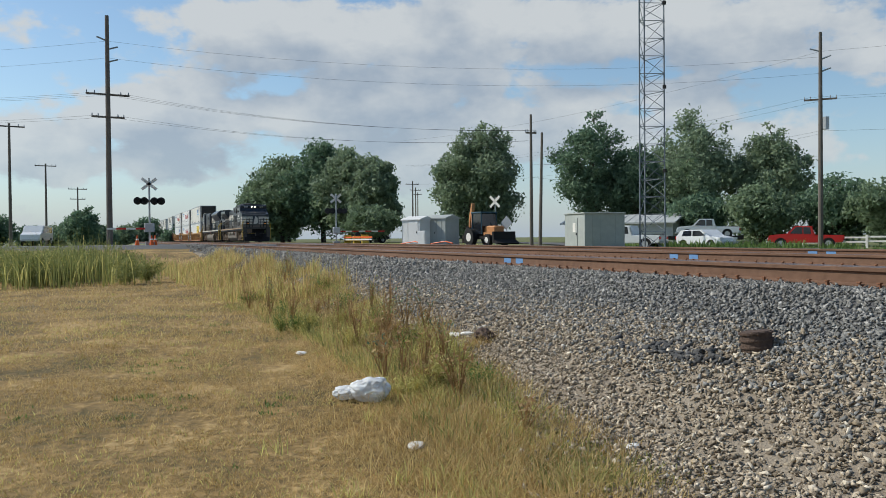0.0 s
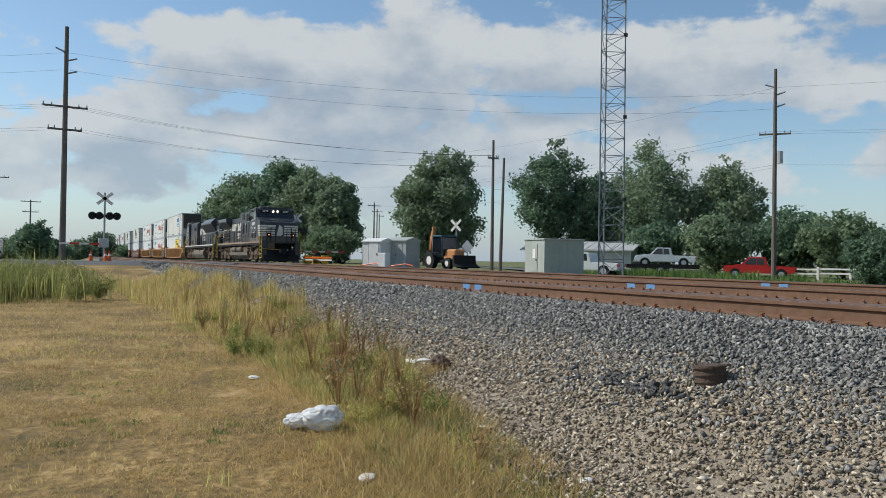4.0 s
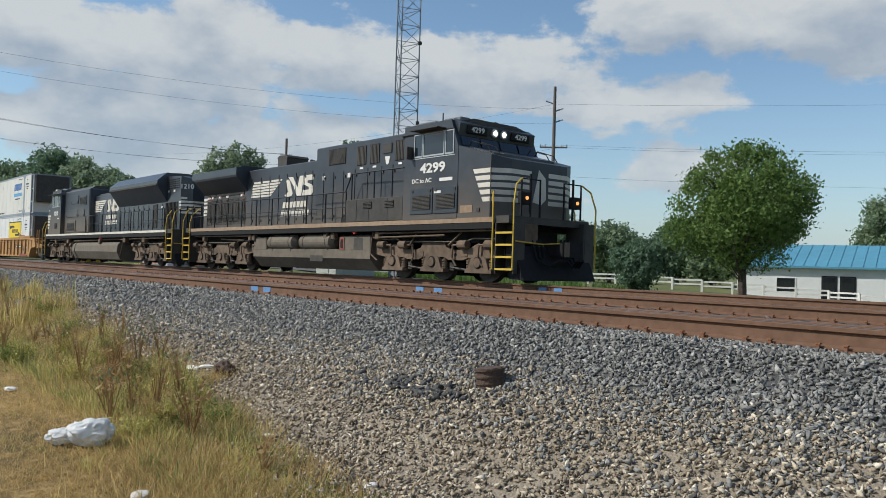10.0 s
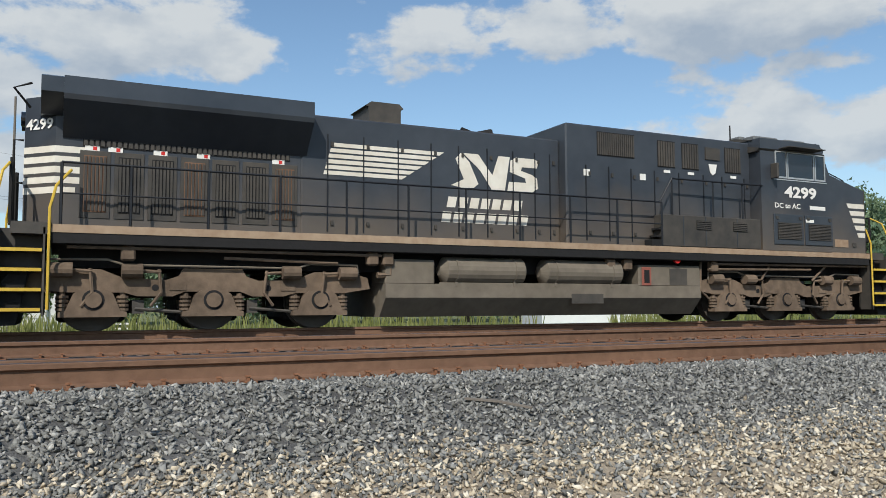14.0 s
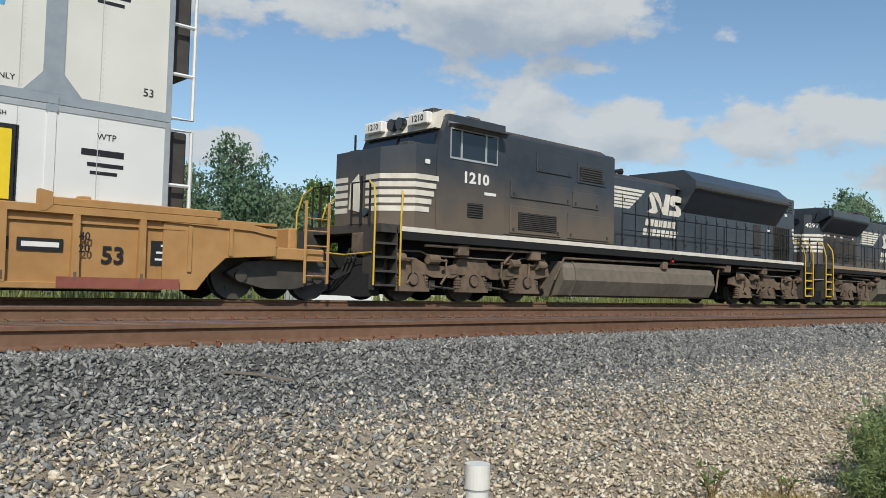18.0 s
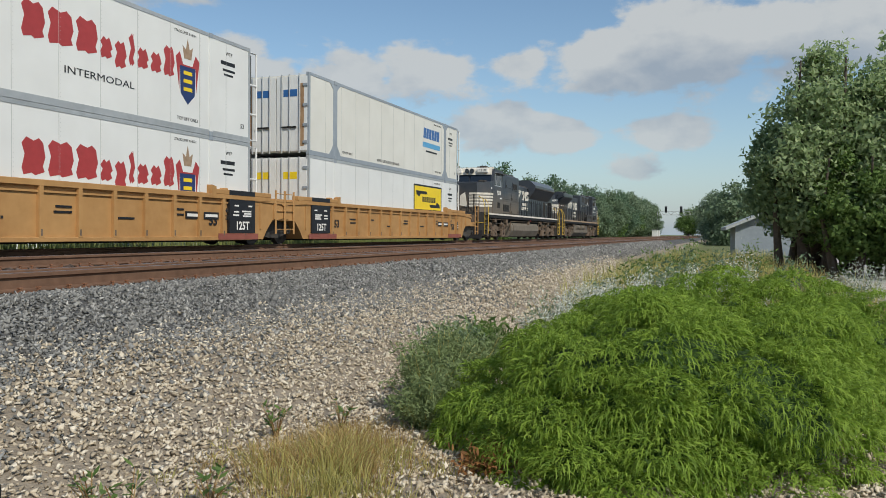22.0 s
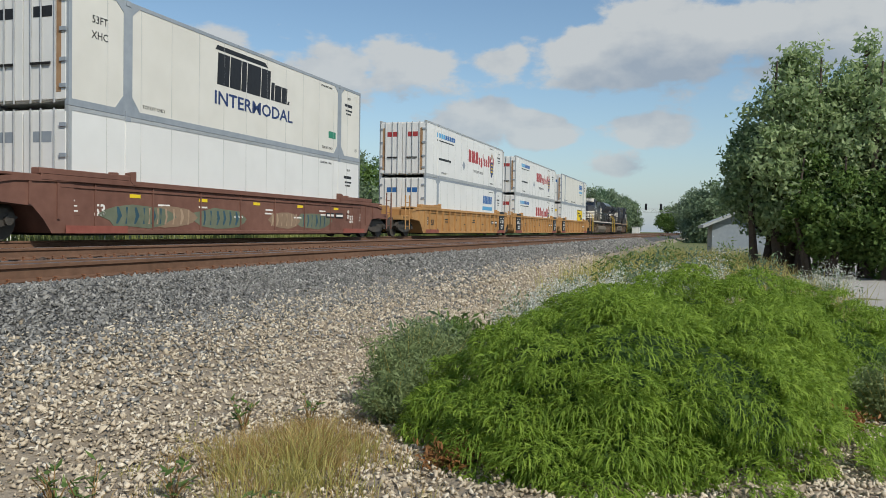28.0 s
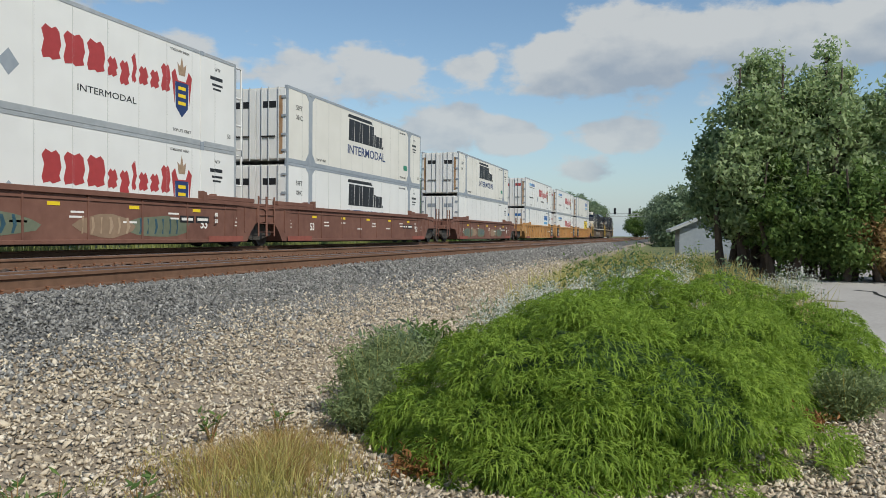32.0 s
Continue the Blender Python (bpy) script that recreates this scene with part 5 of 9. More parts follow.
def engine_second():
    """The second engine, running with its cab to the rear."""
    lo = thing("locomotive", "black diesel locomotive running cab last, road number 1210", "locomotive", "locomotives")
    L = 20.4
    part("underframe", B((-0.1, -L + 0.1, -1.0, 1.0, 1.02, 1.37)), "dark", lo)
    part("frame", B((0, -L, -1.5, 1.5, 1.36, 1.64), bevel=0.01), "dark", lo)
    for s in (-1, 1):
        part("sill_stripe", B((0, -L, s * 1.5, s * 1.512, 1.55, 1.655)), "cream", lo, "worn white sill stripe")
    # hood end and radiator
    rad = part("radiator_hood", block([(-8.4, -0.98), (-8.4, 0.98), (0.28, 0.98), (0.60, 0.55), (0.60, -0.55), (0.28, -0.98)], 1.65, [3.2, 3.2, 3.3, 3.3, 3.3, 3.3]), "black", lo)
    part("end_hood", block([(-1.4, -0.99), (-1.4, 0.99), (0.27, 0.99), (0.61, 0.56), (0.61, -0.56), (0.27, -0.99)], 3.0, [4.22, 4.22, 4.14, 4.0, 4.0, 4.14]), "black", rad)
    part("radiator_flare", prism([(-0.985, 3.0), (-1.48, 3.66), (-1.50, 3.72), (-1.50, 3.90), (-1.05, 4.24), (1.05, 4.24), (1.50, 3.90), (1.50, 3.72), (0.985, 3.0)], "x", -8.1, -1.3), "black", rad)
    part("flare_edge", prism([(-1.50, 3.66), (-1.53, 3.70), (-1.53, 3.76), (-1.50, 3.76)], "x", -8.1, -1.35), "dusty", rad)
    for x in (-2.4, -4.2, -6.0):
        part("roof_fan", rods([[(x, 0, 4.2), (x, 0, 4.31)]], 0.60, seg=18), "dusty", rad)
    fr = part("screen_frame", B((-1.50, -0.12, -1.0, -0.98, 1.72, 2.98)), "dusty", rad)
    for i in range(8):
        part("grille_bar", B((-1.42 + 0.165 * i, -1.37 + 0.165 * i, -1.03, -1.0, 1.74, 2.96)), "dark", fr)
    for z in (1.95, 2.2, 2.45, 2.7):
        part("grille_bar", B((-1.48, -0.14, -1.02, -1.0, z, z + 0.035)), "dark", fr)
    louvre(rad, -2.52, -3.08, -0.984, 1.80, 2.94, 7, "screen_door")
    for k in range(3):
        for j in range(5):
            part("vent_slot", B((-1.15 + 0.44 * k, -0.80 + 0.44 * k, -1.004, -0.988, 3.56 + 0.085 * j, 3.595 + 0.085 * j)), "dark", rad)
    door_seams(rad, [-1.9, -3.7, -4.4, -5.1, -5.8, -6.5, -7.2, -7.9], -0.98, 1.75, 2.95)
    for x in (-0.35, -1.05, -1.8):
        part("placard", B((x, x - 0.2, -1.004, -0.98, 3.42 if x > -1.5 else 2.75, 3.50 if x > -1.5 else 2.83)), "white", rad)
    for i in range(5):
        z = 2.42 + i * 0.165
        part("stripe", ribbon([(0.06 + 0.035 * (4 - i), -0.987), (0.283, -0.987), (0.607, -0.552), (0.607, 0.3)], z, z + 0.10), "cream", rad, "white stripe round the hood end")
    text_part("road_number", "1210", 0.26, "white", rad, pose(0.452, -0.78, 3.60, 90, 0, 53.5) @ pose(0, 0, 0.006), "", 0.006, 1.2)
    # engine hood
    eng = part("engine_hood", B((-8.4, -12.2, -0.98, 0.98, 1.65, 3.72), bevel=0.05), "black", lo)
    part("hood_roof", prism([(-0.98, 3.66), (-0.7, 3.84), (0.7, 3.84), (0.98, 3.66)], "x", -12.2, -8.1), "dusty", eng)
    door_seams(eng, [-8.6, -9.3, -10.0, -10.7, -11.4], -0.98, 1.75, 3.3)
    for x, y in ((-10.9, -0.3), (-11.1, 0.0), (-11.3, 0.3)):
        part("horn_bell", rod(bmesh.new(), (x, y, 3.98), (x + 0.4, y, 4.0), 0.03, 0.09, seg=8), "dark", eng)
    part("horn_bracket", B((-11.25, -10.85, -0.35, 0.35, 3.80, 3.96)), "dark", eng)
    hood_emblem(eng, -10.08, 2.82, 1.98, 0.64, -0.98)
    for i in range(6):
        z = 2.86 + 0.105 * i
        part("stripe", prism([(-12.18, z), (-11.05 + 0.15 * i, z), (-10.95 + 0.15 * i, z + 0.072), (-12.18, z + 0.072)], "y", -0.990, -0.98), "cream", eng, "white speed stripe")
    # blower housing and cab
    bl = part("blower_housing", B((-12.2, -17.2, -1.30, 1.30, 1.65, 4.12), bevel=0.06), "sprayed", lo)
    part("housing_top", prism([(-1.22, 4.08), (-0.9, 4.26), (0.9, 4.26), (1.22, 4.08)], "x", -17.2, -12.4), "dusty", bl)
    for x0, x1, z0, z1 in ((-12.7, -14.0, 3.3, 3.78), (-14.25, -15.7, 3.4, 3.86), (-13.0, -14.2, 2.62, 3.05), (-14.3, -16.7, 2.65, 3.1), (-12.5, -14.4, 1.75, 2.45), (-14.7, -16.7, 1.75, 2.45)):
        d = part("access_panel", B((x0, x1, -1.328, -1.30, z0, z1), bevel=0.012), "sprayed", bl)
        for xa in (x0 - 0.12, x1 + 0.12):
            part("latch", B((xa - 0.03, xa + 0.03, -1.345, -1.328, z0 + 0.06, z0 + 0.14)), "dusty", d)
    hlouvre(bl, -14.9, -16.4, -1.329, 1.85, 2.3, 9)
    hlouvre(bl, -12.9, -13.9, -1.329, 3.36, 3.70, 6)
    cab = part("cab", prism([(-17.15, 1.65), (-17.15, 4.22), (-19.05, 4.22), (-19.40, 3.45), (-19.40, 1.65)], "y", -1.52, 1.52), "sprayed", lo)
    roof = part("cab_roof", prism([(-1.60, 4.02), (-1.15, 4.32), (1.15, 4.32), (1.60, 4.02), (1.52, 3.96), (-1.52, 3.96)], "x", -19.1, -17.1), "roofpaint", cab)
    for x, y in ((-17.4, -0.9), (-18.1, -0.6), (-18.6, -0.95)):
        part("roof_box", B((x, x - 0.45, y, y + 0.4, 4.24, 4.42), bevel=0.02), "dusty", roof)
    part("brow", prism([(-19.36, 3.92), (-19.24, 4.24), (-19.0, 4.34), (-18.7, 4.34), (-18.95, 3.92)], "y", -1.36, 1.36), "cream", cab, "white forehead")
    for y in (-0.85, 0.85):
        nb = part("number_board", B((-19.28, -19.46, y - 0.34, y + 0.34, 4.02, 4.26), bevel=0.02), "white", cab)
        text_part("road_number", "1210", 0.18, "ink", nb, pose(-19.465, y, 4.14, 90, 0, -90), "", 0.002, 1.2)
    for y in (-0.16, 0.16):
        part("headlight", rod(bmesh.new(), (-19.3, y, 4.12), (-19.46, y, 4.12), 0.13, seg=16), "glass", cab, "unlit headlight")
    ws = bmesh.new()
    for y0, y1 in ((-1.36, -0.05), (0.05, 1.36)):
        v = [ws.verts.new(q) for q in ((-19.41, y0, 3.48), (-19.41, y1, 3.48), (-19.26, y1, 3.88), (-19.26, y0, 3.88))]
        ws.faces.new(v[::-1])
    ws = part("windshield", ws, "glass", cab)
    ws.location = (-0.015, 0, 0)
    for x0, x1 in ((-17.45, -17.80), (-17.86, -18.62), (-18.68, -18.98)):
        w = part("side_window", B((x0, x1, -1.528, -1.522, 3.36, 3.92)), "glass", cab)
        part("window_frame", B((x0 + 0.03, x1 - 0.03, -1.54, -1.521, 3.32, 3.36), (x0 + 0.03, x1 - 0.03, -1.54, -1.521, 3.92, 3.95), (x0 + 0.03, x0, -1.54, -1.521, 3.36, 3.92), (x1, x1 - 0.03, -1.54, -1.521, 3.36, 3.92)), "steel", w)
    part("sunshade", prism([(-1.52, 4.05), (-1.86, 3.99), (-1.86, 3.97), (-1.52, 4.02)], "x", -18.95, -17.3), "dusty", cab)
    side_text("road_number", "1210", 0.36, "white", cab, -18.15, -1.532, 2.93, 0.012, 1.25)
    part("model_mark", B((-17.45, -17.85, -1.530, -1.524, 2.58, 2.65)), "white", cab)
    hlouvre(cab, -17.9, -18.4, -1.522, 2.0, 2.35, 6)
    plan = [(-19.38, -1.5), (-20.02, -1.5), (-20.52, -0.85), (-20.52, 0.85), (-20.02, 1.5), (-19.38, 1.5)]
    nose = part("nose", block(plan, 1.65, [3.56, 3.50, 3.44, 3.44, 3.50, 3.56]), "sprayed", lo)
    for y0 in (-1.15, 0.75):
        part("nose_hatch", B((-19.95, -19.5, y0, y0 + 0.4, 3.50, 3.60), bevel=0.02), "dusty", nose)
    part("nose_mast", rods([[(-20.2, 0.55, 3.4), (-20.2, 0.55, 3.85)]], 0.03), "dark", nose)
    part("warning_plate", B((-19.62, -19.75, -1.528, -1.5, 3.12, 3.22)), "white", nose)
    part("nose_door", B((-20.545, -20.49, -0.3, 0.3, 1.75, 2.9)), "sprayed", nose)
    for i in range(5):
        z = 2.02 + i * 0.182
        part("stripe", ribbon([(-19.62 + 0.07 * i, -1.526), (-20.023, -1.506), (-20.528, -0.85), (-20.528, -0.34)], z, z + 0.118), "cream", nose, "white stripe wrapping round the nose")
        part("stripe", ribbon([(-19.62 + 0.07 * i, 1.526), (-20.023, 1.506), (-20.528, 0.85), (-20.528, 0.34)], z, z + 0.118), "cream", nose)
    part("emblem", prism([(-0.25, 2.0), (-0.1, 2.9), (0.2, 2.7), (0.25, 2.1)], "x", -20.56, -20.546), "cream", nose)
    for y in (-0.95, 0.95):
        part("ditch_light", rod(bmesh.new(), (-20.9, y, 1.95), (-21.0, y, 1.95), 0.09, seg=12), "glass", lo)
    tank = part("fuel_tank", prism([(-1.30, 1.12), (-1.42, 0.95), (-1.46, 0.62), (-1.25, 0.22), (-0.9, 0.16), (0.9, 0.16), (1.25, 0.22), (1.46, 0.62), (1.42, 0.95), (1.30, 1.12)], "x", -14.7, -6.75), "tankgrey", lo)
    part("tank_rib", prism([(-1.33, 1.14), (-1.45, 0.96), (-1.49, 0.62), (-1.27, 0.2), (-1.2, 0.3), (-1.3, 1.1)], "x", -14.2, -14.14), "tankgrey", tank)
    part("filler", B((-9.6, -9.85, -1.45, -1.3, 1.05, 1.3), bevel=0.02), "grime", lo)
    part("stop_button", rod(bmesh.new(), (-9.4, -1.42, 1.36), (-9.4, -1.5, 1.36), 0.07, seg=12), "red", lo, "red emergency fuel cutoff")
    pipes(lo, [[(-6.0, -1.4, 1.25), (-7, -1.35, 1.28), (-13.2, -1.35, 1.22), (-14.6, -1.38, 1.2), (-15.0, -1.38, 0.6)], [(-0.5, -1.4, 1.3), (-5, -1.4, 1.28)], [(-15.4, -1.4, 1.3), (-19.6, -1.4, 1.28)], [(-16.5, -1.3, 1.3), (-16.9, -1.32, 0.95)], [(-6.2, -1.3, 1.3), (-6.5, -1.36, 0.4)]], 0.035)
    for x in (-2.9, -5.6, -18.2, -15.6):
        part("sand_box", B((x, x - 0.36, -1.44, -1.2, 1.08, 1.36), bevel=0.03), "grime", lo)
    truck_six(lo, (-0.4, -2.34, -4.2))
    truck_six(lo, (-15.94, -17.87, -19.8))
    rails_side(lo, [-0.3, -1.7, -3.2, -4.7, -6.2, -7.7, -9.2, -10.7, -12.1], -1.49, 1.66, 2.62)
    rails_side(lo, [-0.3, -3.2, -6.2, -9.2, -12.1], 1.49, 1.66, 2.62, False)
    end_platform(lo, (1, 0.05))
    end_platform(lo, (-1, -L), "yellow", "dusty")
    # cab, housings and radiator stretched above the hood line to fit the camera's view
    for o in lo.children_recursive:
        if not o.name.startswith(("wheelset", "grab_iron", "end_")):
            for v in o.data.vertices:
                v.co.z = max(v.co.z, 3.25 + 1.15 * (v.co.z - 3.25))
            o.data.update()
    return on_train(lo, -21.4)


def well_truck(parent, x):
    bm = bmesh.new()
    tr = None
    for s in (-1, 1):
        bm = bmesh.new()
        prism([(x - 1.15, 0.52), (x - 0.8, 0.72), (x - 0.35, 0.78), (x + 0.35, 0.78), (x + 0.8, 0.72), (x + 1.15, 0.52), (x + 0.9, 0.36), (x + 0.3, 0.22), (x - 0.3, 0.22), (x - 0.9, 0.36)], "y", s * 0.94, s * 1.08, bm)
        for k in range(3):
            rod(bm, (x - 0.15 + 0.15 * k, s * 1.0, 0.25), (x - 0.15 + 0.15 * k, s * 1.0, 0.62), 0.06, seg=6)
        for d in (-0.87, 0.87):
            rod(bm, (x + d, s * 1.0, 0.46), (x + d, s * 1.14, 0.46), 0.12, seg=10)
        if tr is None:
            tr = part("truck", B((x - 0.3, x + 0.3, -0.95, 0.95, 0.4, 0.75)), "dark", parent)
        part("side_frame", bm, "dusty", tr)
    for d in (-0.87, 0.87):
        wheelset(tr, x + d, 0.46)
    return tr


def well_car(paint, front=1.9, rear=1.9, number="", graffiti=False, ribs=15, truck_front=True, truck_rear=True):
    """One well of a container car; x = 0 is the front of its box."""
    oc = paint == "oxide"
    car = thing("well_car", "oxide-brown steel well car with painted-over panels" if oc else "ochre-yellow steel well car with ribbed sides", "rail car", "well cars")
    L = 16.2
    for s in (-1, 1):
        sd = part("side_sheet", B((0.1, -L - 0.1, s * 1.36, s * (1.40 if oc or s > 0 else 1.385), 0.22, 1.40)), paint, car)
        part("top_chord", B((0.9, -L - 0.9, s * 1.33, s * 1.47, 1.36, 1.50), bevel=0.012), paint, car)
        part("lip", B((0.3, -L - 0.3, s * 1.40, s * 1.43, 1.23, 1.27)), paint, sd)
        part("bottom_chord", B((-0.1, -L + 0.1, s * 1.10, s * 1.47, 0.16, 0.27), bevel=0.012), paint, car)
    part("well_floor", B((0.0, -L, -1.2, 1.2, 0.12, 0.20)), "dark", car)
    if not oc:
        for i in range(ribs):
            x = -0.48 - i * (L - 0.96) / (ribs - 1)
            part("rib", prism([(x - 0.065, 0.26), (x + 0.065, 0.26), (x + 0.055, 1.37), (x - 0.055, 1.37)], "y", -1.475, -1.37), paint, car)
            # dark strip painted on the rib's foot, standing for shade; no opening here
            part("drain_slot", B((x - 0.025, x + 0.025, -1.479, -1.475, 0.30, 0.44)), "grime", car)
    else:
        for i in range(8):
            x = -0.8 - i * (L - 1.6) / 7
            part("rib", B((x - 0.03, x + 0.03, -1.425, -1.40, 0.26, 1.36)), paint, car)
    for s, x0, ext, has in ((1, 0.0, front, truck_front), (-1, -L, rear, truck_rear)):
        q = min(ext, 2.15)
        e = prism([(x0 - s * 0.1, 1.50), (x0 - s * 0.1, 0.18), (x0 + s * 0.55, 0.18), (x0 + s * 0.80, 0.50), (x0 + s * 1.10, 0.78), (x0 + s * q, 0.86), (x0 + s * q, 1.34), (x0 + s * 1.6, 1.44)], "y", -1.42, 1.42)
        ep = part("end_platform", e, paint, car)
        part("end_chord", prism([(x0 - s * 0.1, 1.36), (x0 - s * 0.1, 1.49), (x0 + s * 1.6, 1.43), (x0 + s * q, 1.33), (x0 + s * q, 1.22), (x0 + s * 1.6, 1.31)], "y", -1.46, -1.42), paint, ep)
        for dx in (0.35, 1.15):
            part("gusset", B((x0 + s * dx, x0 + s * (dx + 0.07), -1.455, -1.42, 0.5 if dx < 1 else 0.82, 1.32)), paint, ep)
        if ext > 2.2:
            part("end_sill", B((x0 + s * q, x0 + s * ext, -1.3, 1.3, 0.80, 1.04), bevel=0.02), paint, car)
            part("brake_wheel_stand", B((x0 + s * (ext - 0.35), x0 + s * (ext - 0.15), -0.5, 0.5, 1.04, 1.5), bevel=0.03), paint, car)
        for y in (-1, 1):
            part("guide_box", B((x0 - s * 1.35, x0 - s * 1.55, y * 1.15, y * 1.46, 1.46, 1.68), bevel=0.02), paint, car)
        part("walkway", B((x0 + s * 0.35, x0 + s * q, -1.44, -0.8, 1.42, 1.48), bevel=0.01), paint, car)
        part("coupler", B((x0 + s * ext, x0 + s * (ext + 0.55), -0.2, 0.2, 0.62, 1.0)), "grime", car)
        xa, xb = x0 + s * (ext - 0.02), x0 + s * (ext - 0.56)
        for x in (xa, xb):
            part("ladder_post", rods([[(x, -1.46, 0.35), (x, -1.46, 2.0 if ext > 2.2 else 1.75)]], 0.032), paint, car)
        for z in (0.5, 0.8, 1.1, 1.4, 1.65):
            part("rung", rods([[(xa, -1.46, z), (xb, -1.46, z)]], 0.016), paint, car)
        if has:
            well_truck(car, x0 + s * (ext + 0.1 if ext < 2.2 else ext - 0.9))
        part("reflector", B((x0 + s * 0.2, x0 - s * 1.85, -1.476, -1.471, 0.18, 0.36)), "oldred", car, "faded red band with dark printing")
        part("end_top_rail", B((x0 + s * 0.95, x0 - s * 1.95, -1.475, -1.22, 1.49, 1.63), bevel=0.015), paint, car)
        part("rail_foot", prism([(x0 - s * 1.95, 1.49), (x0 - s * 1.95, 1.70), (x0 - s * 2.15, 1.74), (x0 - s * 2.15, 1.40), (x0 - s * 2.05, 1.40)], "y", -1.48, -1.25), paint, car)
        if ext < 2.2 and not oc:
            dp = part("data_panel", B((x0 + s * 0.02, x0 - s * 1.32, -1.482, -1.40, 0.37, 1.36)), "ink", car, "black end panel with white stencils")
            part("painted_band", B((x0 + s * 0.02, x0 - s * 1.32, -1.478, -1.474, 1.49, 1.63)), "ink", car, "black painted band")
            side_text("load_mark", "125T", 0.34, "white", dp, x0 - s * 0.66, -1.484, 0.58, 0.008, 1.0)
            for k, (a, z, w) in enumerate(((0.15, 1.16, 0.2), (0.85, 1.16, 0.22), (0.2, 1.0, 0.5), (0.2, 0.93, 0.38), (0.85, 0.98, 0.26), (0.2, 0.86, 0.44), (0.85, 0.88, 0.3))):
                part("stencil_bar", B((x0 - s * a, x0 - s * (a + w), -1.486, -1.482, z, z + 0.045)), "white", dp)
        else:
            dp = part("data_panel", B((x0 + s * 0.02, x0 - s * 0.30, -1.408, -1.38, 0.60, 1.02)), "ink" if not oc else paint, car, "small dark data panel with stencil bars")
            for z in (0.68, 0.80, 0.92):
                part("stencil_bar", B((x0 - s * 0.03, x0 - s * (0.18 + 0.06 * math.sin(z * 40)), -1.412, -1.408, z, z + 0.035)), "white", dp)
    for i, (x, z, w) in enumerate(((-3.3, 0.98, 0.5), (-3.3, 0.84, 0.4), (-5.2, 0.7, 0.55), (-7.2, 0.92, 0.45), (-7.2, 0.80, 0.5), (-9.0, 0.66, 0.5), (-10.9, 0.9, 0.4), (-12.6, 0.9, 0.5), (-12.6, 0.76, 0.45))):
        part("stencil_bar", B((x, x - w, -1.406, -1.38, z, z + 0.05)), "ink" if not oc else "white", car)
    if oc:
        for i in range(5):
            part("reflector", B((-2.2 - 2.9 * i, -2.6 - 2.9 * i, -1.408, -1.40, 1.08, 1.17)), "signyellow", car, "yellow reflector strip")
    for x in (-1.75, -2.55):
        part("reporting_bar", B((x, x - 0.68, -1.412, -1.40, 0.76, 0.96)), "ink", car)
        part("reporting_mark", B((x - 0.06, x - 0.62, -1.416, -1.412, 0.82, 0.90)), "white", car)
    for x, w in ((-0.95 if front > 2.2 else -2.0, "53"), (-L + (0.95 if rear > 2.2 else 2.0), "53")):
        side_text("size_number", w, 0.40, "ink" if not oc else "white", car, x, -1.406, 0.72, 0.010, 1.0)
    side_text("size_mark", "40", 0.18, "ink" if not oc else "white", car, -1.44, -1.480, 1.02, 0.004, 1.0)
    side_text("size_mark", "20", 0.18, "ink" if not oc else "white", car, -1.44, -1.480, 0.82, 0.004, 1.0)
    if graffiti:
        r = random.Random(number)
        for k, (x, m) in enumerate(((-4.2, "fadedgreen"), (-6.4, "fadedtan"), (-10.2, "fadedgreen"), (-12.6, "fadedtan"), (-13.8, "fadedgreen"))):
            pts = [(x + (0.95 + 0.3 * r.random()) * math.cos(a) * (1 if k % 2 else 1.3), 0.62 + (0.26 + 0.07 * r.random()) * math.sin(a)) for a in [i * 0.449 for i in range(14)]]
            part("graffiti", prism(pts, "y", -1.404 - 0.001 * k, -1.40), m, car, "faded spray-painted panel")
            tw = bmesh.new()
            for j in range(6):
                a = x - 0.9 + 0.33 * j
                prism([(a, 0.42), (a + 0.07, 0.42), (a + 0.17 * r.random() + 0.05, 0.62), (a + 0.1, 0.84), (a + 0.02, 0.84), (a + 0.06, 0.6)], "y", -1.409, -1.4, tw)
            part("graffiti_line", tw, "sill" if k % 2 else "cabblue", car)
    return car


CL, CH, CW = 16.154, 2.89, 1.295


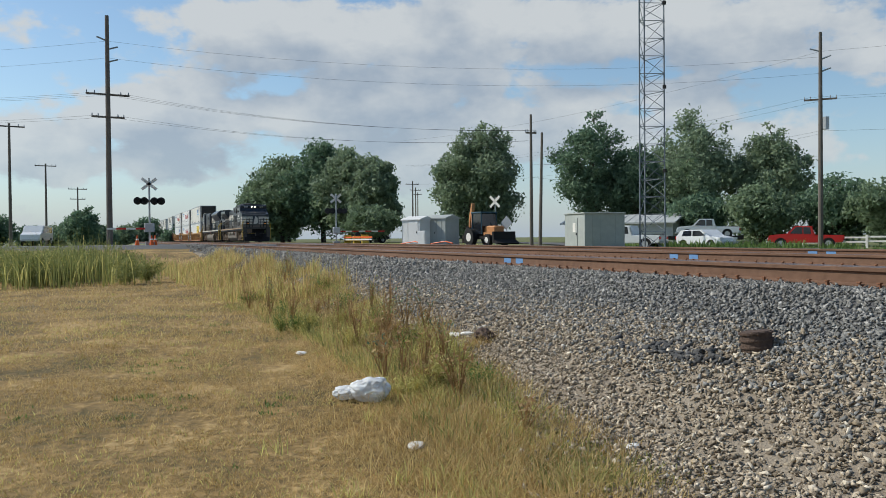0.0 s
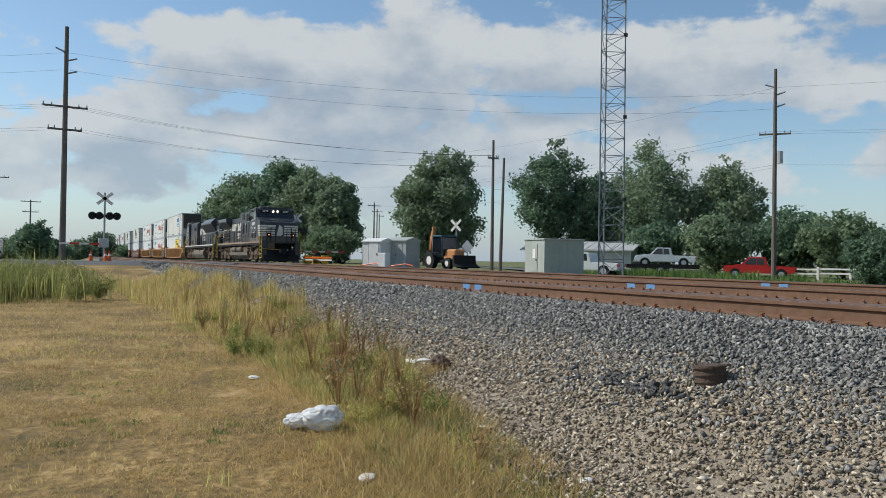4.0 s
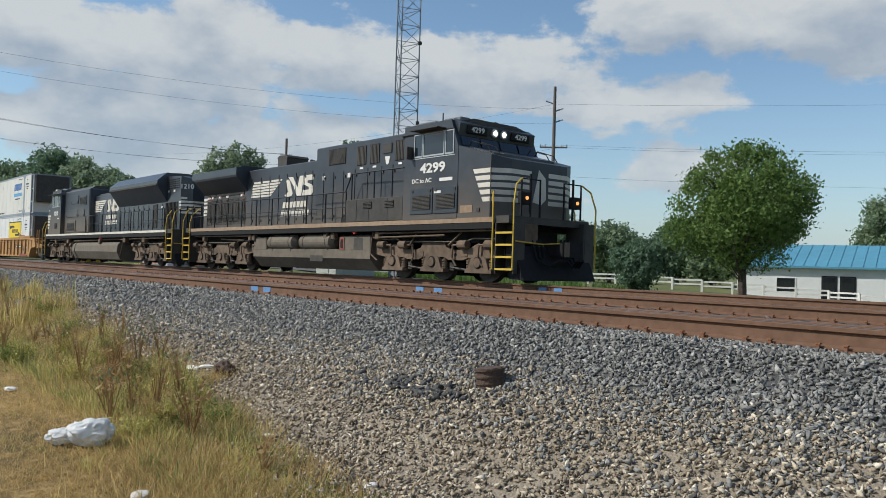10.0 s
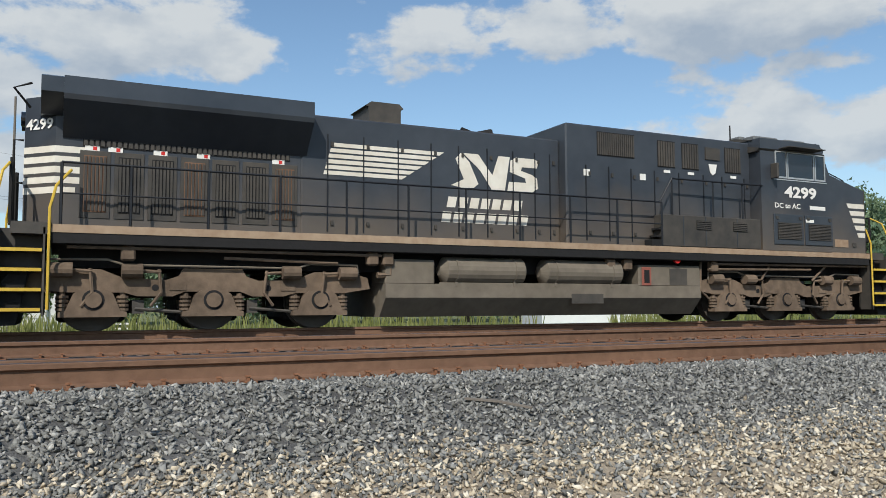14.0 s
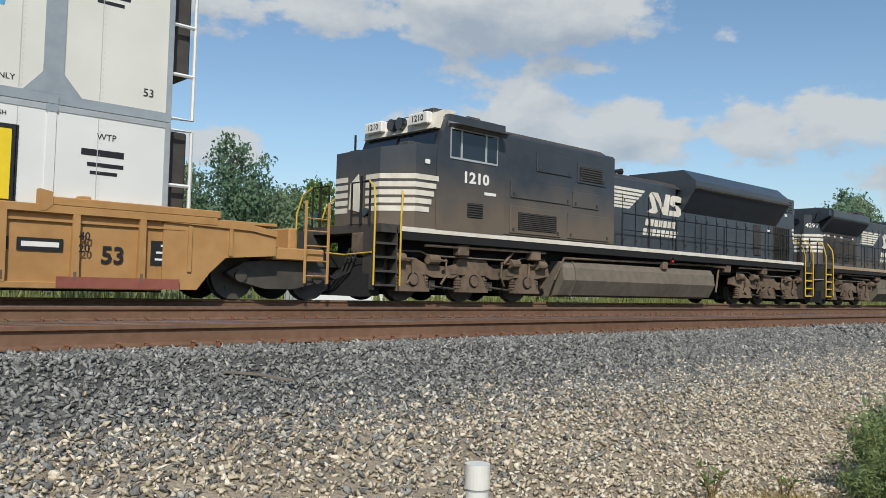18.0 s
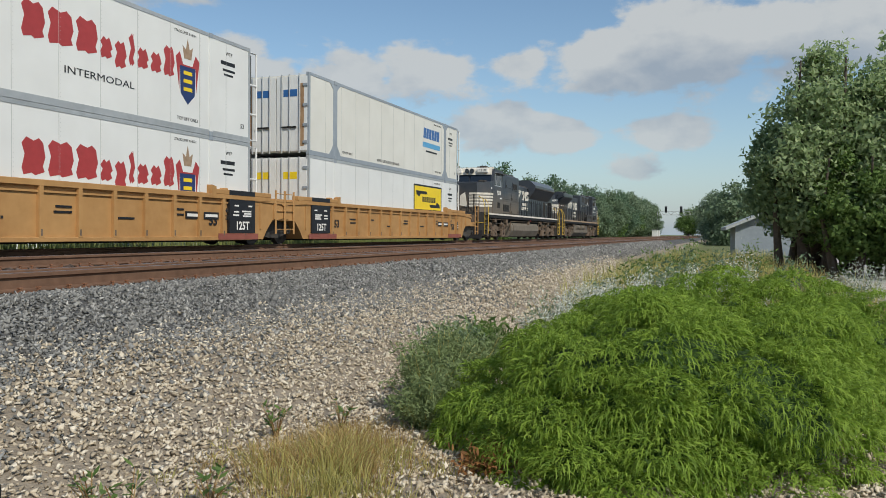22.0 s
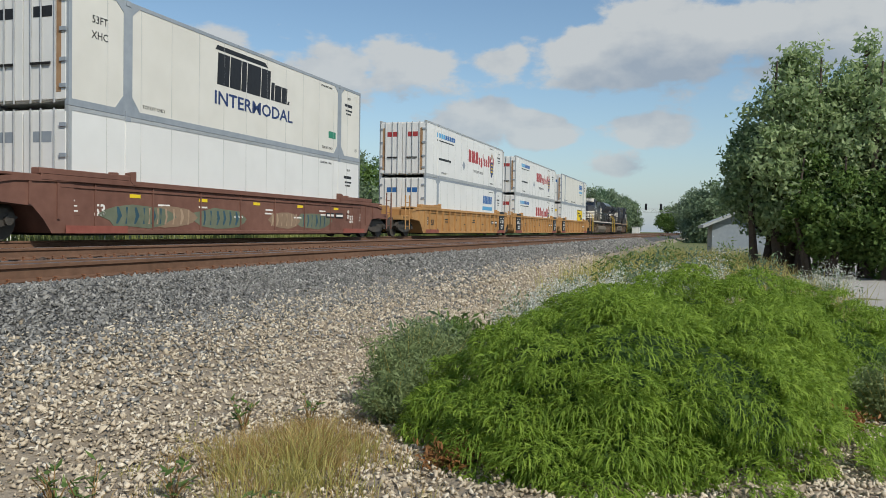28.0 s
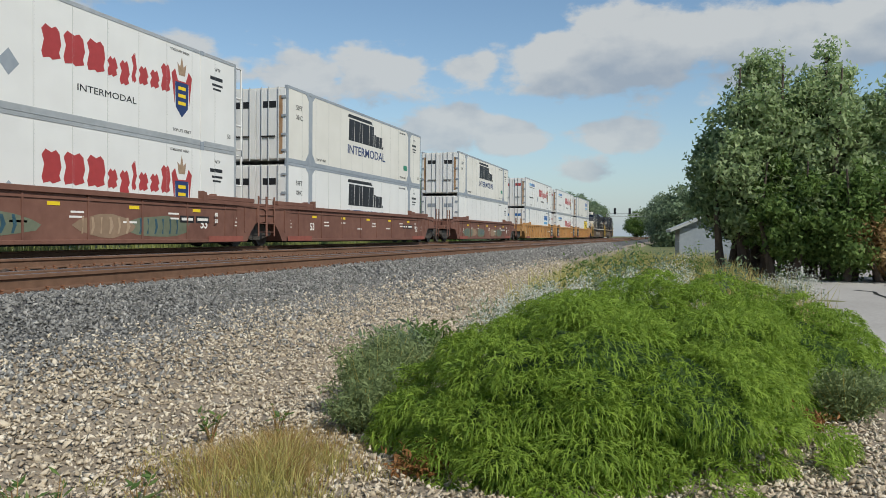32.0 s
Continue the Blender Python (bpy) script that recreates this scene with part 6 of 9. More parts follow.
def container(kind, top):
    """A 53-foot box; x = 0 is its front, its doors are at the rear."""
    label = {"blue": "white 53-foot container with a blue slanted mark", "maroon": "white 53-foot container with maroon lettering bars and a crest",
             "yellow": "white 53-foot container with a yellow sign panel", "black": "white 53-foot container with black lettering bars", "plain": "plain white 53-foot container"}[kind]
    c = thing("container", label, "container", "containers")
    bm = B((-0.02, -CL + 0.02, -CW, CW, 0.10, CH - 0.08))
    part("shell", bm, "ccream" if kind in ("blue", "black") and top else "cwhite", c)
    greyf = "cgrey" if kind in ("blue", "black") else "steel"
    fr = bmesh.new()
    for s in (-1, 1):
        y0, y1 = (s * (CW - 0.1), s * (CW + 0.012))
        box(fr, 0, -CL, y0, y1, 0, 0.16)
        box(fr, 0, -CL, y0, y1, CH - 0.10, CH)
        for x in (0, -CL + 0.1):
            box(fr, x, x - 0.1, y0, y1, 0.16, CH - 0.1)
    box(fr, 0.0, -0.06, -CW, CW, CH - 0.16, CH), box(fr, 0, -0.06, -CW, CW, 0, 0.2)
    part("frame", fr, greyf, c, "grey steel edge frame" if greyf == "cgrey" else "")
    # lifting posts at the forty-foot points
    for x in (-1.98, -CL + 1.98):
        if greyf == "cgrey":
            part("lift_post", prism([(x - 0.42, CH - 0.1), (x + 0.42, CH - 0.1), (x + 0.16, CH - 0.32), (x + 0.16, 0.5), (x + 0.45, 0.16), (x - 0.45, 0.16), (x - 0.16, 0.5), (x - 0.16, CH - 0.32)], "y", -CW - 0.014, -CW), "cgrey", c)
        else:
            part("lift_post", B((x - 0.07, x + 0.07, -CW - 0.02, -CW, 0.1, CH - 0.05)), "cwhite", c)
        part("corner_casting", B((x - 0.09, x + 0.09, -CW - 0.03, -CW + 0.1, CH - 0.12, CH + 0.005), (x - 0.09, x + 0.09, -CW - 0.03, -CW + 0.1, 0, 0.12)), "cgrey", c)
    seams = bmesh.new()
    for i in range(1, 13):
        x = -CL * i / 13
        box(seams, x - 0.006, x + 0.006, -CW - 0.005, -CW, 0.18, CH - 0.12)
        for k in range(26):
            box(seams, x + 0.035, x + 0.047, -CW - 0.006, -CW, 0.22 + 0.097 * k, 0.232 + 0.097 * k)
    part("panel_seams", seams, "cseam", c)
    side_text("notice", "TOP LIFT ONLY", 0.13, "ink", c, -CL + 3.0, -CW - 0.006, 0.32)
    side_text("notice", "TOP LIFT ONLY", 0.13, "ink", c, -3.0, -CW - 0.006, 0.32)
    side_text("notice", "STACK LIMIT 3 HIGH", 0.10, "ink", c, -3.1, -CW - 0.006, CH - 0.25)
    side_text("notice", "WTP", 0.15, "ink", c, -1.1, -CW - 0.006, CH - 0.42)
    part("code_bars", B((-0.8, -1.5, -CW - 0.004, -CW, CH - 0.75, CH - 0.64), (-0.8, -1.4, -CW - 0.004, -CW, CH - 0.93, CH - 0.86), (-0.9, -1.35, -CW - 0.004, -CW, CH - 1.06, CH - 1.0)), "ink", c)
    side_text("size_mark", "53", 0.20, "ink", c, -0.42, -CW - 0.006, 0.45)
    y0, y1 = -CW - 0.005, -CW + 0.002
    if kind == "blue":
        for i in range(6):
            a = -5.05 + 0.37 * i
            part("name_bar", prism([(a, 1.85), (a + 0.31, 1.85), (a + 0.37, 2.35), (a + 0.06, 2.35)], "y", y0, y1), "blue", c, "slanted blue bar")
        part("swash", prism([(-5.15, 1.42), (-2.75, 1.42), (-2.7, 1.66), (-5.1, 1.66)], "y", y0, y1), "cyan", c, "light blue stripe")
        part("address_bar", B((-4.7, -3.2, y0, y1, 1.20, 1.28)), "ink", c)
        if top:
            side_text("notice", "SUPER CUBE REEFER CONTAINER", 0.16, "ink", c, -9.2, y0 - 0.001, 0.30)
    if kind == "maroon":
        x = -8.45
        for w, h in ((0.62, 0.80), (0.72, 0.80), (0.66, 0.80), (0.40, 0.52), (0.40, 0.66), (0.22, 0.80), (0.42, 0.52), (0.42, 0.52), (0.44, 0.80)):
            z = 1.35 - (0.14 if h == 0.66 else 0)
            part("name_bar", prism([(x + 0.05, z), (x + w * 0.42, z + 0.05), (x + w * 0.55, z), (x + w - 0.02, z + 0.08), (x + w - 0.07, z + 0.2), (x + w, z + h * 0.5), (x + w - 0.06, z + h - 0.1), (x + w * 0.72, z + h), (x + w * 0.5, z + h - 0.07), (x + 0.12, z + h), (x, z + h - 0.14), (x + 0.08, z + h * 0.55), (x, z + 0.14)], "y", y0, y1), "maroon", c, "ornate maroon lettering bar")
            x += w + 0.075
        side_text("notice", "INTERMODAL", 0.24, "ink", c, -6.2, y0 - 0.001, 0.86, 0, 1.5)
        cx = -3.0
        part("crest_shield", prism([(cx - 0.3, 1.0), (cx - 0.33, 1.75), (cx + 0.33, 1.75), (cx + 0.3, 1.0), (cx, 0.72)], "y", y0, y1), "navy", c, "navy crest")
        part("crest_mantle", prism([(cx - 0.36, 1.1), (cx - 0.5, 1.95), (cx - 0.34, 2.1), (cx - 0.2, 1.78), (cx + 0.2, 1.78), (cx + 0.34, 2.1), (cx + 0.5, 1.95), (cx + 0.36, 1.1), (cx + 0.34, 1.74), (cx - 0.34, 1.74)], "y", y0 - 0.003, y1), "maroon", c)
        part("crest_crown", prism([(cx - 0.15, 1.95), (cx - 0.22, 2.3), (cx - 0.08, 2.2), (cx, 2.5), (cx + 0.08, 2.2), (cx + 0.22, 2.3), (cx + 0.15, 1.95)], "y", y0, y1), "sill", c)
        part("crest_bars", B(*[(cx - 0.18, cx + 0.18, y0 - 0.006, y0, z, z + 0.1) for z in (1.08, 1.3, 1.52)]), "signyellow", c)
        for i in range(9):
            part("service_bar", B((-14.4 + 0.36 * i, -14.4 + 0.36 * i + 0.29, y0, y1, 2.2, 2.45)), "cyan" if i < 4 else "blue", c, "light blue bar")
        part("service_line", B((-14.4, -11.4, y0, y1, 2.02, 2.08)), "ink", c)
        part("address_bar", B((-14.2, -11.9, y0, y1, 1.0, 1.12)), "ink", c)
        part("hazard_diamond", prism([(-9.4, 0.75), (-9.1, 1.05), (-9.4, 1.35), (-9.7, 1.05)], "y", y0, y1), "cgrey", c)
    if kind == "yellow":
        part("sign_border", B((-6.25, -2.45, y0, y1, 1.22, 2.48)), "ink", c)
        sg = part("sign_panel", B((-6.15, -2.55, y0 - 0.006, y0, 1.30, 2.40)), "signyellow", c, "yellow sign panel with black bars")
        part("sign_bars", B(*[(-5.15 + 0.27 * i, -5.15 + 0.27 * i + 0.17, y0 - 0.010, y0 - 0.006, 1.66, 1.92) for i in range(7)]), "ink", sg)
        part("sign_scroll", prism([(-6.0, 2.18), (-4.6, 2.18), (-4.5, 2.04), (-5.4, 2.04), (-5.55, 1.9), (-5.9, 2.0)], "y", y0 - 0.010, y0 - 0.006), "ink", sg)
        part("sign_scroll", prism([(-2.7, 1.42), (-4.1, 1.42), (-4.2, 1.56), (-3.3, 1.56), (-3.15, 1.7), (-2.8, 1.6)], "y", y0 - 0.010, y0 - 0.006), "ink", sg)
        side_text("word", "Intermodal", 0.42, "inkgreen", c, -4.4, y0, 0.90, 0.008, 1.2)
    if kind == "black":
        for i, (w, h) in enumerate(((0.62, 0.95), (0.60, 0.95), (0.28, 0.95), (0.80, 0.95), (0.56, 0.95), (0.2, 0.6), (0.42, 0.55), (0.36, 0.55), (0.12, 0.12))):
            x = -10.3 + sum((0.66, 0.64, 0.32, 0.84, 0.62, 0.24, 0.46, 0.40)[:i])
            part("name_bar", prism([(x, 1.50), (x + w, 1.50), (x + w + 0.05, 1.50 + h), (x + 0.05, 1.50 + h)], "y", y0, y1), "ink", c, "heavy black lettering bar")
        part("name_edge", prism([(-10.4, 2.52), (-7.4, 2.52), (-7.6, 2.66), (-10.3, 2.66)], "y", y0, y1), "ink", c)
        side_text("notice", "INTERMODAL", 0.56, "navy", c, -8.1, y0 - 0.001, 1.08, 0.008, 1.35)
        part("badge", B((-2.9, -2.3, y0, y1, 0.72, 0.98), bevel=0.0), "inkgreen", c)
        side_text("notice", "53FT", 0.26, "ink", c, -CL + 1.0, y0 - 0.001, 2.15)
        side_text("notice", "XHC", 0.26, "ink", c, -CL + 1.0, y0 - 0.001, 1.78)
    # doors
    for s in (-1, 1):
        d = part("door", B((-CL - 0.03, -CL + 0.03, s * 0.02, s * (CW - 0.06), 0.14, CH - 0.14)), "cwhite", c)
        for y in (0.25, 0.55, 0.95):
            part("lock_rod", rods([[(-CL - 0.06, s * y, 0.05), (-CL - 0.06, s * y, CH - 0.06)]], 0.022), "steel", d)
        for y in (0.25, 0.55):
            part("lock_handle", B((-CL - 0.09, -CL - 0.05, s * y, s * (y + 0.28), 0.95, 1.0)), "dark", d)
        for z in (0.4, 1.0, 1.7, 2.4):
            part("hinge", B((-CL - 0.07, -CL - 0.03, s * (CW - 0.2), s * (CW - 0.02), z, z + 0.09)), "cgrey", d)
        if top:
            part("rust_streak", B((-CL - 0.034, -CL - 0.03, s * 0.98, s * 1.12, 0.3, 2.5)), "rustwash", d, "rust-stained streak")
        part("door_mark", B((-CL - 0.036, -CL - 0.03, s * 0.3, s * 0.85, 2.05, 2.3)), {"blue": "blue", "maroon": "maroon", "yellow": "signyellow", "black": "ink", "plain": "cgrey"}[kind], d)
    if kind in ("maroon", "yellow", "blue"):
        part("front_lattice", rods([[(0.0, -CW + 0.05, 0.1), (0.42, -CW + 0.05, 0.1), (0.42, -CW + 0.05, CH - 0.1), (0.0, -CW + 0.05, CH - 0.1)], [(0.0, -CW + 0.05, 0.9), (0.42, -CW + 0.05, 0.9)], [(0.0, -CW + 0.05, 1.8), (0.42, -CW + 0.05, 1.8)]], 0.035), "cwhite", c)
        part("cooling_unit", B((0.0, 0.40, -CW + 0.2, CW - 0.2, 0.9, CH - 0.1), bevel=0.03), "dusty", c)
    return c


def build_train():
    engine_lead()
    engine_second()
    kinds = {}

    def boxed(kind, offset, z, top):
        if (kind, top) not in kinds:
            kinds[(kind, top)] = container(kind, top)
            ob = kinds[(kind, top)]
        else:
            ob = copy_thing(kinds[(kind, top)], Matrix())
        on_train(ob, offset, z)

    cars = {}

    def car(paint, offset, front, rear, tf, tr, graffiti=False):
        key = (paint, front, rear, tf, tr, graffiti)
        if key not in cars:
            cars[key] = ob = well_car(paint, front, rear, str(key), graffiti, truck_front=tf, truck_rear=tr)
        else:
            ob = copy_thing(cars[key], Matrix())
        on_train(ob, offset)
    #        front of box, paint, ends, trucks, lower box, upper box
    rows = [(-47.0, "ttx", 3.35, 1.8, True, True, False, "yellow", "blue"),
            (-66.8, "ttx", 1.8, 1.8, False, True, False, "maroon", "maroon"),
            (-86.9, "ttx", 1.8, 3.2, False, True, False, "blue", "maroon"),
            (-111.3, "oxide", 3.2, 3.2, True, True, True, "plain", "black"),
            (-135.7, "oxide", 3.2, 1.8, True, True, False, "black", "black"),
            (-155.5, "oxide", 1.8, 1.8, False, True, True, "maroon", "maroon"),
            (-175.3, "oxide", 1.8, 3.2, False, True, False, "plain", "maroon"),
            (-199.7, "ttx", 3.2, 1.8, True, True, False, "maroon", "black"),
            (-219.5, "ttx", 1.8, 1.8, False, True, False, "plain", "blue"),
            (-239.3, "ttx", 1.8, 3.2, False, True, False, "blue", "plain"),
            (-263.7, "oxide", 3.2, 3.2, True, True, True, "black", "maroon"),
            (-288.1, "ttx", 3.2, 1.8, True, True, False, "maroon", "maroon"),
            (-307.9, "ttx", 1.8, 3.2, False, True, False, "plain", "black")]
    for off, paint, f, r, tf, tr, g, low, up in rows:
        car(paint, off, f, r, tf, tr, g)
        boxed(low, off, 0.24, False)
        boxed(up, off, 0.24 + CH + 0.01, True)


build_train()


# ---- trees ----
def tree_parts(parent, h, w, leaf, seed, n=11400, size=0.42, trunk=0.28, stems=1, lobes=95, flat=0.85, bare=0.07, loose=0.5, taper=0.0):
    """Tapered trunk, limbs to each lobe of the crown, and a crown of many small leaf clumps."""
    r = np.random.default_rng(seed)
    bm = bmesh.new()
    c0 = h * bare
    ch = (h - c0) / 2
    centres = []
    while len(centres) < lobes:
        q = r.uniform(-1, 1, 3)
        if np.linalg.norm(q) > 1:
            continue
        t = (q[2] + 1) / 2
        wide = (0.62 + 0.55 * math.sin(math.pi * min(1, t * 0.85 + 0.12))) * 0.86
        wide *= (1 + taper * (0.35 - t)) * (1 + 0.42 * noise.noise(Vector(q) * 1.7 + Vector((seed, 0, 0))))
        q[2] *= 1 + 0.25 * noise.noise(Vector((q[0] * 2.2, q[1] * 2.2, seed + 0.5)))
        t = min(1.0, max(0.0, (q[2] + 1) / 2))
        lr = w * r.uniform(0.065, 0.16) * (1.08 - 0.35 * t)
        centres.append((q[0] * (w / 2 - lr * 0.7) * wide, q[1] * (w / 2 - lr * 0.7) * wide, c0 + lr * 0.6 + (2 * ch - 1.2 * lr) * t, lr))
    for s in range(stems):
        off = 0 if stems == 1 else 0.35
        a = 2 * math.pi * s / stems
        base = Vector((off * math.cos(a), off * math.sin(a), -0.1))
        mid = base + Vector((off * math.cos(a) * 1.5 + r.normal() * 0.1, off * math.sin(a) * 1.5, h * 0.45))
        rod(bm, base, mid, trunk * h / 12 + 0.06, trunk * h / 22, seg=8)
        rod(bm, mid, mid + Vector((r.normal() * 0.2, r.normal() * 0.2, h * 0.42)), trunk * h / 22, 0.03, seg=6)
    for x, y, z, q in centres[::2]:
        z0 = max(c0 * 0.7, z - math.hypot(x, y) * 0.8)
        rod(bm, (0, 0, z0), (x * 0.9, y * 0.9, z), trunk * h / 45, 0.02, seg=4, cap=False)
    part("trunk", bm, "bark", parent)
    n, size = int(n * 2.0), size * 0.78
    c = np.array(centres)
    k = r.choice(lobes, n, p=c[:, 3] ** 2 / (c[:, 3] ** 2).sum())
    u = r.normal(size=(n, 3))
    u /= np.linalg.norm(u, axis=1)[:, None]
    rad = c[k, 3] * (0.30 + loose * np.minimum(2.0, np.abs(r.normal(size=n))) + 0.25 * r.random(n))
    p = c[k, :3] + u * rad[:, None] * np.array([1, 1, flat])
    q = r.normal(size=(n, 3))
    q *= (r.uniform(0.05, 0.72, n) ** 0.5 / np.linalg.norm(q, axis=1))[:, None]
    fill = r.random(n) < 0.20
    slim = 1 + taper * (0.35 - (q[:, 2] + 1) / 2)
    whole = np.stack([q[:, 0] * w * 0.44 * slim, q[:, 1] * w * 0.44 * slim, c0 + ch + q[:, 2] * ch * 0.92], -1)
    p = np.where(fill[:, None], whole + 0.06 * w * np.sin(5 * whole[:, [1, 2, 0]] / w), p)
    p[:, 2] = np.maximum(p[:, 2], 0.05 + 0.5 * c0 * r.random(n))
    nrm = u + 0.8 * r.normal(size=(n, 3))
    nrm /= np.linalg.norm(nrm, axis=1)[:, None]
    t1 = np.cross(nrm, r.normal(size=(n, 3)))
    t1 /= np.linalg.norm(t1, axis=1)[:, None]
    t2 = np.cross(nrm, t1)
    s = (size * r.uniform(0.5, 1.2, n))[:, None]
    v = np.stack([p - t1 * s * 0.8, p + t1 * s * 0.8 - t2 * s * 0.2, p + t2 * s * 0.75], 1)
    f = np.arange(3 * n).reshape(n, 3)
    me = fast_mesh("crown", v.reshape(-1, 3), f)
    mesh_part("crown", me, leaf, parent)


def tree(x, y, h, w, leaf, seed, label, z=None, name="tree", **kw):
    z = float(ground_z(x, y)) if z is None else z
    t = thing(name, label, "tree", "", "", pose(x, y, z, 0, 0, seed * 77 % 360))
    tree_parts(t, h, w, leaf, seed, **kw)
    return t


ROADSIDE = "broad green deciduous tree across the tracks"
for i, (x, y, h, w, leaf) in enumerate((
        (-129, 22, 9.5, 9, "leafA"), (-126, 25, 14.0, 14, "leafA"), (-120, 30, 16.3, 13, "leafB"), (-114, 33, 14.5, 13, "leafD"), (-108, 34.5, 12.5, 8, "leafD"),
        (-150, 31, 13, 16, "leafA"), (-140, 40, 14, 18, "leafB"))):
    tree(x, y, h, w, leaf, 11 + i, "tree of a dense green grove beyond the crossing", n=7980, size=0.55)
tree(-87.0, 38.8, 13.2, 8.5, "leafD", 31, "grey-green willow-like tree beyond the tracks", n=8550, size=0.40)
tree(-85.5, 41.6, 14.3, 9.5, "leafD", 32, "grey-green willow-like tree beyond the tracks", n=8550, size=0.40)
tree(-84, 54.8, 16.2, 10.5, "leafB", 33, "tall dark green maple beyond the tracks", n=8550, size=0.40, bare=0.12)
tree(-81, 58.5, 12.5, 9, "leafB", 34, "dark green maple beyond the tracks", n=7220, size=0.40)
tree(-76, 62.0, 10.5, 9, "leafA", 35, ROADSIDE, n=3000)
tree(-85, 71.0, 17.4, 14, "leafD", 36, ROADSIDE, n=8740, size=0.48)
tree(-79, 78.5, 15.2, 12, "leafD", 37, ROADSIDE, n=7980, size=0.48)
for i, (x, y, h, w) in enumerate(((-62, 60, 6.5, 9), (-58, 66, 7.5, 9), (-52, 66, 7, 8), (-48, 72, 7, 8), (-44, 72, 5, 6), (-69, 58, 5.5, 8), (-96, 30, 5, 8), (-98, 44, 6, 9))):
    tree(x, y, h, w, ("leafA", "leafB")[i % 2], 50 + i, "low green bushy tree along the far road", n=4560, size=0.42, bare=0.04, )
tree(-29.6, 52.2, 11.6, 11.5, "leafC", 70, "full bright green maple on the lawn by the fence", n=19000, size=0.23, lobes=150, bare=0.14, loose=0.34)
tree(-36.0, 48.8, 4.3, 4.4, "leafB", 71, "small round dark green tree by the white fence", n=4940, size=0.24, bare=0.06)
tree(-47, 84, 12.5, 10, "leafD", 72, ROADSIDE, n=3000)
tree(-2.4, 63, 7.2, 5.6, "leafC", 90, "small light green tree before the white building", n=7000, size=0.24, bare=0.12)
for i, (x, y, h, w, leaf) in enumerate(((4.5, 70, 11.8, 8.5, "leafA"), (10.5, 72, 12.2, 9, "leafD"), (17, 71, 11.4, 9, "leafB"), (58, 62, 8.8, 7.5, "leafC"))):
    tree(x, y, h, w, leaf, 92 + i, "full green tree behind the far road", n=6500, size=0.36, bare=0.03)
BELT = [tree(-42 + 9 * i, 112, (13.5, 15.5, 12.2, 14.5, 11.0)[i], (12, 13, 11, 12, 11)[i], ("leafA", "leafB", "leafC", "leafD", "leafA")[i], 100 + i, "tree of the long green belt behind the buildings", n=7000, size=0.44, bare=0.02) for i in range(5)]
for i in range(24):
    x = 3 + i * 6.6
    y = 112 - 0.34 * max(0, x) - 0.0006 * max(0, x - 40) ** 2 + 4 * math.sin(i * 2.3)
    copy_thing(BELT[i * 3 % 5], pose(x, y, float(ground_z(x, y)) - 0.4 * (i % 3), 0, 0, i * 67) @ Matrix.Diagonal((1.15, 1.15, 1.42, 1)))
for i in range(34):
    x = 58 + 6.2 * i
    y = 36 - 0.28 * i + 2.0 * math.sin(i * 1.9)
    copy_thing(BELT[(i * 2 + 1) % 5], pose(x, y, float(ground_z(x, y)) - 5.2 + 0.14 * i + 0.8 * math.sin(i * 2.7), 0, 0, i * 53))
for i, (x, y, dz) in enumerate(((118, -1, -4.5), (128, -6, -3.5), (150, -4, -2), (180, 2, -2), (215, 4, -1), (245, 2, 0), (290, 6, 0), (330, 16, 0), (330, 8, 0))):
    copy_thing(BELT[i % 5], pose(x, y, dz, 0, 0, i * 41))
LOW = [tree(-210, -45 + 6 * i, 6.5 + i, 9, ("leafB", "leafA")[i % 2], 190 + i, "low dark tree on the horizon beyond the crossing", n=2600, size=0.6, bare=0.03) for i in range(3)]
for i in range(18):
    copy_thing(LOW[i % 3], pose(-205 - 9 * (i % 4), -52 + 5.6 * i, -1.0 - 0.8 * math.sin(i * 2.1), 0, 0, i * 71))
tree(-92, -2.5, 5.0, 4.5, "leafB", 210, "dark bushy tree behind the tall pole", n=3420, size=0.3, bare=0.05)
POPLAR = "tall silvery-green poplar clump beside the parking lot"
tree(31.4, -2.9, 8.9, 4.6, "poplar", 215, POPLAR, n=8500, size=0.19, stems=3, lobes=130, bare=0.06, loose=0.55, taper=0.5)
tree(31.2, -5.1, 8.5, 4.4, "poplar", 216, POPLAR, n=8500, size=0.19, stems=3, lobes=130, bare=0.06, loose=0.55, taper=0.5)
tree(32.2, -3.9, 7.4, 5.2, "poplar", 224, POPLAR, n=8000, size=0.19, stems=3, lobes=120, bare=0.04, loose=0.55, taper=0.4)
# this side's shade comes from the darker leaf colour
tree(31.8, -1.9, 6.0, 3.6, "poplarshade", 217, "young poplar at the edge of the clump, shade put into its leaf colour", n=5000, size=0.19, stems=2, lobes=90, bare=0.22, loose=0.55, taper=0.3)
tree(30.9, -7.2, 7.4, 4.6, "poplar", 225, POPLAR, n=7500, size=0.19, stems=3, lobes=120, bare=0.04, loose=0.55, taper=0.4)
tree(30.3, -3.7, 4.8, 3.4, "leafC", 226, "leafy poplar suckers round the foot of the clump", n=6000, size=0.17, stems=3, lobes=70, bare=0.0, loose=0.42)
tree(30.0, -5.6, 4.4, 4.2, "leafC", 219, "leafy poplar suckers round the foot of the clump", n=5500, size=0.17, stems=3, lobes=70, bare=0.0, loose=0.42)
tree(29.6, -7.0, 3.0, 3.6, "russet", 218, "brownish shrub beside the poplars", n=4000, size=0.12, stems=3, lobes=70, bare=0.0)


